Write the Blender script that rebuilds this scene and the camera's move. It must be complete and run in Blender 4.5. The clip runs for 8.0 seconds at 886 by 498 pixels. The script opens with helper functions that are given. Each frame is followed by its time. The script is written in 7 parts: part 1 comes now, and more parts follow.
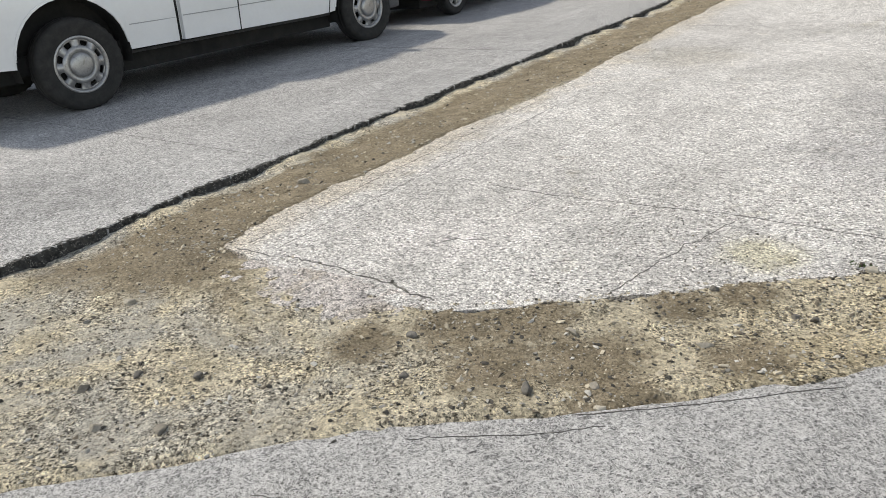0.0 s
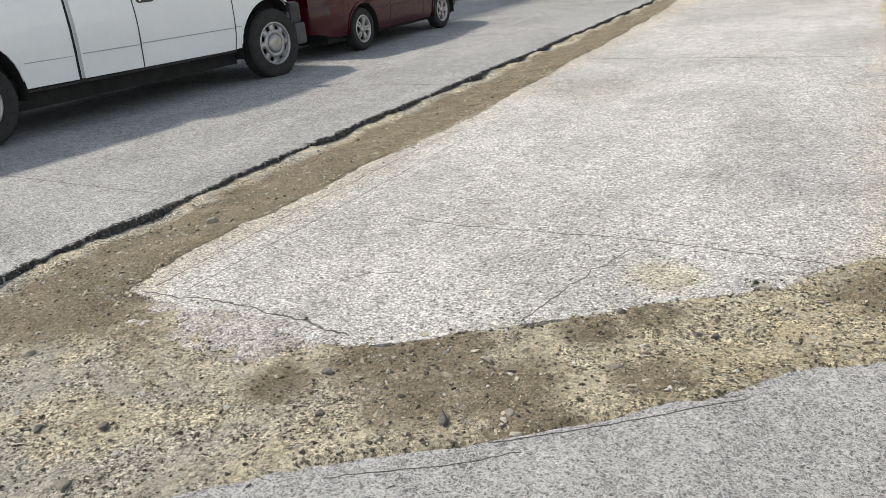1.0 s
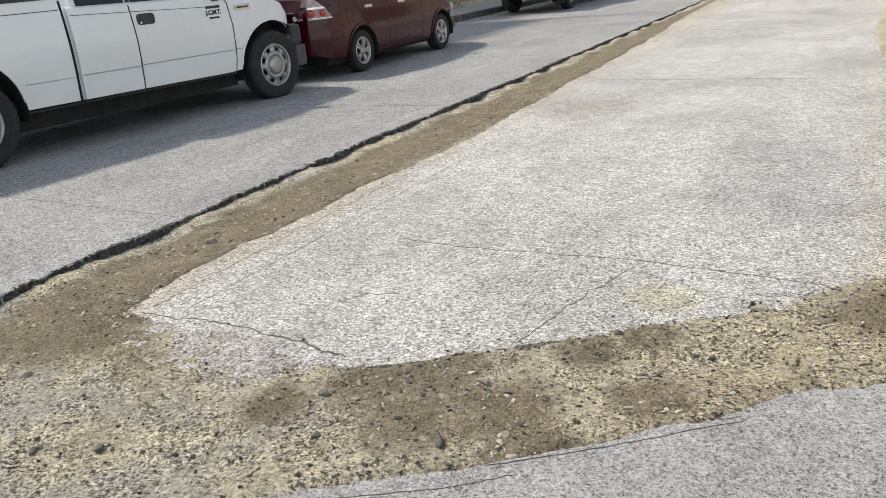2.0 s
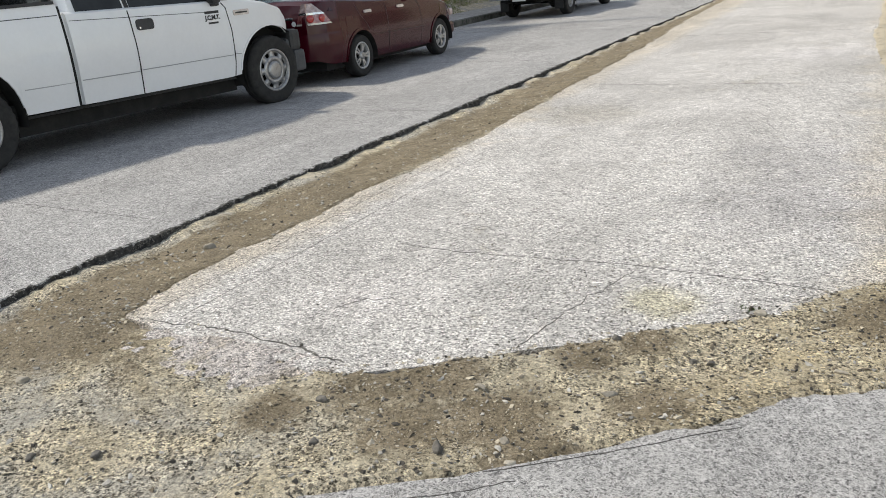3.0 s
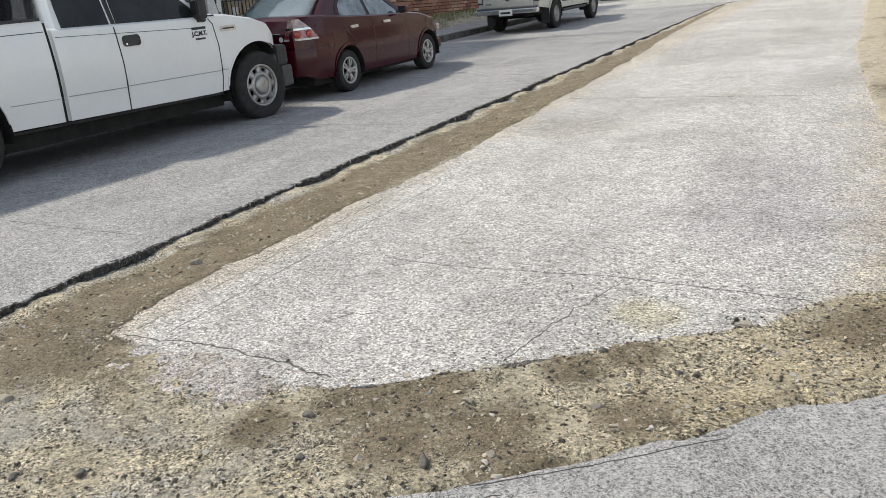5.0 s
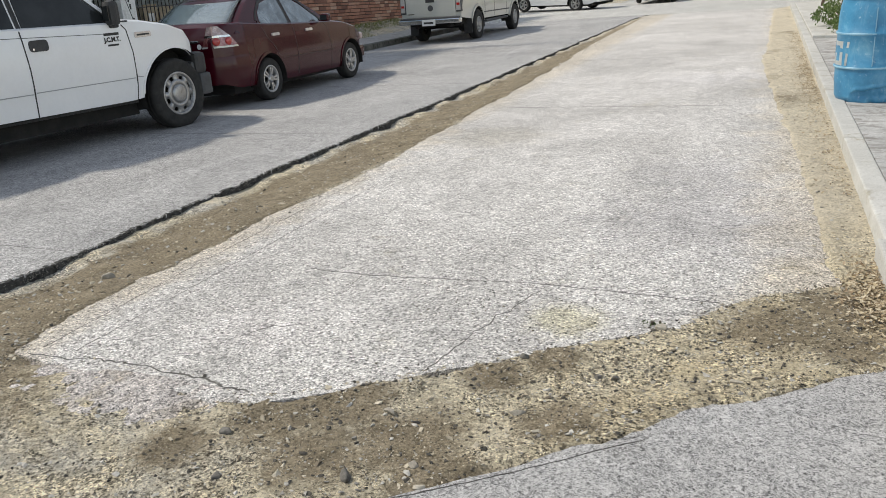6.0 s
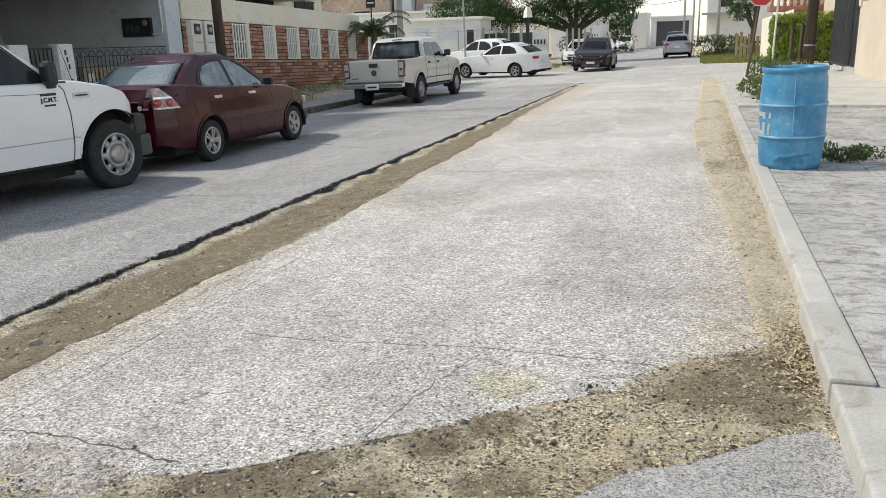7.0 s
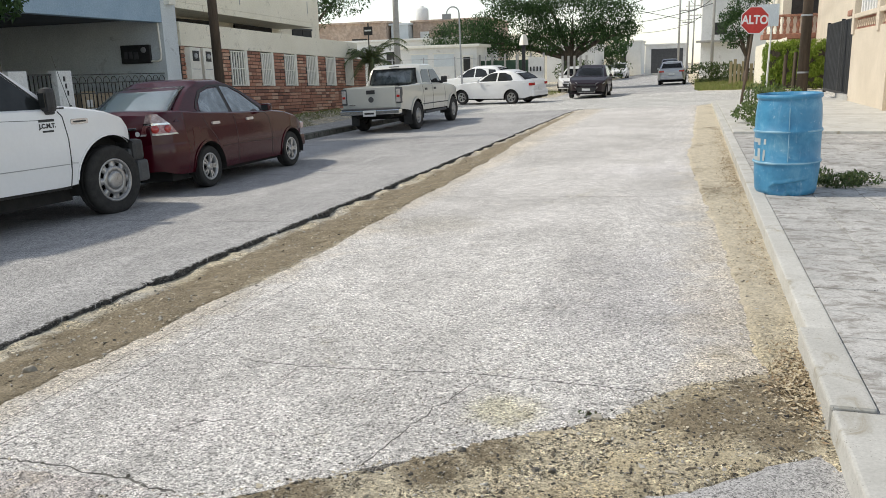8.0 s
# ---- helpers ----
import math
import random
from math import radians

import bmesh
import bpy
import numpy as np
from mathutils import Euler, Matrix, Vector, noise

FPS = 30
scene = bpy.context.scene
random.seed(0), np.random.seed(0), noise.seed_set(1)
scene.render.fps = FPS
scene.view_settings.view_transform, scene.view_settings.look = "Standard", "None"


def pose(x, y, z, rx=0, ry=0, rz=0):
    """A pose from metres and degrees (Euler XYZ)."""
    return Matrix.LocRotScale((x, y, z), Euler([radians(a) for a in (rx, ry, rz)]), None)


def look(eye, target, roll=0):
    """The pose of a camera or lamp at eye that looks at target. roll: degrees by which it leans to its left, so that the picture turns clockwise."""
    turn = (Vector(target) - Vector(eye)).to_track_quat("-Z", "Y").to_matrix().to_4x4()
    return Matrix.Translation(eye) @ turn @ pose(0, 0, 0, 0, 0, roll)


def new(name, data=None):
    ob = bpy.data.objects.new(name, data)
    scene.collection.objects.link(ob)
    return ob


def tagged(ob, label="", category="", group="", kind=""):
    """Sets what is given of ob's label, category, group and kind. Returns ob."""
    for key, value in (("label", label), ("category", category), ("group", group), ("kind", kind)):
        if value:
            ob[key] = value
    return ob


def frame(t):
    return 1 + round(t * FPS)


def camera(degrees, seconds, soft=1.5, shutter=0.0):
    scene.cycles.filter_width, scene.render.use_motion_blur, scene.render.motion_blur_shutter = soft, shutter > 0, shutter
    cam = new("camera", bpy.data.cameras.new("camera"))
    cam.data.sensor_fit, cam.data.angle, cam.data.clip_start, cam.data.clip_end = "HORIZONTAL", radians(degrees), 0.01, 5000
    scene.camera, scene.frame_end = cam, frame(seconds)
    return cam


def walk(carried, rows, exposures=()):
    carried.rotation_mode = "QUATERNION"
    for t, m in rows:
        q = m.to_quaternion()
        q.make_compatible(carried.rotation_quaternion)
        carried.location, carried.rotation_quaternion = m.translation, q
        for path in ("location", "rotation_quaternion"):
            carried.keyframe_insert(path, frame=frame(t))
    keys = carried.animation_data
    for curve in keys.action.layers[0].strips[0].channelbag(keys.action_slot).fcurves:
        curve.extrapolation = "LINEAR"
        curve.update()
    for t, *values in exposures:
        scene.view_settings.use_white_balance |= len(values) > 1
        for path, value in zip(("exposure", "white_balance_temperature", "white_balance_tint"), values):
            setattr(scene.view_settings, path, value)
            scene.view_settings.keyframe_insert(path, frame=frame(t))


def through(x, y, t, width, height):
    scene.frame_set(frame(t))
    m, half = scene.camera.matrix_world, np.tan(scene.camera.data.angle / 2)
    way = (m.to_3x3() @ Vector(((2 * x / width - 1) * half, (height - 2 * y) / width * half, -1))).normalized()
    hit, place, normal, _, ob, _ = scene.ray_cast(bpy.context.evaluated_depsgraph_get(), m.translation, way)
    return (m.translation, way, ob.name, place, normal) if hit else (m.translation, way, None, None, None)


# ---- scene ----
cam = camera(59.41, 8.0, soft=0.5)
PATH = [
    # seconds, x, y, z, tilt, lean, turn
    (0, -0.096, -0.032, 1.365, 65.69, 3.90, 34.36),
    (0.5, -0.074, -0.027, 1.370, 67.07, 3.95, 30.01),
    (1, -0.067, -0.033, 1.373, 67.65, 3.59, 27.96),
    (1.5, -0.058, -0.033, 1.380, 68.53, 3.62, 27.91),
    (3, -0.051, -0.024, 1.382, 69.43, 3.61, 27.93),
    (3.5, -0.050, -0.022, 1.379, 69.62, 3.68, 27.88),
    (4, -0.047, -0.023, 1.383, 69.97, 3.78, 27.72),
    (5.5, -0.030, -0.022, 1.384, 70.74, 3.86, 25.61),
    (6, -0.019, 0.003, 1.376, 70.74, 2.79, 21.74),
    (6.5, 0.002, -0.005, 1.388, 71.86, 2.42, 19.74),
    (7, 0.006, -0.005, 1.400, 75.03, 1.69, 17.75),
    (7.5, -0.001, -0.001, 1.403, 76.52, 1.60, 17.48),
    (8, 0.000, 0.000, 1.400, 76.90, 1.64, 17.51),
]
walk(cam, [(t, pose(x, y, z, a, b, c)) for t, x, y, z, a, b, c in PATH], [(0.0, 0.50, 7080, 8), (8.0, 0.44, 6950, 8)])

# ---- daylight: hazy sun from the left, high ----
SUN_FROM = Vector((-0.95, -0.12, 1.08)).normalized()
world = bpy.data.worlds.new("sky")
scene.world = world
world.use_nodes = True
wn = world.node_tree
sky = wn.nodes.new("ShaderNodeTexSky")
sky.sky_type = "NISHITA"
sky.sun_disc = False
sky.sun_elevation = math.asin(SUN_FROM.z)
sky.sun_rotation = math.atan2(SUN_FROM.x, SUN_FROM.y)
sky.air_density, sky.dust_density, sky.ozone_density = 1.0, 0.25, 1.0
veil = wn.nodes.new("ShaderNodeHueSaturation")   # thin bright cloud greys the blue
veil.inputs["Saturation"].default_value = 0.56
wn.links.new(sky.outputs["Color"], veil.inputs["Color"])
wn.links.new(veil.outputs["Color"], wn.nodes["Background"].inputs["Color"])
wn.nodes["Background"].inputs["Strength"].default_value = 0.138
sun = new("sun", bpy.data.lights.new("sun", "SUN"))
sun.data.energy, sun.data.angle, sun.data.color = 2.3, radians(4.0), (1.0, 0.95, 0.87)
sun.matrix_world = look(SUN_FROM * 60, (0, 0, 0))

S = 0.027          # crossfall of the street
KERB_R, KERB_L = 0.62, -9.2


# ---- materials ----
def nodes_of(name):
    m = bpy.data.materials.new(name)
    m.use_nodes = True
    return m, m.node_tree.nodes, m.node_tree.links, m.node_tree.nodes["Principled BSDF"]


def ramp(n, links, fac, stops):
    r = n.new("ShaderNodeValToRGB")
    while len(r.color_ramp.elements) < len(stops):
        r.color_ramp.elements.new(0.5)
    for e, (p, c) in zip(r.color_ramp.elements, stops):
        e.position, e.color = p, (*c, 1) if len(c) == 3 else c
    links.new(fac, r.inputs["Fac"])
    return r.outputs["Color"]


def noise_node(n, links, co, scale, detail=4.0, rough=0.6, dist=0.0):
    t = n.new("ShaderNodeTexNoise")
    t.inputs["Scale"].default_value, t.inputs["Detail"].default_value = scale, detail
    t.inputs["Roughness"].default_value, t.inputs["Distortion"].default_value = rough, dist
    links.new(co, t.inputs["Vector"])
    return t.outputs["Fac"]


def grains(n, links, co, scale, lo, hi):
    """A random shade for each grain."""
    v = n.new("ShaderNodeTexVoronoi")
    v.inputs["Scale"].default_value = scale
    links.new(co, v.inputs["Vector"])
    sp = n.new("ShaderNodeSeparateColor")
    links.new(v.outputs["Color"], sp.inputs["Color"])
    return ramp(n, links, sp.outputs[0], [(0.0, (lo,) * 3), (0.25, (0.9,) * 3), (0.7, (1.08,) * 3), (1.0, (hi,) * 3)])


def mixed(n, links, fac, a, b, kind="MIX"):
    m = n.new("ShaderNodeMix")
    m.data_type, m.blend_type = "RGBA", kind
    for k, v in ((0, fac), (6, a), (7, b)):
        if isinstance(v, (int, float)):
            m.inputs[k].default_value = v
        elif isinstance(v, tuple):
            m.inputs[k].default_value = (*v, 1)
        else:
            links.new(v, m.inputs[k])
    return m.outputs[2]


def surface(name, dark, light, big=1.0, fine=40.0, rough=0.8, bump=0.3, metal=0.0, coat=0.0, dirt=None, dirt_at=0.6,
            speck=None, speck_scale=120.0, speck_at=0.16, local=True, vary=0.0, stretch=None, spec=0.5, depth=0.01, grain_mix=0.55):
    """A worn surface: two tones in broad patches, fine grain, stains, specks and relief."""
    m, n, links, p = nodes_of(name)
    if local:
        co = n.new("ShaderNodeTexCoord").outputs["Object"]
    else:
        co = n.new("ShaderNodeNewGeometry").outputs["Position"]
    if stretch:
        mp = n.new("ShaderNodeMapping")
        mp.inputs["Scale"].default_value = stretch
        links.new(co, mp.inputs["Vector"])
        co = mp.outputs["Vector"]
    a = noise_node(n, links, co, big, 5, 0.65, 0.4)
    b = noise_node(n, links, co, fine, 3, 0.7)
    col = ramp(n, links, a, [(0.32, dark), (0.68, light)])
    grain = ramp(n, links, b, [(0.25, (0.62, 0.62, 0.62)), (0.75, (1.25, 1.25, 1.25))])
    col = mixed(n, links, grain_mix, col, grain, "MULTIPLY")
    if dirt:
        d = noise_node(n, links, co, big * 2.7, 6, 0.7, 1.0)
        f = ramp(n, links, d, [(dirt_at - 0.07, (0, 0, 0)), (dirt_at + 0.07, (1, 1, 1))])
        col = mixed(n, links, f, col, dirt)
    if speck:
        v = n.new("ShaderNodeTexVoronoi")
        v.inputs["Scale"].default_value = speck_scale
        links.new(co, v.inputs["Vector"])
        f = ramp(n, links, v.outputs["Distance"], [(speck_at, (1, 1, 1)), (speck_at + 0.08, (0, 0, 0))])
        f2 = mixed(n, links, 1.0, f, ramp(n, links, noise_node(n, links, co, speck_scale * 0.21, 2), [(0.45, (0, 0, 0)), (0.6, (1, 1, 1))]), "MULTIPLY")
        col = mixed(n, links, f2, col, speck)
    if vary:
        r = n.new("ShaderNodeObjectInfo").outputs["Random"]
        col = mixed(n, links, 1.0, col, ramp(n, links, r, [(0, (1 - vary,) * 3), (1, (1 + vary,) * 3)]), "MULTIPLY")
    links.new(col, p.inputs["Base Color"])
    p.inputs["Roughness"].default_value, p.inputs["Metallic"].default_value = rough, metal
    p.inputs["Specular IOR Level"].default_value = spec
    p.inputs["Coat Weight"].default_value, p.inputs["Coat Roughness"].default_value = coat, 0.06
    if bump:
        bm = n.new("ShaderNodeBump")
        bm.inputs["Strength"].default_value, bm.inputs["Distance"].default_value = bump, depth
        links.new(b, bm.inputs["Height"])
        links.new(bm.outputs["Normal"], p.inputs["Normal"])
    return m


def plain(name, color, rough=0.5, metal=0.0, coat=0.0, glow=0.0):
    return surface(name, tuple(c * 0.92 for c in color), tuple(min(1, c * 1.06) for c in color), 3.0, 60.0, rough, 0.03, metal, coat, grain_mix=0.2)


def concrete(name, dark, light, pale, speckle, stain, stain_at, dusty=False, fine=1.0, blotch=0.7, scuff=0.0, marks=()):
    """Weathered exposed-aggregate concrete: broad tone, tyre wear along the street, pale scuffs, grit and pits."""
    m, n, links, p = nodes_of(name)
    co = n.new("ShaderNodeNewGeometry").outputs["Position"]
    broad = noise_node(n, links, co, 0.55, 5, 0.6, 0.6)
    mp = n.new("ShaderNodeMapping")
    mp.inputs["Scale"].default_value = (1.6, 0.25, 1)
    links.new(co, mp.inputs["Vector"])
    streak = noise_node(n, links, mp.outputs["Vector"], 1.4, 4, 0.6, 0.3)
    col = ramp(n, links, broad, [(0.3, dark), (0.62, light)])
    col = mixed(n, links, ramp(n, links, streak, [(0.5, (0, 0, 0)), (0.75, (0.6, 0.6, 0.6))]), col, pale)
    st = noise_node(n, links, co, 1.1, 6, 0.72, 1.4)
    col = mixed(n, links, ramp(n, links, st, [(stain_at, (0, 0, 0)), (stain_at + 0.14, (0.75, 0.75, 0.75))]), col, stain)
    mid = noise_node(n, links, co, 9.0, 6, 0.75)
    col = mixed(n, links, blotch, col, ramp(n, links, mid, [(0.3, (0.72, 0.72, 0.72)), (0.7, (1.2, 1.2, 1.2))]), "MULTIPLY")
    grit = noise_node(n, links, co, 130.0, 5, 0.9)
    col = mixed(n, links, fine, col, grains(n, links, co, 210.0, 0.2, 1.55), "MULTIPLY")
    col = mixed(n, links, fine, col, grains(n, links, co, 95.0, 0.5, 1.3), "MULTIPLY")
    fleck = noise_node(n, links, co, 62.0, 6, 0.85)
    col = mixed(n, links, 1.0, col, ramp(n, links, fleck, [(0.40, tuple(0.45 * c for c in speckle)), (0.465, (1, 1, 1)), (0.6, (1.1, 1.1, 1.09)), (0.7, (1.3, 1.3, 1.28))]), "MULTIPLY")
    # coarser pocks and pale polished crowns, still seen far down the street
    pock = noise_node(n, links, co, 19.0, 9, 0.9)
    col = mixed(n, links, 1.0, col, ramp(n, links, pock, [(0.36, (0.5, 0.49, 0.48)), (0.43, (0.97, 0.97, 0.97)), (0.6, (1.1, 1.1, 1.09))]), "MULTIPLY")
    if scuff:
        # wandering pale scratches and darker worn threads
        line = noise_node(n, links, co, 24.0, 4, 0.6, 2.6)
        col = mixed(n, links, ramp(n, links, line, [(0.44, (0, 0, 0)), (0.485, (scuff,) * 3), (0.51, (scuff,) * 3), (0.55, (0, 0, 0))]), col, pale)
        thread = noise_node(n, links, co, 37.0, 4, 0.65, 2.2)
        col = mixed(n, links, ramp(n, links, thread, [(0.46, (0, 0, 0)), (0.495, (scuff,) * 3), (0.53, (0, 0, 0))]), col, mixed(n, links, 1.0, col, (0.5, 0.5, 0.5), "MULTIPLY"))
    v = n.new("ShaderNodeTexVoronoi")
    v.inputs["Scale"].default_value = 46.0
    links.new(co, v.inputs["Vector"])
    pit = ramp(n, links, v.outputs["Distance"], [(0.13, (1, 1, 1)), (0.2, (0, 0, 0))])
    pit = mixed(n, links, 1.0, pit, ramp(n, links, noise_node(n, links, co, 3.1, 4, 0.7), [(0.5, (0, 0, 0)), (0.64, (1, 1, 1))]), "MULTIPLY")
    col = mixed(n, links, pit, col, (0.09, 0.085, 0.08))
    v2 = n.new("ShaderNodeTexVoronoi")
    v2.inputs["Scale"].default_value = 78.0
    links.new(co, v2.inputs["Vector"])
    pore = mixed(n, links, 1.0, ramp(n, links, v2.outputs["Distance"], [(0.16, (0.85, 0.85, 0.85)), (0.3, (0, 0, 0))]),
                 ramp(n, links, noise_node(n, links, co, 17.0, 4, 0.7), [(0.44, (0, 0, 0)), (0.56, (1, 1, 1))]), "MULTIPLY")
    col = mixed(n, links, pore, col, mixed(n, links, 1.0, col, (0.3, 0.29, 0.28), "MULTIPLY"))
    for cx, cy, r_, tone, strength in marks:
        d_ = n.new("ShaderNodeVectorMath")
        d_.operation = "DISTANCE"
        d_.inputs[1].default_value = (cx, cy, 0)
        links.new(co, d_.inputs[0])
        w_ = n.new("ShaderNodeMath")
        w_.operation = "MULTIPLY_ADD"
        w_.inputs[1].default_value, w_.inputs[2].default_value = -0.34 / r_, 0.5
        links.new(d_.outputs["Value"], w_.inputs[0])
        s_ = n.new("ShaderNodeMath")
        s_.operation = "ADD"
        links.new(w_.outputs["Value"], s_.inputs[0])
        links.new(noise_node(n, links, co, 4.0, 8, 0.78, 0.8), s_.inputs[1])
        col = mixed(n, links, ramp(n, links, s_.outputs["Value"], [(0.58, (0, 0, 0)), (0.85, (strength,) * 3)]), col, mixed(n, links, 1.0, col, tone, "MULTIPLY"))
    if dusty:
        # a film of blown sand beside the gutter and the trench
        sx = n.new("ShaderNodeSeparateXYZ")
        links.new(co, sx.inputs["Vector"])
        film = noise_node(n, links, co, 2.2, 7, 0.7, 0.5)
        for a_, b_ in ((-0.28, 0.36), (-2.6, -3.05)):
            mr = n.new("ShaderNodeMapRange")
            mr.inputs["From Min"].default_value, mr.inputs["From Max"].default_value = a_, b_
            mr.inputs["To Max"].default_value = 0.5
            links.new(sx.outputs["X"], mr.inputs["Value"])
            s_ = n.new("ShaderNodeMath")
            s_.operation = "ADD"
            links.new(mr.outputs["Result"], s_.inputs[0])
            links.new(film, s_.inputs[1])
            col = mixed(n, links, ramp(n, links, s_.outputs["Value"], [(0.62, (0, 0, 0)), (0.95, (0.8, 0.8, 0.8))]), col, mixed(n, links, 1.0, col, (0.97, 0.9, 0.78), "MULTIPLY"))
    links.new(col, p.inputs["Base Color"])
    p.inputs["Roughness"].default_value = 0.88
    p.inputs["Specular IOR Level"].default_value = 0.3
    bm = n.new("ShaderNodeBump")
    bm.inputs["Strength"].default_value, bm.inputs["Distance"].default_value = 0.9, 0.006
    links.new(grit, bm.inputs["Height"])
    links.new(bm.outputs["Normal"], p.inputs["Normal"])
    return m


M_SLAB = concrete("worn_concrete", (0.48, 0.462, 0.446), (0.68, 0.655, 0.636), (0.78, 0.754, 0.733), (0.55, 0.54, 0.52), (0.46, 0.42, 0.33), 0.6, True,
                  marks=((-0.72, 3.0, 0.17, (0.9, 0.87, 0.66), 0.75), (-2.0, 2.62, 0.35, (1.16, 1.15, 1.16), 1.0), (-1.5, 2.5, 0.3, (1.12, 1.12, 1.12), 0.9), (-0.25, 4.5, 0.7, (0.84, 0.84, 0.87), 0.7), (-0.4, 5.6, 0.5, (0.86, 0.86, 0.88), 0.8), (-0.55, 10.8, 0.8, (1.18, 1.18, 1.2), 1.0), (-2.3, 6.9, 0.5, (0.85, 0.83, 0.78), 0.8)))
M_LANE = concrete("lane_concrete", (0.345, 0.34, 0.34), (0.47, 0.462, 0.461), (0.55, 0.541, 0.542), (0.7, 0.7, 0.7), (0.4, 0.393, 0.39), 0.6)
M_CROSS = concrete("crossing_concrete", (0.45, 0.445, 0.43), (0.58, 0.572, 0.555), (0.68, 0.67, 0.65), (0.6, 0.6, 0.58), (0.42, 0.4, 0.36), 0.62)
M_NEAR = concrete("old_concrete", (0.3, 0.295, 0.295), (0.43, 0.421, 0.42), (0.74, 0.725, 0.715), (0.95, 0.95, 0.95), (0.27, 0.262, 0.25), 0.53, False, 0.8, 1.0, 0.8)
M_PATCH = concrete("eroded_concrete", (0.46, 0.42, 0.4), (0.57, 0.53, 0.51), (0.62, 0.58, 0.56), (0.45, 0.44, 0.42), (0.42, 0.36, 0.28), 0.5)
M_KERB = surface("kerb_concrete", (0.44, 0.43, 0.4), (0.58, 0.57, 0.54), 1.6, 70.0, 0.9, 0.5, dirt=(0.34, 0.31, 0.25), dirt_at=0.62, speck=(0.2, 0.19, 0.17), speck_scale=70, speck_at=0.12, local=False, vary=0.06, depth=0.003, grain_mix=0.45)
# dark mossy kerb tone with the parked cars' shadow worked in
M_MOSSY_SHADED = surface("mossy_shaded_kerb", (0.07, 0.072, 0.06), (0.2, 0.195, 0.175), 3.0, 60.0, 0.95, 0.6, dirt=(0.04, 0.045, 0.03), dirt_at=0.55, local=False, depth=0.004, grain_mix=0.7)
M_STAMP = surface("stamped_concrete", (0.39, 0.383, 0.37), (0.55, 0.538, 0.522), 2.2, 60.0, 0.9, 0.7, dirt=(0.24, 0.225, 0.205), dirt_at=0.55, speck=(0.16, 0.15, 0.14), speck_scale=46, speck_at=0.16, local=False, stretch=(1.0, 1.35, 1), vary=0.12, depth=0.008, grain_mix=0.9)


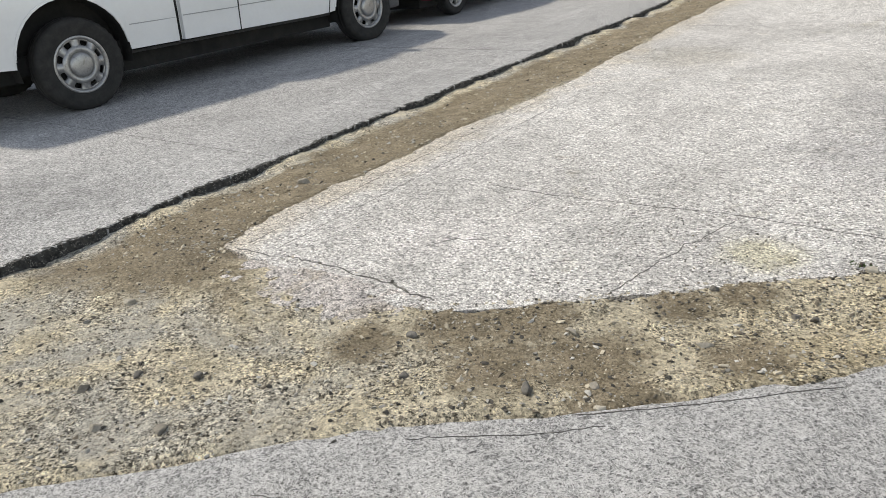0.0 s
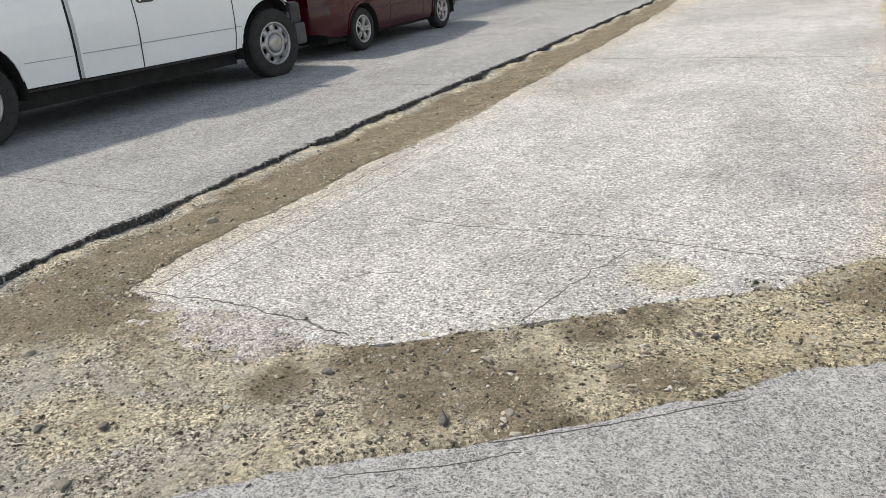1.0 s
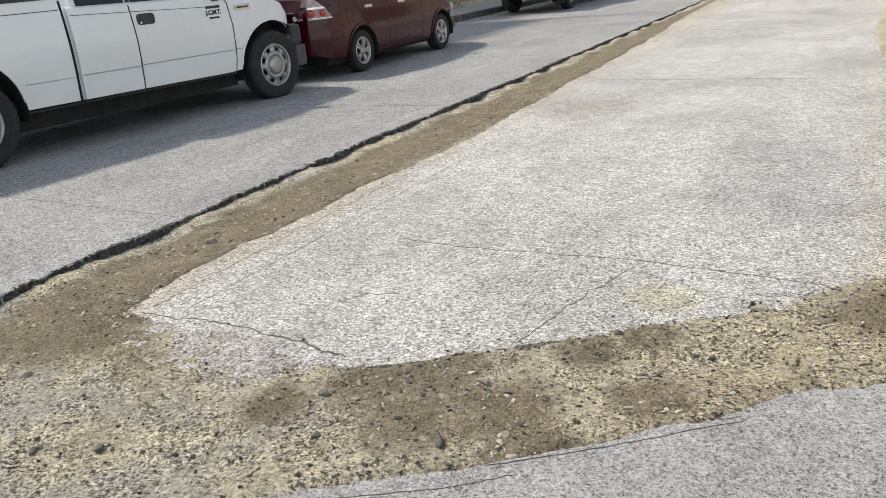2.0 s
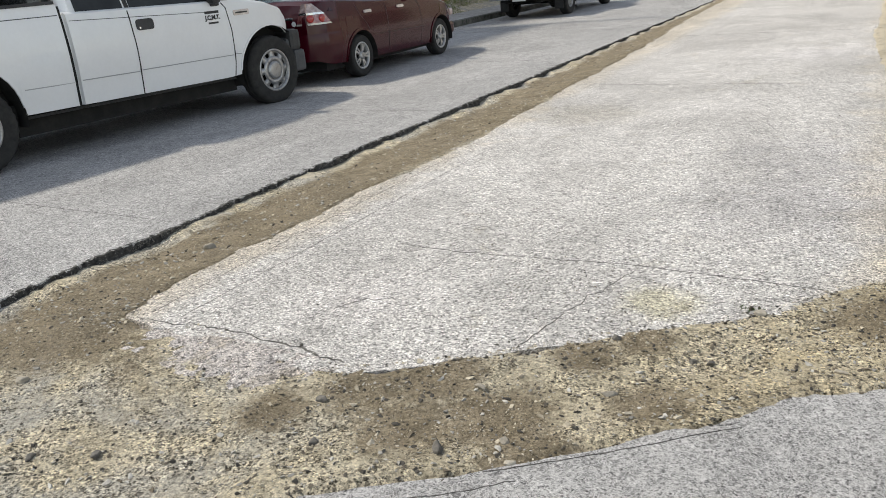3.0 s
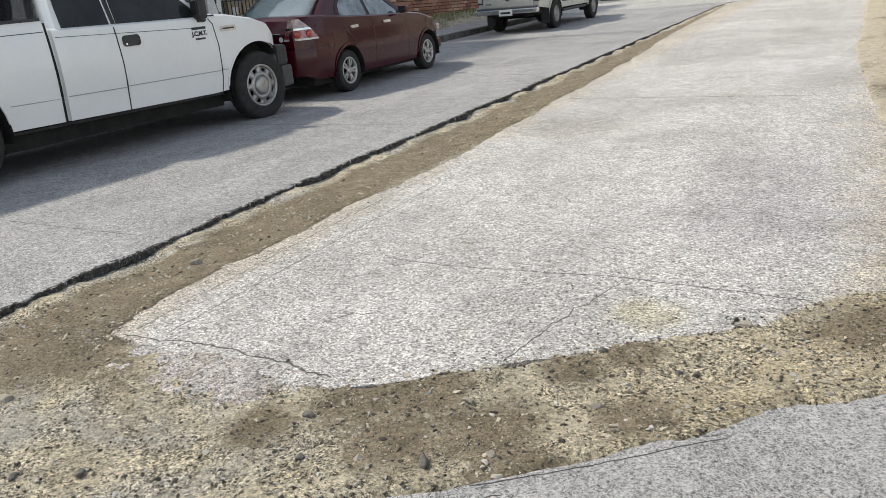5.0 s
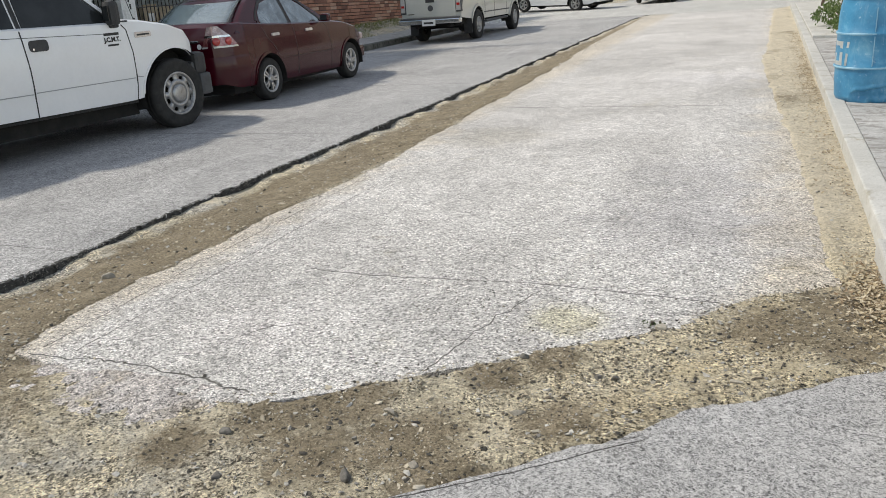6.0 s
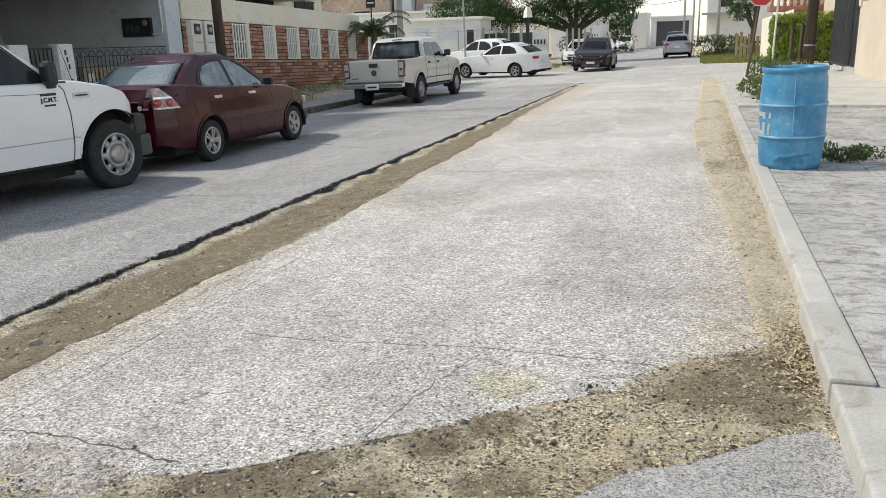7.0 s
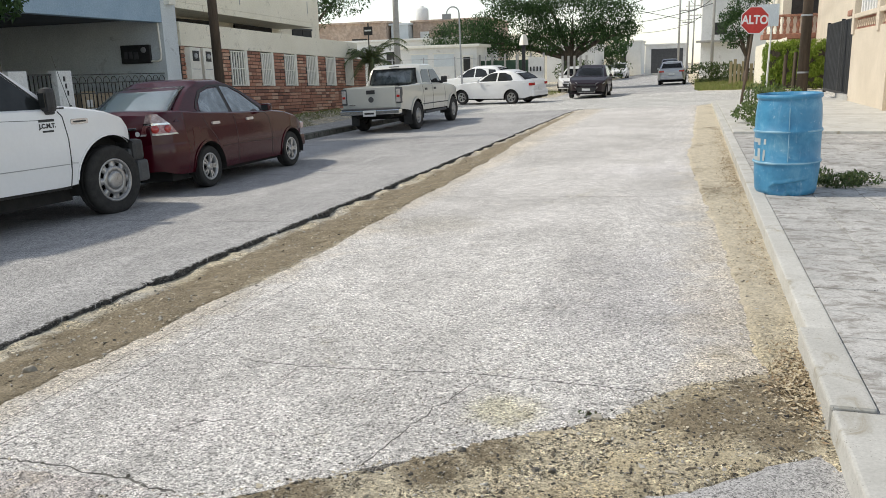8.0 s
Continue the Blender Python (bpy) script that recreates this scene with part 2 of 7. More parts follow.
def sand_material():
    """Dry pale sand with grit, smoother drifts, and brown damp earth with a ragged rim."""
    m, n, links, p = nodes_of("sandy_soil")
    co = n.new("ShaderNodeNewGeometry").outputs["Position"]
    sx = n.new("ShaderNodeSeparateXYZ")
    links.new(co, sx.inputs["Vector"])

    def span(axis, a_, b_):
        mr = n.new("ShaderNodeMapRange")
        mr.inputs["From Min"].default_value, mr.inputs["From Max"].default_value = a_, b_
        links.new(sx.outputs[axis], mr.inputs["Value"])
        return mr.outputs["Result"]

    def both(a_, b_):
        return mixed(n, links, 1.0, a_, b_, "MULTIPLY")

    b = noise_node(n, links, co, 14.0, 7, 0.75)
    c = noise_node(n, links, co, 70.0, 5, 0.85)
    # dry sand
    col = ramp(n, links, noise_node(n, links, co, 3.4, 7, 0.7, 0.8), [(0.3, (0.46, 0.405, 0.3)), (0.44, (0.63, 0.558, 0.415)), (0.56, (0.74, 0.658, 0.5)), (0.72, (0.8, 0.72, 0.57))])
    grey = both(span("X", -0.9, -1.9), ramp(n, links, noise_node(n, links, co, 1.5, 6, 0.65, 1.0), [(0.42, (0, 0, 0)), (0.58, (0.9, 0.9, 0.9))]))
    col = mixed(n, links, grey, col, (0.55, 0.525, 0.47))
    yellow = both(span("X", -0.8, -0.5), ramp(n, links, noise_node(n, links, co, 2.6, 6, 0.7, 0.6), [(0.42, (0, 0, 0)), (0.6, (0.8, 0.8, 0.8))]))
    col = mixed(n, links, yellow, col, (0.66, 0.56, 0.38))
    rough = ramp(n, links, noise_node(n, links, co, 4.5, 6, 0.7), [(0.4, (0.35, 0.35, 0.35)), (0.55, (1, 1, 1))])
    col = mixed(n, links, 0.75, col, ramp(n, links, b, [(0.32, (0.55, 0.53, 0.5)), (0.5, (1, 1, 1)), (0.68, (1.2, 1.2, 1.18))]), "MULTIPLY")
    col = mixed(n, links, rough, col, grains(n, links, co, 170.0, 0.25, 1.5), "MULTIPLY")
    col = mixed(n, links, rough, col, grains(n, links, co, 80.0, 0.35, 1.4), "MULTIPLY")
    # lowest spots of the grain go near-black, crevice shade painted in
    col = mixed(n, links, rough, col, ramp(n, links, c, [(0.425, (0.1, 0.088, 0.07)), (0.48, (1, 1, 1)), (0.6, (1.12, 1.11, 1.08)), (0.68, (1.4, 1.38, 1.32))]), "MULTIPLY")
    # damp earth, smooth and brown, with pale crumbs in it
    wet = ramp(n, links, noise_node(n, links, co, 6.0, 6, 0.7, 0.6), [(0.3, (0.165, 0.135, 0.09)), (0.5, (0.25, 0.205, 0.14)), (0.7, (0.36, 0.3, 0.215))])
    wet = mixed(n, links, 0.7, wet, grains(n, links, co, 120.0, 0.4, 1.4), "MULTIPLY")
    wet = mixed(n, links, 0.8, wet, ramp(n, links, c, [(0.37, (0.4, 0.38, 0.34)), (0.46, (1, 1, 1)), (0.58, (1.1, 1.1, 1.08)), (0.64, (2.0, 1.95, 1.85))]), "MULTIPLY")
    ragged = mixed(n, links, 0.38, noise_node(n, links, co, 4.6, 8, 0.8, 1.2), noise_node(n, links, co, 34.0, 6, 0.85))

    def rim(weight):
        s_ = n.new("ShaderNodeMath")
        s_.operation = "ADD"
        links.new(weight, s_.inputs[0])
        links.new(ragged, s_.inputs[1])
        return ramp(n, links, s_.outputs["Value"], [(0.6, (0, 0, 0)), (0.78, (0.9, 0.9, 0.9))])

    def damp(cx, cy, r):
        """A damp stain round a centre."""
        d_ = n.new("ShaderNodeVectorMath")
        d_.operation = "DISTANCE"
        d_.inputs[1].default_value = (cx, cy, 0)
        links.new(co, d_.inputs[0])
        w_ = n.new("ShaderNodeMath")
        w_.operation = "MULTIPLY_ADD"
        w_.inputs[1].default_value, w_.inputs[2].default_value = -0.34 / r, 0.5
        links.new(d_.outputs["Value"], w_.inputs[0])
        return rim(w_.outputs["Value"])

    stain = None
    for spot in ((-1.30, 2.10, 0.2), (-1.52, 1.98, 0.2), (-0.86, 2.43, 0.14), (-0.68, 2.62, 0.13), (-0.98, 1.95, 0.24), (-0.80, 1.76, 0.2), (-1.25, 1.80, 0.2), (-0.55, 2.17, 0.16), (0.12, 3.05, 0.24), (0.40, 3.28, 0.26), (0.36, 2.92, 0.16), (-3.05, 1.95, 0.42), (-1.75, 1.72, 0.16)):
        d_ = damp(*spot)
        stain = d_ if stain is None else mixed(n, links, 1.0, stain, d_, "LIGHTEN")
    lane = both(both(span("X", -3.78, -3.55), span("X", -2.88, -3.12)), span("Y", 1.4, 2.2))
    lw = n.new("ShaderNodeMath")
    lw.operation = "MULTIPLY_ADD"
    lw.inputs[1].default_value, lw.inputs[2].default_value = 0.55, -0.52
    links.new(lane, lw.inputs[0])
    lw2 = n.new("ShaderNodeMath")
    lw2.operation = "MULTIPLY_ADD"
    lw2.inputs[1].default_value = 1.1
    links.new(noise_node(n, links, co, 0.9, 4, 0.6, 0.6), lw2.inputs[0])
    links.new(lw.outputs["Value"], lw2.inputs[2])
    stain = mixed(n, links, 1.0, stain, both(rim(lw2.outputs["Value"]), span("Y", 1.2, 1.7)), "LIGHTEN")
    # pale wind-blown sand in the gutter
    gut = both(span("X", -0.5, -0.1), span("Y", 3.6, 4.6))
    pale = mixed(n, links, 0.8, (0.64, 0.575, 0.46), ramp(n, links, b, [(0.3, (0.7, 0.69, 0.67)), (0.7, (1.15, 1.15, 1.15))]), "MULTIPLY")
    pale = mixed(n, links, 0.7, pale, grains(n, links, co, 90.0, 0.5, 1.3), "MULTIPLY")
    col = mixed(n, links, both(gut, (0.8, 0.8, 0.8)), col, pale)
    col = mixed(n, links, stain, col, wet)
    links.new(col, p.inputs["Base Color"])
    p.inputs["Roughness"].default_value, p.inputs["Specular IOR Level"].default_value = 0.95, 0.2
    bm = n.new("ShaderNodeBump")
    bm.inputs["Strength"].default_value, bm.inputs["Distance"].default_value = 1.0, 0.022
    links.new(b, bm.inputs["Height"])
    b2 = n.new("ShaderNodeBump")
    b2.inputs["Strength"].default_value, b2.inputs["Distance"].default_value = 1.0, 0.009
    links.new(c, b2.inputs["Height"])
    links.new(bm.outputs["Normal"], b2.inputs["Normal"])
    links.new(b2.outputs["Normal"], p.inputs["Normal"])
    return m


M_SAND = sand_material()
M_TAR = surface("broken_asphalt", (0.012, 0.012, 0.012), (0.11, 0.105, 0.095), 26.0, 150.0, 0.95, 1.0, local=False, speck=(0.36, 0.34, 0.3), speck_scale=120, speck_at=0.3, grain_mix=0.9)
M_CRACK = surface("crack_shadow", (0.05, 0.047, 0.043), (0.19, 0.18, 0.165), 20.0, 90.0, 1.0, 0.2, local=False)
M_STONE = surface("grey_stone", (0.22, 0.2, 0.165), (0.5, 0.45, 0.37), 18.0, 120.0, 0.85, 0.5, vary=0.5, depth=0.004)
M_DARKSTONE = surface("dark_stone", (0.06, 0.056, 0.05), (0.24, 0.22, 0.19), 20.0, 120.0, 0.7, 0.5, vary=0.2, depth=0.004)


# ---- building blocks ----
def part(name, bm, material, parent=None, label="", smooth=False):
    me = bpy.data.meshes.new(name)
    bm.to_mesh(me)
    bm.free()
    for mm in material if isinstance(material, (list, tuple)) else [material]:
        me.materials.append(mm)
    if smooth:
        me.shade_smooth()
    ob = new(name, me)
    if parent is not None:
        ob.parent = parent
    if label:
        ob["label"] = label
    return ob


def thing(name, label, category, at=(0, 0, 0), turn=0.0, group="", kind=""):
    ob = new(name)
    ob.empty_display_size = 0.1
    ob.matrix_world = pose(*at, 0, 0, turn)
    return tagged(ob, label, category, group, kind)


def add_box(bm, x0, x1, y0, y1, z0, z1, bevel=0.0, m=None):
    vs = bmesh.ops.create_cube(bm, size=1.0)["verts"]
    for v in vs:
        v.co = Vector((x0 + (v.co.x + 0.5) * (x1 - x0), y0 + (v.co.y + 0.5) * (y1 - y0), z0 + (v.co.z + 0.5) * (z1 - z0)))
    if bevel:
        es = list({e for v in vs for e in v.link_edges})
        r = bmesh.ops.bevel(bm, geom=es, offset=bevel, segments=2, affect="EDGES", profile=0.6)
        vs = list({v for f in r["faces"] for v in f.verts} | {v for v in vs if v.is_valid})
    if m is not None:
        bmesh.ops.transform(bm, matrix=m, verts=vs)
    return vs


def box(x0, x1, y0, y1, z0, z1, bevel=0.0, m=None):
    bm = bmesh.new()
    add_box(bm, x0, x1, y0, y1, z0, z1, bevel, m)
    return bm


def add_rod(bm, a, b, r0, r1=None, seg=10, caps=True):
    a, b = Vector(a), Vector(b)
    d = b - a
    q = d.to_track_quat("Z", "Y").to_matrix().to_4x4()
    mt = Matrix.Translation((a + b) / 2) @ q
    return bmesh.ops.create_cone(bm, cap_ends=caps, segments=seg, radius1=r0, radius2=r0 if r1 is None else r1, depth=d.length, matrix=mt)["verts"]


def rod(a, b, r0, r1=None, seg=10):
    bm = bmesh.new()
    add_rod(bm, a, b, r0, r1, seg)
    return bm


def lathe(profile, seg=32, axis="Z"):
    """profile: (radius, height) pairs turned round z (or laid along x)."""
    bm = bmesh.new()
    rings = []
    for r, h in profile:
        ring = []
        for k in range(seg):
            a = 2 * math.pi * k / seg
            co = (r * math.cos(a), r * math.sin(a), h) if axis == "Z" else (h, r * math.cos(a), r * math.sin(a))
            ring.append(bm.verts.new(co))
        rings.append(ring)
    for p, q in zip(rings, rings[1:]):
        for k in range(seg):
            bm.faces.new((p[k], p[(k + 1) % seg], q[(k + 1) % seg], q[k]))
    bmesh.ops.recalc_face_normals(bm, faces=bm.faces)
    return bm


def slab(points, top, thick):
    """A slab with the given outline; top(x, y) is the height of its upper face."""
    bm = bmesh.new()
    up = [bm.verts.new((x, y, top(x, y))) for x, y in points]
    lo = [bm.verts.new((x, y, top(x, y) - thick)) for x, y in points]
    f = bm.faces.new(up)
    for k in range(len(up)):
        j = (k + 1) % len(up)
        bm.faces.new((up[k], lo[k], lo[j], up[j]))
    bmesh.ops.recalc_face_normals(bm, faces=bm.faces)
    bmesh.ops.triangulate(bm, faces=[f])
    return bm


def wander(x, k, amp):
    return amp * (noise.noise(Vector((x * 1.3, k * 7.7, 0))) + 0.6 * noise.noise(Vector((x * 4.1, k * 7.7, 3))) + 0.35 * noise.noise(Vector((x * 13.0, k * 7.7, 5))))


def fall(x):
    return S * max(KERB_L, min(KERB_R, x))


def step(a, b, x):
    t = max(0.0, min(1.0, (x - a) / (b - a)))
    return t * t * (3 - 2 * t)


# ---- the street: broken slabs with sandy strips between them ----
LOW = [(-3.2, 2.2), (-2.84, 2.13), (-2.35, 2.12), (-1.95, 2.1), (-1.72, 2.04), (-1.5, 2.16), (-1.22, 2.33), (-1.09, 2.44), (-0.87, 2.57), (-0.52, 2.81), (-0.24, 3.04),
       (-0.06, 3.3), (0.27, 3.56), (0.65, 3.78)]
NEAR = [(-4.0, -1.5), (-2.7, 0.0), (-2.11, 0.61), (-1.74, 0.96), (-1.43, 1.27), (-0.97, 1.57), (-0.63, 1.86), (-0.15, 2.33), (0.05, 2.46), (0.25, 2.63), (0.48, 2.79),
        (0.58, 2.57), (0.66, 2.2)]
TRENCH = [(2.0, -2.93), (2.9, -3.0), (4.2, -2.96), (5.6, -2.9), (7.6, -2.97), (10.5, -3.02), (16.2, -3.3), (25.6, -3.55), (26.2, -3.85)]
GUTTER = [(3.5, 0.4), (3.71, 0.31), (4.41, 0.28), (6.97, 0.2), (12.1, -0.08), (16.0, 0.0), (25.75, 0.1), (27.5, 0.6)]


def along(table, v):
    return float(np.interp(v, [a for a, _ in table], [b for _, b in table]))


def left_edge(y):
    return -3.83 + wander(y, 1, 0.034) + 0.02 * noise.noise(Vector((y * 19, 3, 3))) + (0.1 * step(25.0, 26.5, y))


def sand_depth(x, y):
    """How far inside the sand a place lies, in metres; negative on the slabs."""
    k = wander(x + 0.7 * y, 9, 0.045) + 0.02 * noise.noise(Vector((x * 28, y * 28, 1)))
    band = min(along(LOW, x) - y, y - along(NEAR, x)) * 0.8 + k
    trench = min(x + 3.95, along(TRENCH, y) - x + k + 0.07 * noise.noise(Vector((y * 1.1, 61, 0))) + 0.035 * noise.noise(Vector((y * 3.3, 62, 0)))) if 1.9 < y < 26.4 else -1.0
    gutter = x - along(GUTTER, y) + k if 3.4 < y < 27.5 else -1.0
    return max(band, trench, gutter)


def ground_height(x, y):
    z = fall(x)
    if x > KERB_R + 0.2 or x < KERB_L - 0.15 or y > 27.5 or y < -3:
        far = step(39.5, 46.0, y)
        rise = 0.12 * step(0.8, 2.5, x) * far + 0.10 * step(-8.0, -10.5, x) * far
        verge = (0.1 + 0.3 * step(-10.4, -12.0, x)) * step(-9.25, -9.45, x) * step(28.0, 27.0, y)
        return z - 0.035 + rise + verge + (0.02 * noise.noise(Vector((x * 0.6, y * 0.6, 2))) if far else 0)
    d = sand_depth(x, y)
    m = step(-0.03, 0.05, d)
    bump = 0.010 * noise.noise(Vector((x * 3.0, y * 3.0, 0))) + 0.008 * noise.noise(Vector((x * 9, y * 9, 4))) + 0.007 * noise.noise(Vector((x * 24, y * 24, 8)))
    worn = ((x + 2.25) / 0.5) ** 2 + ((y - 1.98) / 0.2) ** 2
    dip = -0.014 * step(1.4, 0.6, worn) - 0.045 * (0.2 + 0.8 * step(-0.3, 0.3, noise.noise(Vector((y * 1.9, 44, 0))))) * step(-3.35, -3.72, x) * (1 - 0.8 * step(9.0, 24.0, y)) - 0.012 * step(-3.15, -3.45, x) - 0.02 * step(0.06, 0.4, d) * step(0.2, -0.3, x) + 0.008 * step(-0.2, 0.2, x)
    return z - 0.04 + m * (0.047 + bump + dip)


def grid_lines(knots):
    out = [knots[0][0]]
    for (a, s), (b, _) in zip(knots, knots[1:]):
        k = max(1, round((b - a) / s))
        out += [a + (b - a) * (i + 1) / k for i in range(k)]
    return out


def build_ground():
    xs = grid_lines([(-420, 60), (-60, 12), (-24, 3), (-12.5, 0.5), (-9.6, 0.35), (-4.2, 0.03), (-2.6, 0.028), (0.75, 0.25), (1.5, 2.5), (14, 10), (60, 60), (420, 1)])
    ys = grid_lines([(-60, 20), (-3, 0.5), (-0.5, 0.03), (4.4, 0.06), (9, 0.13), (27.6, 1.0), (60, 8), (120, 50), (700, 1)])
    vs = [(x, y, ground_height(x, y)) for y in ys for x in xs]
    w = len(xs)
    fs = [(j * w + i, j * w + i + 1, (j + 1) * w + i + 1, (j + 1) * w + i) for j in range(len(ys) - 1) for i in range(w - 1)]
    me = bpy.data.meshes.new("ground")
    me.from_pydata(vs, [], fs)
    me.materials.append(M_SAND)
    me.shade_smooth()
    return tagged(new("ground", me), "sandy tan soil with grit and damp patches", "ground", kind="structure")


ground = build_ground()
top = lambda x, y: fall(x)


def sampled(table, a, b, step_len, k, amp, swap=False):
    out = []
    count = max(2, int(abs(b - a) / step_len))
    for i in range(count + 1):
        u = a + (b - a) * i / count
        v = along(table, u) + wander(u, k, amp)
        out.append((v, u) if swap else (u, v))
    return out


road_right = part("road", slab(
    sampled([(x, y - 0.06) for x, y in LOW], -2.95, 0.37, 0.03, 2, 0.04) + [(x + 0.06, y) for x, y in sampled(GUTTER, 3.66, 27.0, 0.15, 6, 0.03, True)] + [(-3.5, 27.0)]
    + [(x - 0.08, y) for x, y in sampled(TRENCH, 26.0, 2.2, 0.12, 3, 0.03, True)], top, 0.15), M_SLAB)
tagged(road_right, "pale worn concrete road slab with broken edge", "road", kind="structure")
road_near = part("road", slab(
    [(-4.6, -3.0), (0.62, -3.0)] + [(x, y + 0.04) for x, y in reversed(sampled(NEAR, -3.9, 0.62, 0.03, 4, 0.035))], lambda x, y: fall(x) + 0.004, 0.15), M_NEAR)
tagged(road_near, "grey scuffed old concrete road slab", "road", kind="structure")
lane_pts = [(left_edge(y), y) for y in np.linspace(-3.0, 27.0, 900)]
road_left = part("road", slab([(KERB_L, 27.0), (KERB_L, -12.0), (-3.9, -12.0)] + lane_pts, top, 0.15), M_LANE)
tagged(road_left, "grey concrete traffic lane with a broken edge", "road", kind="structure")

# ---- broken lane edge, joints and cracks ----
def ragged_edge():
    bm = bmesh.new()
    prev = None
    for y in np.concatenate([np.linspace(-3.0, 0.5, 200), np.linspace(0.51, 7.0, 1000), np.linspace(7.02, 26.8, 800)]):
        x = left_edge(y)
        chip = noise.noise(Vector((y * 5.3, 21, 0))) + 0.7 * noise.noise(Vector((y * 14, 23, 0)))
        lump = noise.noise(Vector((y * 33, 2, 0)))
        out = 0.016 + max(-0.006, 0.022 * chip) + 0.010 * lump
        z = fall(x)
        lip = 0.006 - 0.028 * max(0.0, noise.noise(Vector((y * 8, 5, 0))) + 0.5 * noise.noise(Vector((y * 27, 6, 0))))
        grit = [0.009 * noise.noise(Vector((y * 75, k * 5.5, 7))) + 0.008 * noise.noise(Vector((y * 31, k * 3.5, 2))) for k in range(8)]
        row = [bm.verts.new((a + grit[k], y, h + 0.7 * grit[7 - k])) for k, (a, _, h) in enumerate(((x - 0.03, y, z - 0.004), (x - 0.012 + 0.01 * lump, y, z + lip * 0.4), (x + 0.004 + 0.008 * chip, y, z + lip - 0.006),
                                         (x + out * 0.6, y, z - 0.024 + 0.02 * lump), (x + out * 0.8, y, z - 0.038 + 0.012 * chip), (x + out, y, z - 0.055 + 0.012 * chip), (x + out + 0.02, y, z - 0.12)))]
        if prev:
            for k in range(6):
                bm.faces.new((prev[k], row[k], row[k + 1], prev[k + 1]))
        prev = row
    bmesh.ops.recalc_face_normals(bm, faces=bm.faces)
    ob = part("trim", bm, M_TAR)
    tagged(ob, "black broken asphalt edge of the traffic lane", "road edge", kind="structure")


ragged_edge()


def crack(path, width, wobble, seed, material=M_CRACK):
    rnd = random.Random(seed)
    lift = 0.0045 if path[0][0] > -1.6 and max(y for _, y in path) < 2.21 else 0.0   # the old slab stands a little higher
    bm = bmesh.new()
    prev = None
    fine = []
    for (a, b), (c, d) in zip(path, path[1:]):
        k = max(2, int(math.hypot(c - a, d - b) / 0.03))
        fine += [(a + (c - a) * i / k, b + (d - b) * i / k) for i in range(k)]
    fine.append(path[-1])
    for i, (x, y) in enumerate(fine):
        a, b = fine[max(0, i - 1)], fine[min(len(fine) - 1, i + 1)]
        d = Vector((b[0] - a[0], b[1] - a[1])).normalized()
        o = wobble * (noise.noise(Vector((x * 9, y * 9, seed))) + 0.5 * noise.noise(Vector((x * 30, y * 30, seed))) + rnd.uniform(-0.3, 0.3))
        w = 0.36 * width * (0.35 + 0.9 * abs(noise.noise(Vector((x * 5, y * 5, seed + 3))))) * (0.3 if i in (0, len(fine) - 1) else 1)
        px, py = x - d.y * o, y + d.x * o
        row = [bm.verts.new((px - d.y * w * s, py + d.x * w * s, fall(px) + h + lift)) for s, h in ((-1, -0.004), (-0.7, 0.0014), (0.7, 0.0014), (1, -0.004))]
        if prev:
            for k in range(3):
                bm.faces.new((prev[k], row[k], row[k + 1], prev[k + 1]))
        prev = row
    bmesh.ops.recalc_face_normals(bm, faces=bm.faces)
    return tagged(part("crack", bm, material), "thin dark crack strip on concrete", "crack", "cracks in the road", "structure")


CRACKS = [
    ([(-1.12, 2.40), (-1.07, 2.68), (-1.0, 2.95), (-0.91, 3.28)], 0.010, 0.018), ([(-2.2, 3.33), (-1.79, 3.3), (-0.93, 3.35)], 0.010, 0.01), ([(-0.93, 3.35), (-0.1, 3.28)], 0.014, 0.006),
    ([(-1.86, 3.3), (-1.84, 3.1), (-1.88, 2.95)], 0.006, 0.02), ([(-2.05, 2.5), (-1.95, 2.62), (-1.82, 2.68)], 0.012, 0.03),
    ([(-1.5, 0.95), (-1.0, 1.02), (-0.5, 1.25), (-0.1, 1.42)], 0.007, 0.02), ([(-1.28, 1.34), (-1.0, 1.5), (-0.8, 1.64)], 0.008, 0.012), ([(-0.91, 1.65), (-0.62, 1.86), (-0.27, 2.14)], 0.008, 0.006),
    ([(-9.1, 3.45), (-6.5, 3.42), (-3.9, 3.32)], 0.01, 0.006), ([(-9.1, 7.15), (-6.2, 7.1), (-3.95, 7.05)], 0.012, 0.005), ([(-9.1, 11.0), (-4.0, 10.9)], 0.005, 0.005),
    ([(-9.1, 16.0), (-4.0, 15.9)], 0.006, 0.006), ([(-2.9, 8.6), (-0.2, 8.55)], 0.01, 0.006), ([(-3.0, 13.5), (-0.2, 13.5)], 0.014, 0.006), ([(-3.2, 19.0), (0.0, 19.0)], 0.008, 0.006),
]
for i, (path, w, wob) in enumerate(CRACKS):
    crack(path, w, wob, i + 1)
crack([(-2.87, 2.2), (-2.89, 3.3), (-2.86, 5.2)], 0.005, 0.006, 78)
crack([(-2.69, 2.2), (-2.67, 3.36), (-2.66, 5.4)], 0.006, 0.006, 79)
# slab-edge step: its gap and shadow drawn as one dark strip
crack([(-2.9, 2.13), (-2.6, 2.15), (-2.3, 2.16), (-2.0, 2.13), (-1.7, 2.08)], 0.024, 0.02, 77)

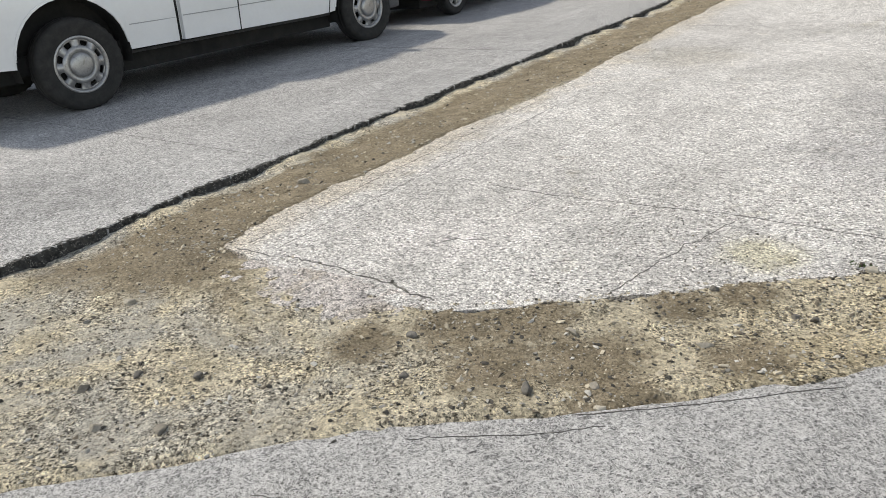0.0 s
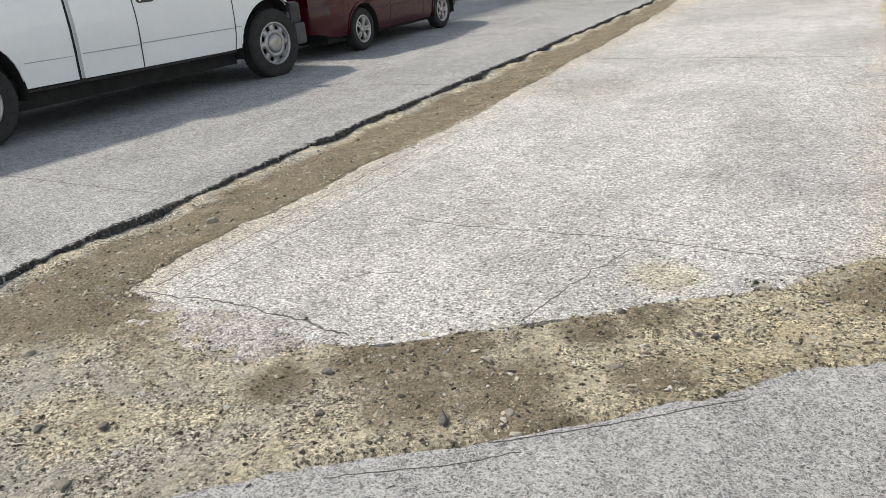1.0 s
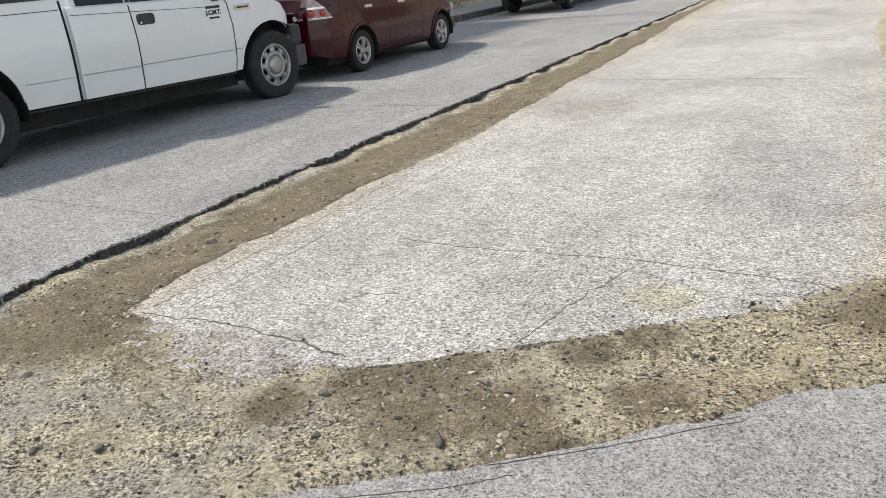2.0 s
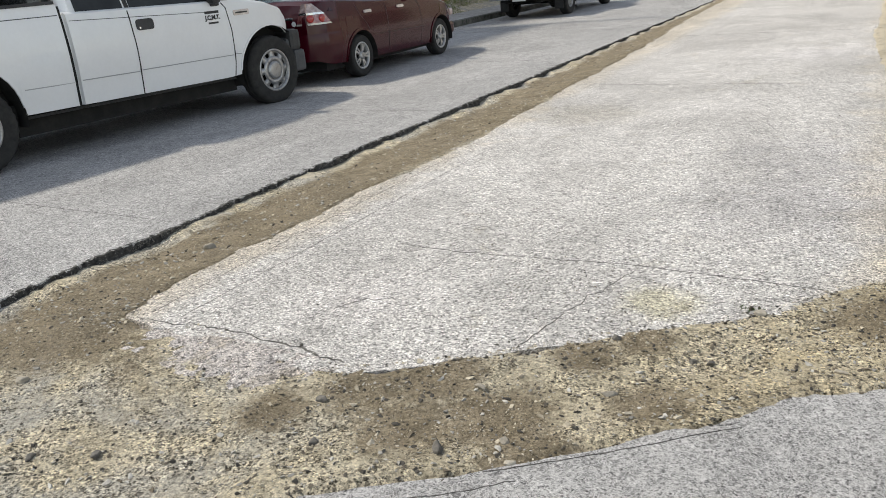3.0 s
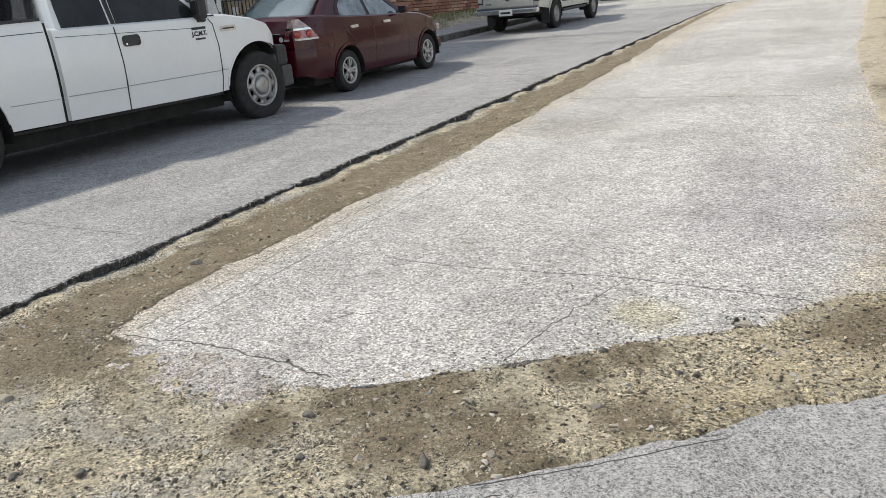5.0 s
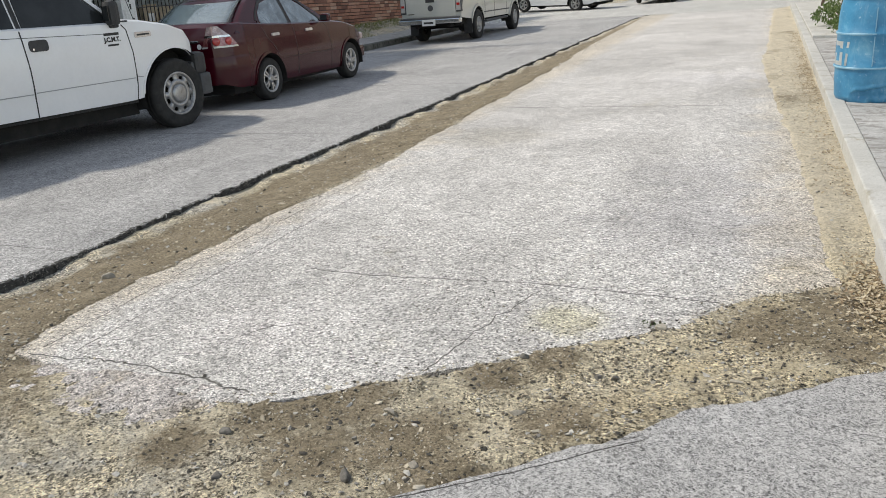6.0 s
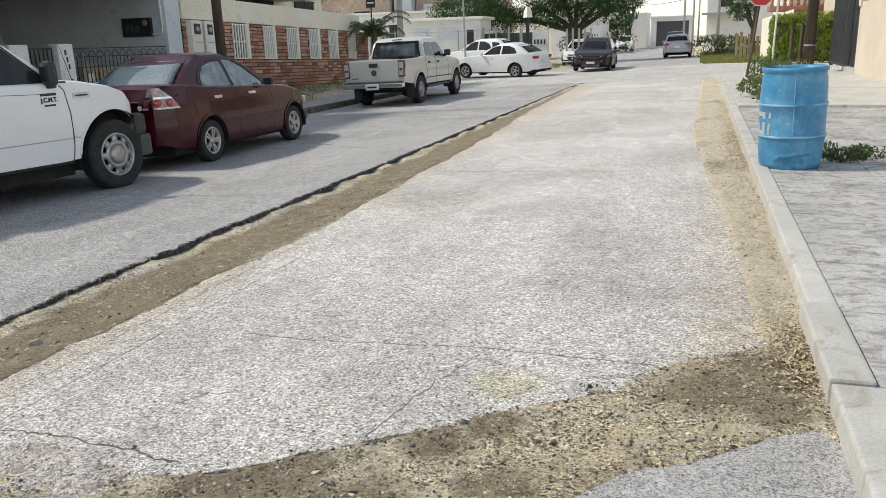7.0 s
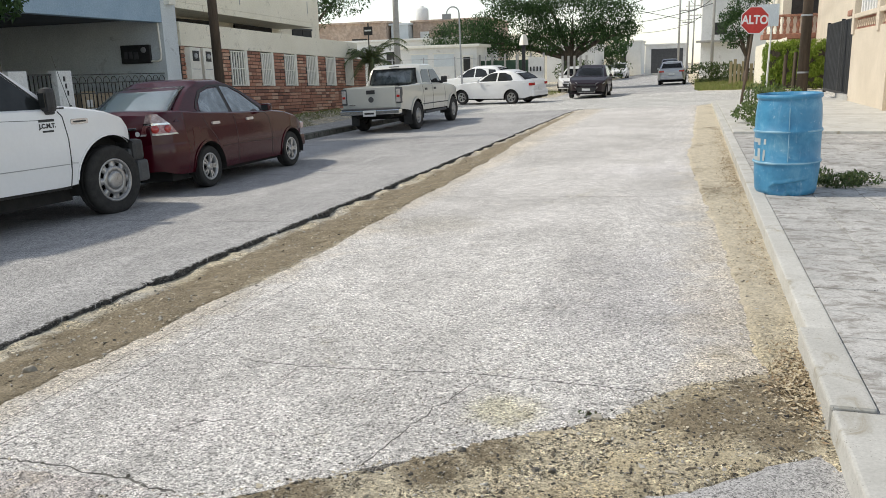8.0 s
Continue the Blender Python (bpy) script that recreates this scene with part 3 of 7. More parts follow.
# eroded lower corner of the pale slab, sunk raggedly into the sand
def worn_corner():
    xs, ys = np.arange(-3.05, -1.39, 0.018), np.arange(1.6, 2.21, 0.018)
    bm = bmesh.new()
    rows = []
    for y in ys:
        row = []
        for x in xs:
            far = ((x + 2.2) / 0.52) ** 2 + ((y - 2.06) / 0.24) ** 2
            rough = 0.011 * noise.noise(Vector((x * 5, y * 5, 31))) + 0.012 * noise.noise(Vector((x * 15, y * 15, 33))) + 0.009 * noise.noise(Vector((x * 40, y * 40, 35)))
            row.append(bm.verts.new((x, y, fall(x) + 0.008 - 0.017 * min(far, 2.2) + rough - 0.03 * step(1.5, 2.0, far) - 0.05 * step(2.08, 2.16, y))))
        rows.append(row)
    for p, q in zip(rows, rows[1:]):
        for k in range(len(p) - 1):
            bm.faces.new((p[k], p[k + 1], q[k + 1], q[k]))
    tagged(part("road", bm, M_PATCH), "pinkish eroded concrete corner worn to the gravel", "road", kind="structure")


worn_corner()


# ---- loose stones, gravel and leaves ----
def pebble_shape(rnd, flat):
    """An angular chip: the hull of a few random points, flattened."""
    bm = bmesh.new()
    for _ in range(9):
        d = Vector((rnd.gauss(0, 1), rnd.gauss(0, 1), rnd.gauss(0, 1))).normalized()
        bm.verts.new((d.x * rnd.uniform(0.8, 1.25), d.y * rnd.uniform(0.45, 0.85), d.z * flat))
    made = bmesh.ops.convex_hull(bm, input=bm.verts[:])
    bmesh.ops.delete(bm, geom=[v for v in made["geom_interior"] if isinstance(v, bmesh.types.BMVert)], context="VERTS")
    bm.verts.index_update()
    vs, fs = [v.co.copy() for v in bm.verts], [[v.index for v in f.verts] for f in bm.faces]
    bm.free()
    return vs, fs


def gravel(name, label, count, place, sizes, materials, seed, picks=(0, 0, 0, 1, 1, 2), flat=0.5):
    rnd = random.Random(seed)
    shapes = [pebble_shape(rnd, flat * rnd.uniform(0.7, 1.2)) for _ in range(18)]
    vs, fs, mi = [], [], []
    made = 0
    while made < count:
        x, y = place(rnd)
        if sand_depth(x, y) < -0.02 and rnd.random() > 0.06:
            continue
        made += 1
        r = sizes[0] * (sizes[1] / sizes[0]) ** (rnd.random() ** 1.7)
        sv, sf = rnd.choice(shapes)
        m = pose(x, y, max(ground_height(x, y), fall(x) - 0.05 if sand_depth(x, y) > 0 else fall(x)) + r * 0.12, rnd.uniform(-24, 24), rnd.uniform(-24, 24), rnd.uniform(0, 360))
        b = len(vs)
        vs += [m @ (v * r) for v in sv]
        fs += [[b + i for i in f] for f in sf]
        mi += [rnd.choice(picks)] * len(sf)
    me = bpy.data.meshes.new(name)
    me.from_pydata(vs, [], fs)
    for m in materials:
        me.materials.append(m)
    me.polygons.foreach_set("material_index", mi)
    tagged(new(name, me), label, "gravel", kind="stuff")


def island_stone(name, tones, rough=0.9):
    m, n, links, p = nodes_of(name)
    g = n.new("ShaderNodeNewGeometry")
    col = ramp(n, links, g.outputs["Random Per Island"], [(i / (len(tones) - 1), t) for i, t in enumerate(tones)])
    col = mixed(n, links, 0.6, col, ramp(n, links, noise_node(n, links, g.outputs["Position"], 90.0), [(0.3, (0.6, 0.6, 0.6)), (0.7, (1.3, 1.3, 1.3))]), "MULTIPLY")
    links.new(col, p.inputs["Base Color"])
    p.inputs["Roughness"].default_value = rough
    return m


M_GRIT = [island_stone("tan_grit", [(0.36, 0.31, 0.23), (0.6, 0.53, 0.41), (0.48, 0.43, 0.34)]), island_stone("grey_grit", [(0.2, 0.19, 0.17), (0.4, 0.38, 0.34), (0.55, 0.53, 0.49)]),
          island_stone("dark_grit", [(0.035, 0.033, 0.03), (0.09, 0.08, 0.065), (0.17, 0.14, 0.1)])]


def in_band(rnd):
    x = rnd.uniform(-3.6, 0.6)
    return x, rnd.uniform(along(NEAR, x) - 0.05, along(LOW, x) + 0.05)


def in_trench(rnd):
    y = 2.0 + 16.0 * rnd.random() ** 1.6
    return rnd.uniform(-3.75, along(TRENCH, y) + 0.05), y


def in_gutter(rnd):
    y = 3.4 + 14 * rnd.random() ** 1.5
    return rnd.uniform(along(GUTTER, y) - 0.05, 0.6), y


gravel("gravel", "loose tan and grey gravel scattered over sandy soil", 15000, in_band, (0.002, 0.007), M_GRIT, 3)
gravel("gravel", "coarser pebbles half sunk in the sandy strip", 700, in_band, (0.006, 0.02), M_GRIT, 4, (0, 0, 1), 0.4)
# chips kept very dark to stand for small shadows beneath stones too
gravel("gravel", "flat dark chips on sand, also standing for pebble shadows", 3000, in_band, (0.0055, 0.016), M_GRIT, 14, (2, 2, 2, 2, 1), 0.35)
def on_brink(rnd):
    x = rnd.uniform(-2.0, 0.3)
    return x, along(LOW, x) - abs(rnd.gauss(0.01, 0.035))


gravel("gravel", "crumbled chips along the broken slab edge", 650, on_brink, (0.003, 0.013), M_GRIT, 9)
gravel("gravel", "fine grit along the sandy strip between lanes", 3200, in_trench, (0.005, 0.02), M_GRIT, 5, (0, 0, 1, 1, 2), 0.35)
gravel("gravel", "fine grit in the gutter beside the kerb", 1200, in_gutter, (0.004, 0.014), M_GRIT, 6)


def loose_grit():
    rnd = random.Random(8)
    shapes = [pebble_shape(rnd, 0.5) for _ in range(8)]
    vs, fs = [], []
    for _ in range(500):
        x, y = (rnd.uniform(-2.7, 0.1), 2.4 + 6 * rnd.random() ** 2)
        if rnd.random() < 0.5:
            x, y = rnd.gauss(-1.1, 0.35), rnd.gauss(3.1, 0.3)
        if y < along(LOW, x) or not -2.8 < x < 0.2:
            continue
        r = rnd.uniform(0.003, 0.008)
        sv, sf = rnd.choice(shapes)
        m = pose(x, y, fall(x) + r * 0.4, 0, 0, rnd.uniform(0, 360))
        b = len(vs)
        vs += [m @ (v * r) for v in sv]
        fs += [[b + i for i in f] for f in sf]
    me = bpy.data.meshes.new("grit")
    me.from_pydata(vs, [], fs)
    me.materials.append(M_GRIT[2])
    tagged(new("grit", me), "dark grit strewn over the pale slab", "grit", kind="stuff")


loose_grit()


def stone(x, y, r, material, seed, label, flat=0.6):
    rnd = random.Random(seed)
    bm = bmesh.new()
    k = (rnd.uniform(1.0, 1.4), rnd.uniform(0.65, 0.95), flat * 1.15)
    for _ in range(13):
        d = Vector((rnd.gauss(0, 1), rnd.gauss(0, 1), rnd.gauss(0, 1))).normalized() * r * rnd.uniform(0.85, 1.1)
        bm.verts.new((d.x * k[0], d.y * k[1], d.z * k[2]))
    made = bmesh.ops.convex_hull(bm, input=bm.verts[:])
    bmesh.ops.delete(bm, geom=[v for v in made["geom_interior"] if isinstance(v, bmesh.types.BMVert)], context="VERTS")
    bmesh.ops.bevel(bm, geom=bm.edges[:], offset=r * 0.06, segments=1, affect="EDGES")
    ob = part("stone", bm, material)
    base = ground_height(x, y) if sand_depth(x, y) > 0 else fall(x)
    ob.matrix_world = pose(x, y, base + r * flat * 0.2, rnd.uniform(-10, 10), rnd.uniform(-10, 10), rnd.uniform(0, 360))
    tagged(ob, label, "stone", "stones in the sand")


for i, (x, y, r, mt) in enumerate([(-1.08, 1.71, 0.033, 1), (-0.49, 2.53, 0.026, 1), (-0.43, 2.52, 0.024, 1), (-0.79, 2.59, 0.024, 1), (-1.49, 1.61, 0.022, 1), (-2.14, 1.29, 0.026, 1),
                                   (-1.98, 1.02, 0.03, 0), (-2.2, 0.92, 0.034, 0), (-1.12, 2.08, 0.028, 0), (-0.85, 1.72, 0.022, 0), (-2.9, 1.55, 0.035, 0), (-0.92, 1.83, 0.022, 0), (-3.28, 3.0, 0.05, 0),
                                   (-1.62, 1.83, 0.022, 1), (-0.7, 2.2, 0.025, 0), (-0.32, 2.95, 0.03, 0), (-0.02, 2.55, 0.02, 0), (-2.45, 1.05, 0.03, 0), (-2.35, 1.2, 0.022, 1), (-0.6, 1.45, 0.008, 1)]):
    stone(x, y, r, (M_STONE, M_DARKSTONE)[mt], i + 40, ("pale grey stone half buried in sandy soil", "dark angular stone lying on sandy soil")[mt], 0.55)


def leaf_mesh(name, spots, size, tones, label, category="leaves", flat=False, seed=1, kind="stuff", curl=0.25):
    """Many small bent leaves at the given places, as one mesh."""
    rnd = random.Random(seed)
    vs, fs = [], []
    for p in spots:
        s = size * rnd.uniform(0.6, 1.3)
        m = Matrix.Translation(p) @ Euler((rnd.uniform(-0.5, 0.5) if flat else rnd.uniform(0, 6.3), rnd.uniform(-0.5, 0.5) if flat else rnd.uniform(0, 6.3), rnd.uniform(0, 6.3))).to_matrix().to_4x4()
        b = len(vs)
        vs += [m @ Vector(c) * 1.0 for c in ((-s, 0, curl * s * 0.4), (0, -s * 0.38, 0), (0, s * 0.38, 0), (s, 0, curl * s), (0, 0, -curl * s * 0.3))]
        fs += [(b, b + 1, b + 4), (b, b + 4, b + 2), (b + 1, b + 3, b + 4), (b + 4, b + 3, b + 2)]
    me = bpy.data.meshes.new(name)
    me.from_pydata(vs, [], fs)
    me.materials.append(tones)
    return me


def leaf_material(name, tones, rough=0.6, through=0.25):
    m, n, links, p = nodes_of(name)
    g = n.new("ShaderNodeNewGeometry")
    col = ramp(n, links, g.outputs["Random Per Island"], [(i / (len(tones) - 1), t) for i, t in enumerate(tones)])
    links.new(col, p.inputs["Base Color"])
    p.inputs["Roughness"].default_value, p.inputs["Specular IOR Level"].default_value = rough, 0.35
    if through:
        tr = n.new("ShaderNodeBsdfTranslucent")
        links.new(col, tr.inputs["Color"])
        mx = n.new("ShaderNodeMixShader")
        mx.inputs["Fac"].default_value = through
        links.new(p.outputs["BSDF"], mx.inputs[1])
        links.new(tr.outputs["BSDF"], mx.inputs[2])
        links.new(mx.outputs["Shader"], n["Material Output"].inputs["Surface"])
    return m


M_DRYLEAF = leaf_material("dry_leaves", [(0.16, 0.11, 0.065), (0.48, 0.39, 0.25), (0.64, 0.56, 0.42), (0.28, 0.19, 0.11)], 0.8, 0.1)
rnd = random.Random(12)
spots = []
for _ in range(1500):
    y = rnd.gauss(3.4, 0.2)
    x = 0.55 - abs(rnd.gauss(0, 0.085))
    spots.append(Vector((x, y, ground_height(x, y) + rnd.uniform(0.004, 0.03))))
for _ in range(2400):
    y = rnd.uniform(5, 17) if rnd.random() < 0.6 else rnd.gauss(10.5, 1.3)
    x = 0.54 - abs(rnd.gauss(0, 0.1))
    spots.append(Vector((x, y, max(ground_height(x, y), fall(x)) + rnd.uniform(0.004, 0.02))))
tagged(new("fallen_leaves", leaf_mesh("fallen_leaves", spots, 0.013, M_DRYLEAF, "", flat=True, seed=5)), "dry brown leaves drifted against the kerb", "leaves", kind="stuff")
twig = rod((0.12, 3.40, 0.012), (0.19, 3.43, 0.018), 0.006, 0.004, 7)
tagged(part("twig", twig, M_CRACK), "short dark twig lying on sandy soil", "twig")


# ---- kerbs and pavements ----
def kerb_run(x0, x1, spans, top_of, label, group, material=M_KERB):
    for y0, y1 in spans:
        z = top_of(y0)
        ob = part("kerb", box(x0, x1, y0 + 0.004, y1 - 0.004, -0.3 if x0 < -5 else -0.12, z, 0.013), material)
        tagged(ob, label, "kerb", group, "structure")


kerb_run(0.537, 0.79, [(-3.0, -0.4), (-0.4, 1.35), (1.35, 2.975)], lambda y: 0.128, "low pale concrete kerb, worn along its edge", "kerb stones of the near pavement")
tagged(part("kerb", box(0.53, 0.692, 2.98, 3.9, -0.12, 0.142, 0.013), M_KERB), "raised pale kerb block with chipped edge", "kerb", "kerb stones of the near pavement", "structure")
kerb_run(0.565, 0.695, [(3.91, 6.3), (6.3, 9.4), (9.4, 12.4), (12.4, 15.4), (15.4, 18.4), (18.4, 21.4), (21.4, 24.4), (24.4, 26.6)], lambda y: 0.135, "pale concrete kerb stained by sand", "kerb stones of the near pavement")
kerb_run(KERB_L - 0.18, KERB_L, [(-12 + 3 * k, -9 + 3 * k) for k in range(12)] + [(24.0, 26.4)], lambda y: -0.11, "mossy dark concrete kerb, parked cars' shade in its colour", "kerb stones of the far pavement", M_MOSSY_SHADED)

base_r = part("pavement", box(0.68, 14.0, 2.98, 14.7, -0.12, 0.118), M_STAMP)
near_r = part("pavement", box(0.79, 14.0, -3.0, 2.98, -0.12, 0.116), M_STAMP)
tagged(near_r, "grey scuffed concrete pavement beside a low kerb", "pavement", kind="structure")
tagged(base_r, "grey stamped concrete pavement with scored tiles", "pavement", kind="structure")
tagged(part("pavement", box(0.697, 4.2, 14.7, 26.6, -0.12, 0.17, 0.012), M_KERB), "pale plain concrete pavement one low step up", "pavement", kind="structure")
tagged(part("pavement", box(4.2, 9.0, 25.0, 27.2, -0.12, 0.3, 0.012), M_KERB), "raised concrete apron before a gate", "pavement", kind="structure")
tagged(part("pavement", box(-10.5, KERB_L - 0.18, -12.0, 26.4, -0.3, -0.115), M_STAMP), "grey cobbled pavement beside a grassy strip", "pavement", kind="structure")

# crossing street and the road beyond it
tagged(part("road", slab([(-70, 27.0), (KERB_L, 27.0), (KERB_R, 27.0), (60, 27.2), (60, 38.6), (KERB_R, 39.2), (KERB_L, 39.4), (-70, 39.2)], lambda x, y: fall(x) + 0.003, 0.12), M_CROSS),
       "pale concrete crossing street", "road", kind="structure")
tagged(part("road", slab([(-6.6, 39.1), (0.2, 39.1), (-0.4, 60), (-0.9, 130), (-7.6, 130), (-7.2, 60)], lambda x, y: fall(x) + 0.0, 0.12), M_LANE), "grey road running on past the crossing", "road", kind="structure")

# ---- vehicles ----
def paint(name, color, metallic=0.0, rough=0.3, coat=0.6, spec=0.4):
    return surface(name, tuple(c * 0.93 for c in color), color, 1.3, 25.0, rough, 0.0, metallic, coat, grain_mix=0.06, spec=spec)


M_WHITE = paint("white_paint", (0.82, 0.83, 0.84))
M_WINE = paint("wine_red_paint", (0.048, 0.0018, 0.007), 0.0, 0.22, 0.3, 0.25)
M_CHAMP = paint("champagne_paint", (0.6, 0.6, 0.555), 0.2, 0.35)
M_DARKPAINT = paint("plum_black_paint", (0.014, 0.006, 0.009), 0.0, 0.4, 0.5, 0.1)
M_SILVER = paint("silver_paint", (0.45, 0.46, 0.48), 0.6, 0.35)
M_NAVY = paint("navy_paint", (0.05, 0.06, 0.08), 0.3, 0.3)
M_TYRE = surface("tyre_rubber", (0.014, 0.014, 0.014), (0.035, 0.034, 0.032), 9.0, 60.0, 0.85, 0.3)
M_RIM = surface("brushed_alloy", (0.42, 0.42, 0.42), (0.56, 0.56, 0.56), 6.0, 60.0, 0.38, 0.05, 0.75, dirt=(0.2, 0.19, 0.17), dirt_at=0.64)
M_STEEL = surface("painted_steel_rim", (0.3, 0.3, 0.3), (0.46, 0.46, 0.46), 6.0, 60.0, 0.35, 0.05, 0.7, dirt=(0.22, 0.21, 0.2), dirt_at=0.62)
M_BLACKPL = surface("black_plastic", (0.02, 0.02, 0.021), (0.045, 0.045, 0.046), 5.0, 80.0, 0.6, 0.1)
M_GREYPL = surface("dark_grey_plastic", (0.05, 0.052, 0.056), (0.085, 0.088, 0.094), 4.0, 80.0, 0.6, 0.1)
M_WELL = surface("dark_underbody", (0.01, 0.01, 0.01), (0.025, 0.024, 0.022), 5.0, 40.0, 0.95, 0.2)
M_CHROME = surface("chrome", (0.62, 0.62, 0.62), (0.75, 0.75, 0.75), 5.0, 60.0, 0.16, 0.02, 1.0)
M_LENS_RED = surface("red_lamp_lens", (0.32, 0.015, 0.015), (0.5, 0.03, 0.025), 9.0, 90.0, 0.15, 0.05, 0.0, 1.0)
M_LENS_CLEAR = surface("clear_lamp_lens", (0.2, 0.13, 0.13), (0.5, 0.4, 0.39), 18.0, 60.0, 0.12, 0.05, 0.35, 1.0)
M_LENS_PALE = surface("frosted_lamp_lens", (0.5, 0.47, 0.45), (0.7, 0.67, 0.65), 18.0, 60.0, 0.15, 0.05, 0.2, 1.0)
M_LENS_ROSE = surface("rose_lamp_lens", (0.14, 0.02, 0.022), (0.42, 0.2, 0.2), 16.0, 60.0, 0.12, 0.05, 0.3, 1.0)
M_PLATE = plain("white_plate", (0.75, 0.76, 0.75), 0.4)
M_INK = plain("black_ink", (0.03, 0.03, 0.03), 0.6)


def car_glass():
    m, n, links, p = nodes_of("tinted_window_glass")
    co = n.new("ShaderNodeTexCoord").outputs["Object"]
    links.new(ramp(n, links, noise_node(n, links, co, 2.2, 4), [(0.3, (0.012, 0.014, 0.015)), (0.7, (0.03, 0.034, 0.036))]), p.inputs["Base Color"])
    p.inputs["Roughness"].default_value, p.inputs["Specular IOR Level"].default_value = 0.03, 0.4
    return m


M_GLASS = car_glass()
# light mottling in the base colour stands for reflections on the panes
M_MOTTLEGLASS = surface("mottled_reflection_glass", (0.06, 0.075, 0.08), (0.3, 0.34, 0.36), 4.5, 20.0, 0.05, 0.0, 0.6, 1.0, grain_mix=0.0)
# pale base colour paints in the sky mirrored by the rear window
M_SKYGLASS = surface("sky_pale_glass", (0.5, 0.56, 0.56), (0.62, 0.68, 0.68), 2.0, 20.0, 0.06, 0.0, 0.75, 1.0, grain_mix=0.0)


def lerp_table(table, v):
    return float(np.interp(v, [a for a, _ in table], [b for _, b in table]))


class Car:
    """A vehicle along +y, its rear axle at y = 0, its right side at +x, the ground at z = 0."""

    def __init__(self, name, label, category, at, turn, body, arches, sill, top_line, plan, profile, cab=None, deck=(), group=""):
        self.ob = thing(name, label, category, (0, 0, 0), 0, group)
        self.ob.matrix_world = pose(*at, 0, -1.55, turn)
        self.paint, self.arches, self.sill, self.top_line, self.plan, self.profile, self.cab, self.deck = body, arches, sill, top_line, plan, profile, cab, deck

    def low(self, y):
        z = lerp_table(self.sill, y)
        for c, r, h in self.arches:
            if abs(y - c) < r:
                z = max(z, h + math.sqrt(r * r - (y - c) ** 2))
        return z

    def side(self, y, z):
        return lerp_table(self.plan, y) * lerp_table(self.profile, z)

    def cab_x(self, y, z):
        b = self.cab
        t = max(0.0, min(1.1, (z - b["z0"]) / (b["z1"] - b["z0"])))
        return b["w0"] + (b["w1"] - b["w0"]) * t - 0.02 * t * (t - 1) * -1

    def build_body(self):
        ends = [self.plan[0][0], self.plan[-1][0]]
        ys = set(np.linspace(ends[0], ends[1], 40)) | {a for a, _ in self.plan} | {a for a, _ in self.top_line}
        for c, r, h in self.arches:
            ys |= {c + r * math.cos(math.pi * k / 16) for k in range(17)} | {c - r - 0.004, c + r + 0.004}
        ys = sorted(y for y in ys if ends[0] <= y <= ends[1])
        bm = bmesh.new()
        loops = []
        for y in ys:
            z0, z1 = self.low(y), lerp_table(self.top_line, y)
            col = []
            for k in range(9):
                z = z0 + (z1 - z0) * k / 8
                col.append((self.side(y, z), z))
            drop = lerp_table(self.deck, y) if self.deck else 0.0
            xs = self.side(y, z1)
            for u, dz in ((0.975, 0.018), (0.92, 0.028 - drop), (0.6, 0.04 - drop), (0.0, 0.05 - drop)):
                col.append((xs * u, z1 + dz))
            right = [bm.verts.new((x, y, z)) for x, z in col]
            left = [bm.verts.new((-x, y, z)) for x, z in reversed(col[:-1])]
            loops.append(right + left)
        for p, q in zip(loops, loops[1:]):
            for k in range(len(p) - 1):
                bm.faces.new((p[k], q[k], q[k + 1], p[k + 1]))
        for loop in (loops[0], loops[-1]):
            bm.faces.new(loop)
        bmesh.ops.recalc_face_normals(bm, faces=bm.faces)
        ob = part("body", bm, self.paint, self.ob, smooth=True)
        ob.data.set_sharp_from_angle(angle=radians(32))
        self.body = ob
        # dark floor pan and wheel wells
        bm = bmesh.new()
        w = max(b for _, b in self.plan)
        add_box(bm, -w * 0.8, w * 0.8, ends[0] + 0.25, ends[1] - 0.25, lerp_table(self.sill, 1.5) - 0.06, lerp_table(self.sill, 1.5) + 0.10)
        for c, r, h in self.arches:
            add_box(bm, -w * 0.72, w * 0.72, c - r - 0.02, c + r + 0.02, h - 0.02, h + r + 0.03)
            for s in (1, -1):
                vs = bmesh.ops.create_cone(bm, cap_ends=False, segments=28, radius1=r, radius2=r, depth=0.3, matrix=Matrix.Translation((s * w * 0.83, c, h)) @ pose(0, 0, 0, 0, 90, 0))["verts"]
                bmesh.ops.delete(bm, geom=[v for v in vs if v.co.z < h - 0.12], context="VERTS")
        part("underbody", bm, M_WELL, self.ob, "dark underbody and wheel wells")
        return ob

    def build_cab(self):
        b = self.cab
        bm = bmesh.new()
        rings = []
        for k in range(8):
            t = k / 7
            z = b["z0"] + (b["z1"] - b["z0"]) * t
            f, r = lerp_table(b["front"], t), lerp_table(b["rear"], t)
            x = self.cab_x(0, z)
            ring = []
            for u in np.linspace(-1, 1, 9):
                ring.append((x * u, f + b["bulge"] * (1 - u * u) - 0.05 * abs(u) ** 8))
            side = [(x, f + (r - f) * s) for s in (0.12, 0.3, 0.5, 0.7, 0.88)]
            ring += side
            for u in np.linspace(1, -1, 9):
                ring.append((x * u, r - b.get("rbulge", 0.06) * (1 - u * u) + 0.05 * abs(u) ** 8))
            ring += [(-a, y) for a, y in reversed(side)]
            rings.append([bm.verts.new((a, y, z)) for a, y in ring])
        n = len(rings[0])
        cy = (lerp_table(b["front"], 1) + lerp_table(b["rear"], 1)) / 2
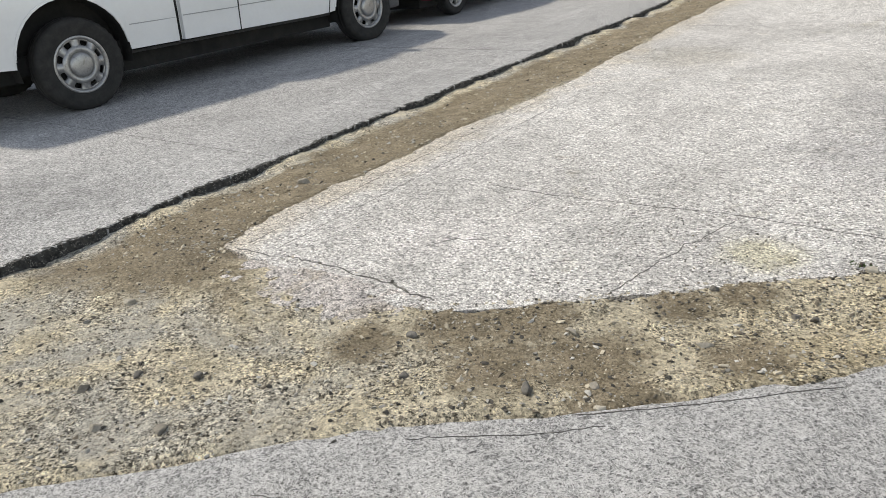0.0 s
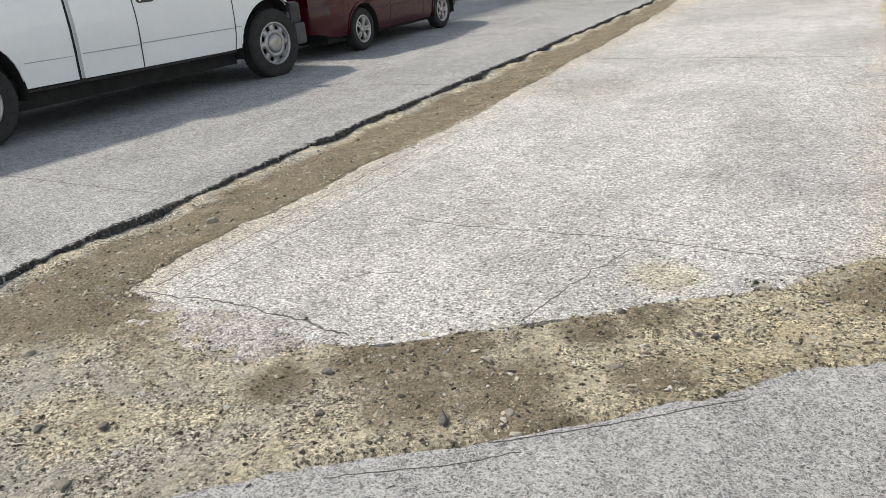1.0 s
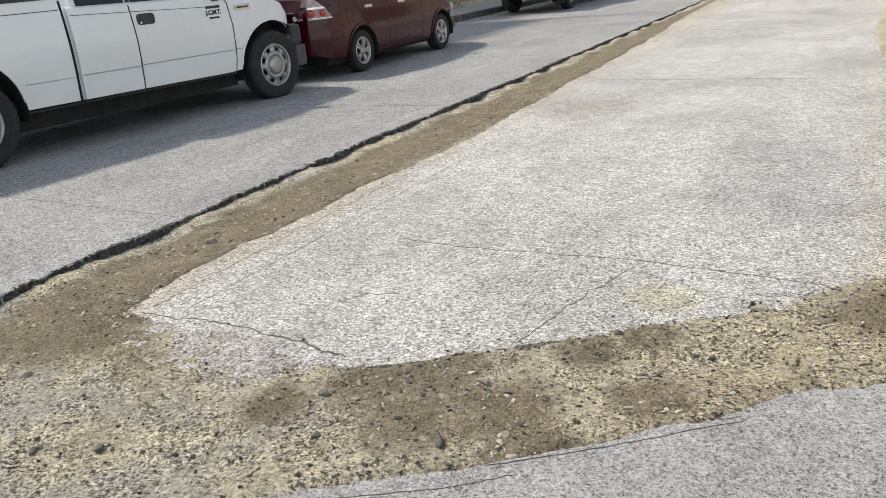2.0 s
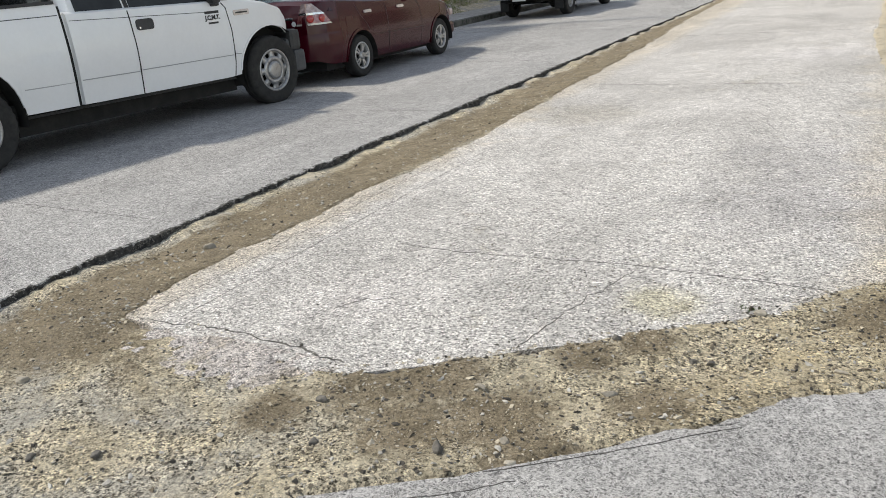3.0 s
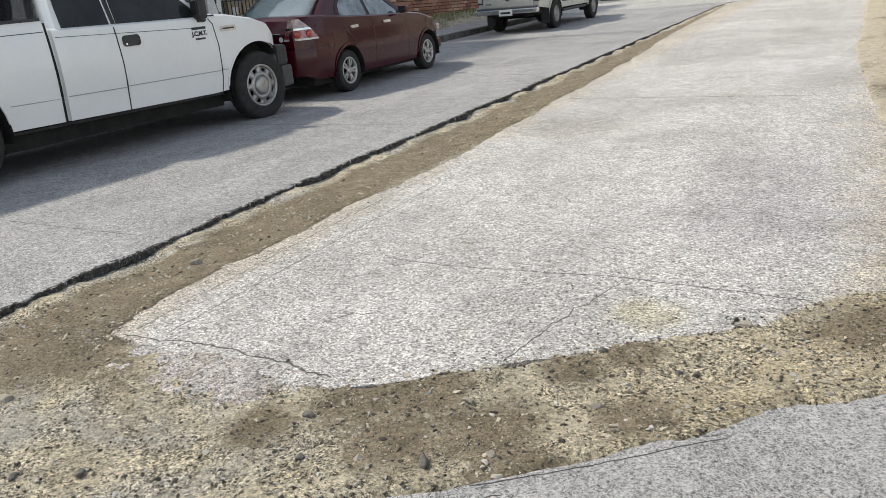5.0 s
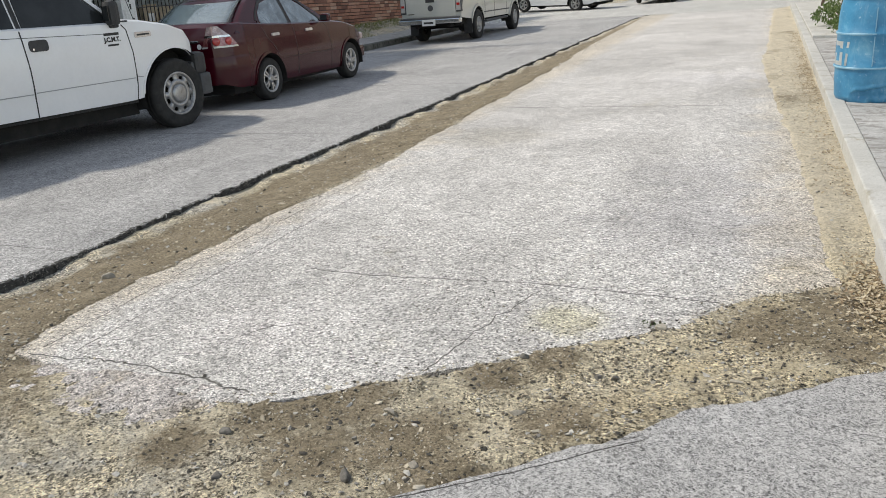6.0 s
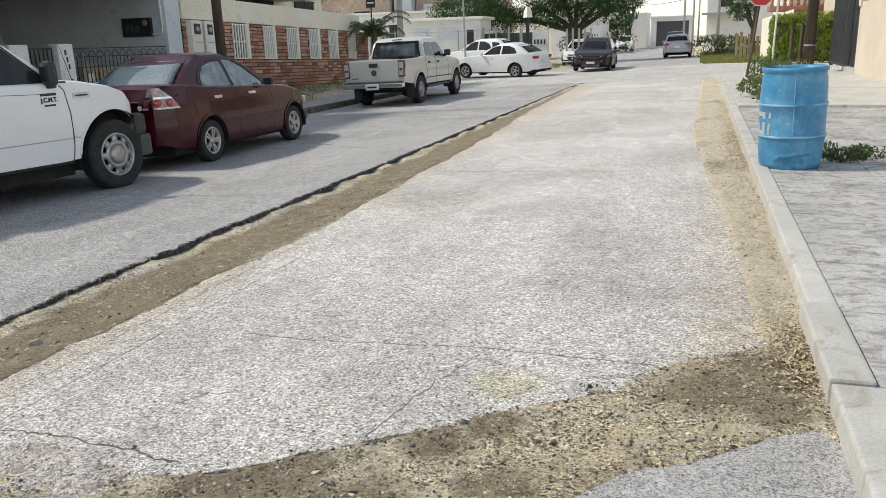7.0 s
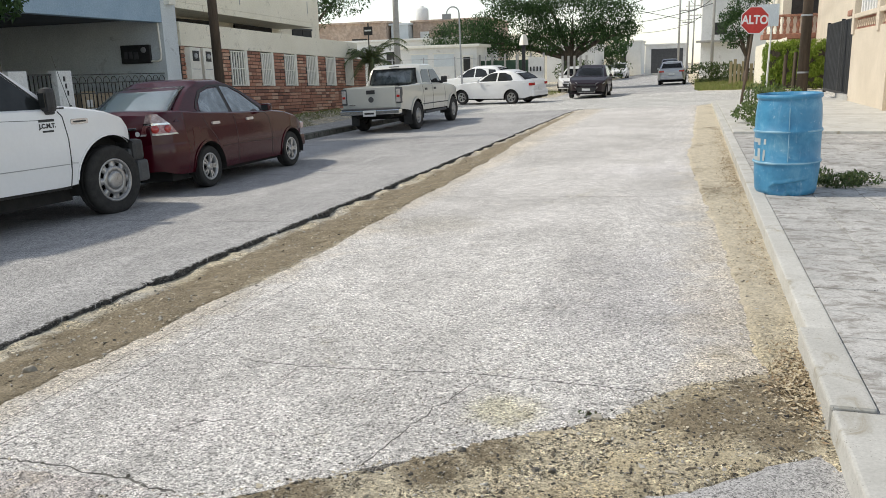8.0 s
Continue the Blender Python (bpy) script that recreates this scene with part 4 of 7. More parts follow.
        for shrink, up in ((0.93, 0.025), (0.8, 0.045), (0.4, 0.062)):
            rings.append([bm.verts.new((v.co.x * shrink, cy + (v.co.y - cy) * shrink, b["z1"] + up)) for v in rings[7]])
        for p, q in zip(rings, rings[1:]):
            for k in range(n):
                bm.faces.new((p[k], p[(k + 1) % n], q[(k + 1) % n], q[k]))
        bm.faces.new(rings[-1])
        bmesh.ops.recalc_face_normals(bm, faces=bm.faces)
        ob = part("cab", bm, self.paint, self.ob, smooth=True)
        ob.data.set_sharp_from_angle(angle=radians(40))

    def patch(self, name, points, material, surf="side", off=0.006, thick=0.02, both=False, parent=None, label="", mid=None):
        """A shaped plate that follows the flank; points are (y, z)."""
        fx = self.side if surf == "side" else self.cab_x
        made = None
        for s in (1, -1) if both else (1,):
            bm = bmesh.new()
            o = [bm.verts.new((s * (fx(y, z) + off), y, z)) for y, z in points]
            i = [bm.verts.new((s * (fx(y, z) - thick), y, z)) for y, z in points]
            bm.faces.new(o)
            for k in range(len(o)):
                bm.faces.new((o[k], o[(k + 1) % len(o)], i[(k + 1) % len(o)], i[k]))
            bmesh.ops.recalc_face_normals(bm, faces=bm.faces)
            ob = part(name, bm, material, parent or self.ob, label)
            made = made or ob
        return made

    def seam(self, name, path, width, material, surf="side", off=0.002):
        """A narrow groove or strip along a line of (y, z) points."""
        fx = self.side if surf == "side" else self.cab_x
        fine = []
        for (a, b), (c, d) in zip(path, path[1:]):
            k = max(1, int(math.hypot(c - a, d - b) / 0.08))
            fine += [(a + (c - a) * i / k, b + (d - b) * i / k) for i in range(k)]
        fine.append(path[-1])
        bm = bmesh.new()
        prev = None
        for i, (y, z) in enumerate(fine):
            a, b = fine[max(0, i - 1)], fine[min(len(fine) - 1, i + 1)]
            d = Vector((b[0] - a[0], b[1] - a[1])).normalized() * width / 2
            row = [bm.verts.new((fx(y + oy, z + oz) + o, y + oy, z + oz)) for oy, oz, o in
                   ((-d.y, d.x, -0.01), (-d.y, d.x, off), (d.y, -d.x, off), (d.y, -d.x, -0.01))]
            if prev:
                for k in range(3):
                    bm.faces.new((prev[k], row[k], row[k + 1], prev[k + 1]))
            prev = row
        bmesh.ops.recalc_face_normals(bm, faces=bm.faces)
        return part(name, bm, material, self.ob)

    def end_glass(self, which, u0=0.86, t0=0.06, t1=0.93, name="windscreen", glass=None):
        b = self.cab
        bm = bmesh.new()
        rows = []
        for k in range(7):
            t = t0 + (t1 - t0) * k / 6
            z = b["z0"] + (b["z1"] - b["z0"]) * t
            x = self.cab_x(0, z)
            row = []
            for u in np.linspace(-u0, u0, 9):
                if which == "front":
                    y = lerp_table(b["front"], t) + b["bulge"] * (1 - u * u) + 0.012
                else:
                    y = lerp_table(b["rear"], t) - b.get("rbulge", 0.06) * (1 - u * u) - 0.012
                row.append(bm.verts.new((x * u, y, z)))
            rows.append(row)
        for p, q in zip(rows, rows[1:]):
            for k in range(8):
                bm.faces.new((p[k], p[k + 1], q[k + 1], q[k]))
        bmesh.ops.solidify(bm, geom=bm.faces[:], thickness=0.006)
        part(name, bm, glass or M_GLASS, self.ob, smooth=True)

    def rear_band(self, name, z0, z1, y_end, off, material):
        """A bumper skin that wraps the tail from flank to flank."""
        y0 = self.plan[0][0]
        ys = list(np.linspace(y_end, y0, 12))
        w0 = self.plan[0][1]
        right = [(y, None) for y in ys] + [(y0 - 0.03, 0.9 * w0), (y0 - 0.055, 0.6 * w0), (y0 - 0.065, 0.0)]
        bm = bmesh.new()
        cols = []
        for s, seq in ((1, right), (-1, list(reversed(right[:-1])))):
            for y, x in seq:
                col = []
                for k, bulge in enumerate((0.35, 0.8, 1.0, 0.9, 0.4)):
                    z = z0 + (z1 - z0) * k / 4
                    xx = (self.side(y, z) + off * bulge) if x is None else x
                    col.append(bm.verts.new((s * xx, y - (off * bulge if x is not None else 0), z)))
                cols.append(col)
        for p, q in zip(cols, cols[1:]):
            for k in range(4):
                bm.faces.new((p[k], q[k], q[k + 1], p[k + 1]))
        bmesh.ops.recalc_face_normals(bm, faces=bm.faces)
        return part(name, bm, material, self.ob, smooth=True)

    def wheels(self, ys, track, r, width, rim_r, style, material):
        for y in ys:
            for s in (1, -1):
                w = wheel(r, width, rim_r, style, material)
                w.parent = self.ob
                w.matrix_local = pose(s * track, y, r, 0, 0, 0 if s > 0 else 180)


def wheel(r, width, rim_r, style, material):
    """A wheel whose outer face looks to +x, round its hub."""
    h = width / 2
    tyre = lathe([(rim_r - 0.02, -h * 0.8), (rim_r + 0.01, -h * 0.95), (r * 0.9, -h), (r * 0.975, -h * 0.86), (r, -h * 0.62), (r * 1.004, -h * 0.3), (r * 0.995, -h * 0.27), (r * 0.995, -h * 0.22),
                  (r * 1.004, -h * 0.2), (r * 1.004, h * 0.2), (r * 0.995, h * 0.22), (r * 0.995, h * 0.27), (r * 1.004, h * 0.3),
                  (r, h * 0.62), (r * 0.975, h * 0.86), (r * 0.9, h), (r * 0.86, h * 0.985), (rim_r + 0.03, h * 1.0), (rim_r + 0.008, h * 0.93), (rim_r - 0.012, h * 0.8)], 72, "X")
    for v in tyre.verts:   # tread lugs round the shoulders
        rr, ang = math.hypot(v.co.y, v.co.z), math.atan2(v.co.z, v.co.y)
        if rr > r * 0.97 and abs(v.co.x) > h * 0.5 and round(ang / (2 * math.pi) * 72) % 2:
            v.co.y *= 1 - 0.009 / rr
            v.co.z *= 1 - 0.009 / rr
    holder = thing("wheel", "", "")
    part("tyre", tyre, M_TYRE, holder, smooth=True)
    rim = lathe([(rim_r + 0.006, h * 0.9), (rim_r - 0.004, h * 0.97), (rim_r - 0.02, h * 0.9), (rim_r - 0.03, h * 0.55), (rim_r - 0.04, -h * 0.7)], 40, "X")
    part("rim", rim, material, holder, smooth=True)
    part("brake_drum", lathe([(rim_r - 0.03, h * 0.05), (rim_r * 0.6, h * 0.1), (0.0, h * 0.12)], 24, "X"), M_WELL, holder)
    bm = bmesh.new()
    if style == "steel":
        # pressed disc with seven oval windows: wide spokes between them
        n, inner, outer = 8, rim_r * 0.67, rim_r * 0.87
        for p in (lathe([(rim_r - 0.02, h * 0.62), (outer, h * 0.72), (outer * 0.985, h * 0.6)], 42, "X"), lathe([(inner * 1.02, h * 0.72), (inner, h * 0.86), (0.46 * rim_r, h * 0.9), (0.43 * rim_r, h * 0.62), (0, h * 0.6)], 42, "X")):
            me = bpy.data.meshes.new("tmp")
            p.to_mesh(me)
            p.free()
            bm.from_mesh(me)
            bpy.data.meshes.remove(me)
        for k in range(n):
            a = 2 * math.pi * k / n
            pts = []
            for t in np.linspace(0, 1, 6):
                rr = inner * 0.98 + (outer * 1.02 - inner * 0.98) * t
                half = 0.25 - 0.04 * math.sin(math.pi * t)
                pts.append((rr, half, h * (0.80 - 0.1 * t)))
            prev = None
            for rr, half, x in pts:
                row = [bm.verts.new((x - d, rr * math.cos(a + g), rr * math.sin(a + g))) for g, d in ((-half, 0.03), (-half, 0), (0, -0.006), (half, 0), (half, 0.03))]
                if prev:
                    for q in range(4):
                        bm.faces.new((prev[q], row[q], row[q + 1], prev[q + 1]))
                prev = row
        part("wheel_disc", bm, material, holder, smooth=True)
        cap = lathe([(0.45 * rim_r, h * 0.78), (0.42 * rim_r, h * 1.0), (0.33 * rim_r, h * 1.06), (0.15 * rim_r, h * 1.1), (0, h * 1.1)], 24, "X")
        part("hub_cap", cap, material, holder, smooth=True)
    else:
        n = 5
        for k in range(n):
            for dg in (-0.17, 0.17) if style == "twin" else (0.0,):
                a = 2 * math.pi * k / n + dg
                ww = 0.017 if style == "twin" else 0.032
                prev = None
                for t in (0.0, 0.35, 0.7, 1.0):
                    rr = 0.03 + (rim_r - 0.04) * t
                    x = h * (0.72 + 0.16 * math.sin(math.pi * t * 0.8))
                    c, s_ = math.cos(a), math.sin(a)
                    row = [bm.verts.new((x - d, rr * c - o * s_, rr * s_ + o * c)) for o, d in ((-ww, 0.03), (-ww * 0.8, 0), (ww * 0.8, 0), (ww, 0.03))]
                    if prev:
                        for q in range(3):
                            bm.faces.new((prev[q], row[q], row[q + 1], prev[q + 1]))
                    prev = row
        part("spokes", bm, material, holder)
        part("hub_cap", lathe([(0.06, h * 0.6), (0.055, h * 0.95), (0.03, h * 1.0), (0, h * 1.0)], 20, "X"), material, holder, smooth=True)
    bpy.data.objects[holder.name].pop("label", None)
    return holder


def block(parent, name, x0, x1, y0, y1, z0, z1, material, bevel=0.012, label=""):
    return part(name, box(x0, x1, y0, y1, z0, z1, bevel), material, parent, label)


def rounded(y0, y1, z0, z1, r, seg=4):
    out = []
    for cx, cz, a0 in ((y1 - r, z1 - r, 0), (y0 + r, z1 - r, 90), (y0 + r, z0 + r, 180), (y1 - r, z0 + r, 270)):
        for k in range(seg + 1):
            a = radians(a0 + 90 * k / seg)
            out.append((cx + r * math.cos(a), cz + r * math.sin(a)))
    return out


def text_mesh(words, size, material, parent, m, extrude=0.001, name="lettering", bold=0.0):
    cu = bpy.data.curves.new(name, "FONT")
    cu.body, cu.size, cu.align_x, cu.align_y, cu.extrude, cu.offset = words, size, "CENTER", "CENTER", extrude, bold
    tmp = bpy.data.objects.new("tmp", cu)
    me = bpy.data.meshes.new_from_object(tmp)
    bpy.data.objects.remove(tmp)
    me.name = name
    me.materials.clear()
    me.materials.append(material)
    ob = new(name, me)
    ob.parent = parent
    ob.matrix_local = m
    return ob


# grey for the flank fold: the shade of white paint as a strip
M_CREASE = plain("shaded_white_paint", (0.4, 0.41, 0.42), 0.4)


def white_pickup():
    c = Car("pickup_truck", "white extended-cab pickup truck with grey bumper, parked by the kerb", "truck", (-7.83, 4.0, -0.222), -5.4, M_WHITE,
            [(0.0, 0.53, 0.47), (3.70, 0.53, 0.42)], [(-1.2, 0.55), (-0.55, 0.47), (0.5, 0.46), (3.0, 0.43), (3.3, 0.45), (4.22, 0.5)],
            [(-1.2, 1.40), (1.06, 1.41), (1.075, 1.3), (1.13, 1.3), (2.9, 1.27), (3.05, 1.29), (3.3, 1.27), (3.7, 1.2), (3.95, 1.12), (4.06, 1.02), (4.13, 0.86), (4.16, 0.74)],
            [(-1.2, 0.955), (-0.9, 0.985), (1.065, 0.99), (1.07, 0.95), (1.125, 0.95), (1.13, 0.99), (3.1, 0.995), (3.7, 0.985), (3.95, 0.955), (4.08, 0.89), (4.16, 0.78)],
            [(0.3, 0.955), (0.5, 0.975), (0.67, 0.985), (0.69, 0.993), (0.95, 1.0), (1.2, 0.985), (1.45, 0.95)],
            cab=dict(z0=1.25, z1=1.84, w0=0.95, w1=0.76, front=[(0, 3.14), (0.5, 2.8), (0.85, 2.53), (1, 2.33)], rear=[(0, 1.14), (0.8, 1.2), (1, 1.3)], bulge=0.1, rbulge=0.03),
            deck=[(-1.2, 0.0), (-1.15, 0.4), (1.03, 0.4), (1.07, 0.0), (4.2, 0.0)])
    c.build_body()
    c.build_cab()
    c.end_glass("front")
    c.end_glass("rear", name="rear_window")
    c.patch("side_window", [(1.86, 1.29), (2.48, 1.285), (2.7, 1.235), (2.95, 1.225), (2.97, 1.26), (2.46, 1.72), (2.36, 1.75), (1.88, 1.75)], M_GLASS, "cab", 0.008, 0.02, True)
    c.patch("quarter_window", [(1.26, 1.31), (1.78, 1.30), (1.78, 1.76), (1.36, 1.75), (1.28, 1.70)], M_GLASS, "cab", 0.008, 0.02, True)
    c.seam("window_rubber", [(1.84, 1.275), (2.48, 1.27), (2.7, 1.22), (2.96, 1.21), (2.985, 1.26), (2.47, 1.735), (2.37, 1.765), (1.85, 1.765), (1.84, 1.275)], 0.014, M_BLACKPL, "cab", 0.01)
    c.seam("bed_gap", [(1.10, 0.44), (1.10, 0.9), (1.095, 1.38)], 0.028, M_WELL, off=0.003)
    c.seam("door_seam", [(1.81, 0.44), (1.815, 0.9), (1.80, 1.28)], 0.013, M_INK, off=0.0025)
    c.seam("door_seam", [(1.82, 1.3), (1.82, 1.78)], 0.03, M_BLACKPL, "cab", 0.006)
    c.seam("door_seam", [(3.07, 0.43), (3.1, 0.6), (3.1, 0.95), (3.07, 1.2), (3.02, 1.26)], 0.012, M_INK, off=0.0025)
    for a, b in ((0.56, 1.06), (1.14, 1.8), (1.83, 3.08), (3.11, 3.2)):
        c.seam("crease", [(a, 0.685), (b, 0.675)], 0.009, M_CREASE, off=0.004)
    # shoulder folds are thin dark strips, their shade painted
    c.seam("shoulder_crease", [(-1.1, 1.30), (1.05, 1.30)], 0.008, M_GREYPL, off=0.001)
    c.seam("shoulder_crease", [(1.15, 1.24), (2.95, 1.17)], 0.006, M_GREYPL, off=0.001)
    c.seam("bed_rail_cap", [(-1.18, 1.405), (1.05, 1.415)], 0.03, M_BLACKPL, off=0.01)
    # black strip added for the thin shade under the body edge
    c.seam("sill_shade_strip", [(0.55, 0.432), (3.1, 0.412)], 0.022, M_BLACKPL, off=-0.03)
    h = c.patch("door_handle", rounded(1.86, 2.07, 1.075, 1.185, 0.035), M_BLACKPL, off=0.012)
    c.patch("keyhole", rounded(1.885, 1.905, 1.09, 1.11, 0.008), M_CHROME, off=0.016, parent=h)
    for i, (cy, fr) in enumerate(((0.0, 0.53), (3.70, 0.53))):
        c.seam("arch_lip", [(cy + (fr + 0.005) * math.cos(a), (0.47 if i == 0 else 0.42) + (fr + 0.005) * math.sin(a)) for a in np.linspace(0.12, math.pi - 0.12, 18)], 0.022, M_WHITE, off=0.008)
    # door lettering: two unreadable lines round four initials
    lab = new("door_lettering")
    lab.parent = c.ob
    for (z, w, hh) in ((1.17, 0.2, 0.028), (1.055, 0.14, 0.02)):
        c.patch("text_bar", [(2.86 - w / 2, z - hh / 2), (2.86 + w / 2, z - hh / 2), (2.86 + w / 2, z + hh / 2), (2.86 - w / 2, z + hh / 2)], M_INK, off=0.003, parent=lab)
    text_mesh("J.C.M.T.", 0.066, M_INK, lab, Matrix.Translation((c.side(2.86, 1.11) + 0.004, 2.86, 1.112)) @ pose(0, 0, 0, 90, 0, 90), 0.001, "lettering", 0.003)
    badge = c.patch("badge", rounded(3.17, 3.41, 1.105, 1.165, 0.015), M_LENS_PALE, off=0.008, label="small chrome fender badge")
    c.patch("badge_inlay", rounded(3.2, 3.38, 1.126, 1.144, 0.008), M_INK, off=0.012, parent=badge)
    # mirror, cowl, aerial
    m = part("mirror", box(0.93, 1.07, 2.83, 2.97, 1.25, 1.52, 0.06), M_BLACKPL, c.ob, "black door mirror")
    part("mirror_arm", box(0.84, 1.0, 2.86, 2.98, 1.23, 1.31, 0.02), M_BLACKPL, m)
    part("mirror_glass", box(0.955, 1.045, 2.822, 2.829, 1.31, 1.46), M_GLASS, m)
    c.patch("cowl", [(2.98, 1.285), (3.12, 1.28), (3.12, 1.30), (2.98, 1.30)], M_BLACKPL, off=0.004)
    part("aerial", rod((0.88, 3.3, 1.27), (0.93, 3.1, 1.85), 0.004, 0.002, 6), M_BLACKPL, c.ob)
    part("aerial_base", lathe([(0.03, 0), (0.02, 0.02), (0.012, 0.05), (0, 0.055)], 12), M_BLACKPL, c.ob).location = (0.88, 3.3, 1.265)
    # front end
    bm = bmesh.new()
    for s in (1, -1):
        add_box(bm, min(s * 0.62, s * 0.955), max(s * 0.62, s * 0.955), 3.98, 4.2, 0.56, 0.76, 0.05)
    add_box(bm, -0.96, 0.96, 4.02, 4.26, 0.34, 0.60, 0.05)
    part("front_bumper", bm, M_GREYPL, c.ob, "dark grey plastic front bumper")
    part("bumper_corner", box(0.66, 0.985, 4.02, 4.215, 0.60, 0.86, 0.055), M_BLACKPL, c.ob)
    part("bumper_corner", box(0.66, 1.0, 4.06, 4.25, 0.34, 0.61, 0.045), M_GREYPL, c.ob)
    part("headlamp", box(0.52, 0.82, 4.02, 4.14, 0.84, 1.0, 0.03), M_LENS_CLEAR, c.ob)
    part("headlamp", box(-0.9, -0.56, 4.02, 4.14, 0.84, 1.02, 0.03), M_LENS_CLEAR, c.ob)
    part("grille", box(-0.5, 0.5, 4.1, 4.17, 0.8, 1.05, 0.02), M_BLACKPL, c.ob)
    part("rear_bumper", box(-0.93, 0.93, -1.36, -1.18, 0.5, 0.68, 0.03), M_CHROME, c.ob)
    part("tail_lamp", box(0.80, 0.965, -1.22, -1.05, 0.85, 1.2, 0.02), M_LENS_RED, c.ob)
    bm = bmesh.new()
    add_rod(bm, (0.45, 0.7, 0.42), (0.45, -1.1, 0.42), 0.03)
    add_rod(bm, (-0.9, 0, 0.4), (0.9, 0, 0.4), 0.06)
    add_rod(bm, (-0.9, 3.7, 0.4), (0.9, 3.7, 0.4), 0.05)
    for x in (-0.45, 0.45):
        add_box(bm, x - 0.05, x + 0.05, -1.1, 4.0, 0.4, 0.52)
    # broad low slabs added to keep light from under the truck
    add_box(bm, -0.8, 0.8, 0.5, 3.2, 0.25, 0.44)
    add_box(bm, -0.8, 0.8, -1.1, -0.46, 0.34, 0.5)
    add_box(bm, -0.7, 0.7, -0.5, 0.52, 0.42, 0.6)
    add_box(bm, -0.66, 0.66, 3.2, 4.1, 0.27, 0.5)
    part("chassis_and_light_block", bm, M_WELL, c.ob)
    c.wheels((0.025, 3.70), 0.875, 0.413, 0.22, 0.25, "steel", M_STEEL)
    return c


def red_sedan():
    c = Car("sedan", "wine-red four-door sedan parked close behind a white pickup", "car", (-7.42, 9.66, -0.20), 0.5, M_WINE,
            [(0.0, 0.355, 0.30), (2.47, 0.355, 0.30)], [(-0.97, 0.36), (-0.7, 0.27), (0.4, 0.245), (2.1, 0.235), (2.9, 0.26), (3.3, 0.33)],
            [(-0.97, 0.9), (-0.93, 1.05), (-0.85, 1.10), (-0.5, 1.10), (0.2, 1.04), (1.0, 1.0), (1.9, 0.97), (2.3, 0.93), (2.75, 0.83), (3.05, 0.72), (3.25, 0.6), (3.3, 0.5)],
            [(-0.97, 0.62), (-0.9, 0.70), (-0.75, 0.79), (-0.5, 0.83), (0.0, 0.85), (1.2, 0.855), (2.47, 0.85), (2.75, 0.82), (3.0, 0.74), (3.2, 0.6), (3.3, 0.45)],
            [(0.2, 0.95), (0.35, 0.985), (0.62, 1.0), (0.85, 0.985), (1.0, 0.955), (1.2, 0.91)],
            cab=dict(z0=0.98, z1=1.485, w0=0.79, w1=0.59, front=[(0, 1.95), (0.5, 1.52), (0.85, 1.15), (1, 0.85)], rear=[(0, -0.72), (0.5, -0.38), (0.85, -0.1), (1, 0.18)], bulge=0.1, rbulge=0.06))
    c.build_body()
    c.build_cab()
    c.end_glass("front", 0.84)
    c.end_glass("rear", 0.9, 0.12, 0.92, "rear_window", M_SKYGLASS)
    c.patch("side_window", [(0.79, 1.02), (1.56, 1.0), (1.58, 1.04), (1.2, 1.29), (0.95, 1.4), (0.74, 1.42)], M_MOTTLEGLASS, "cab", 0.007, 0.02, True)
    c.patch("side_window", [(0.0, 1.10), (0.04, 1.055), (0.70, 1.02), (0.66, 1.40), (0.42, 1.39), (0.2, 1.34), (0.05, 1.22)], M_MOTTLEGLASS, "cab", 0.007, 0.02, True)
    c.seam("window_frame", [(-0.08, 1.12), (0.0, 1.22), (0.17, 1.36), (0.42, 1.425), (0.75, 1.435), (1.0, 1.41), (1.25, 1.31), (1.66, 1.01)], 0.03, M_BLACKPL, "cab", 0.008)
    c.seam("window_frame", [(-0.06, 1.10), (0.05, 1.035), (0.75, 1.0), (1.64, 0.985)], 0.022, M_BLACKPL, "cab", 0.008)
    c.seam("door_pillar", [(0.73, 1.0), (0.69, 1.42)], 0.07, M_BLACKPL, "cab", 0.0075)
    for path in ([(0.74, 0.28), (0.76, 0.6), (0.74, 0.98)], [(1.76, 0.27), (1.8, 0.6), (1.75, 0.9), (1.65, 0.97)], [(0.32, 0.5), (0.18, 0.72), (0.02, 0.88), (-0.06, 1.03)]):
        c.seam("door_seam", path, 0.01, M_INK, off=0.002)
    # sill and flank folds drawn as dark strips in place of shade
    c.seam("sill_crease", [(0.4, 0.33), (2.05, 0.31)], 0.02, M_BLACKPL, off=-0.002)
    c.seam("flank_crease", [(0.36, 0.56), (1.9, 0.54)], 0.008, M_INK, off=0.0005)
    for y in (0.13, 1.06):
        c.patch("door_handle", rounded(y, y + 0.19, 0.885, 0.925, 0.018), M_LENS_PALE, off=0.022)
    c.patch("fuel_cap", rounded(-0.33, -0.17, 0.72, 0.88, 0.03), M_WINE, off=0.003)
    for cy in (0.0, 2.47):
        c.seam("arch_lip", [(cy + 0.375 * math.cos(a), 0.30 + 0.375 * math.sin(a)) for a in np.linspace(0.05, math.pi - 0.05, 18)], 0.035, M_WINE, off=0.012)
    m = part("mirror", box(0.84, 0.99, 1.52, 1.64, 0.99, 1.11, 0.035), M_WINE, c.ob)
    part("mirror_glass", box(0.86, 0.97, 1.512, 1.52, 1.01, 1.09), M_GLASS, m)
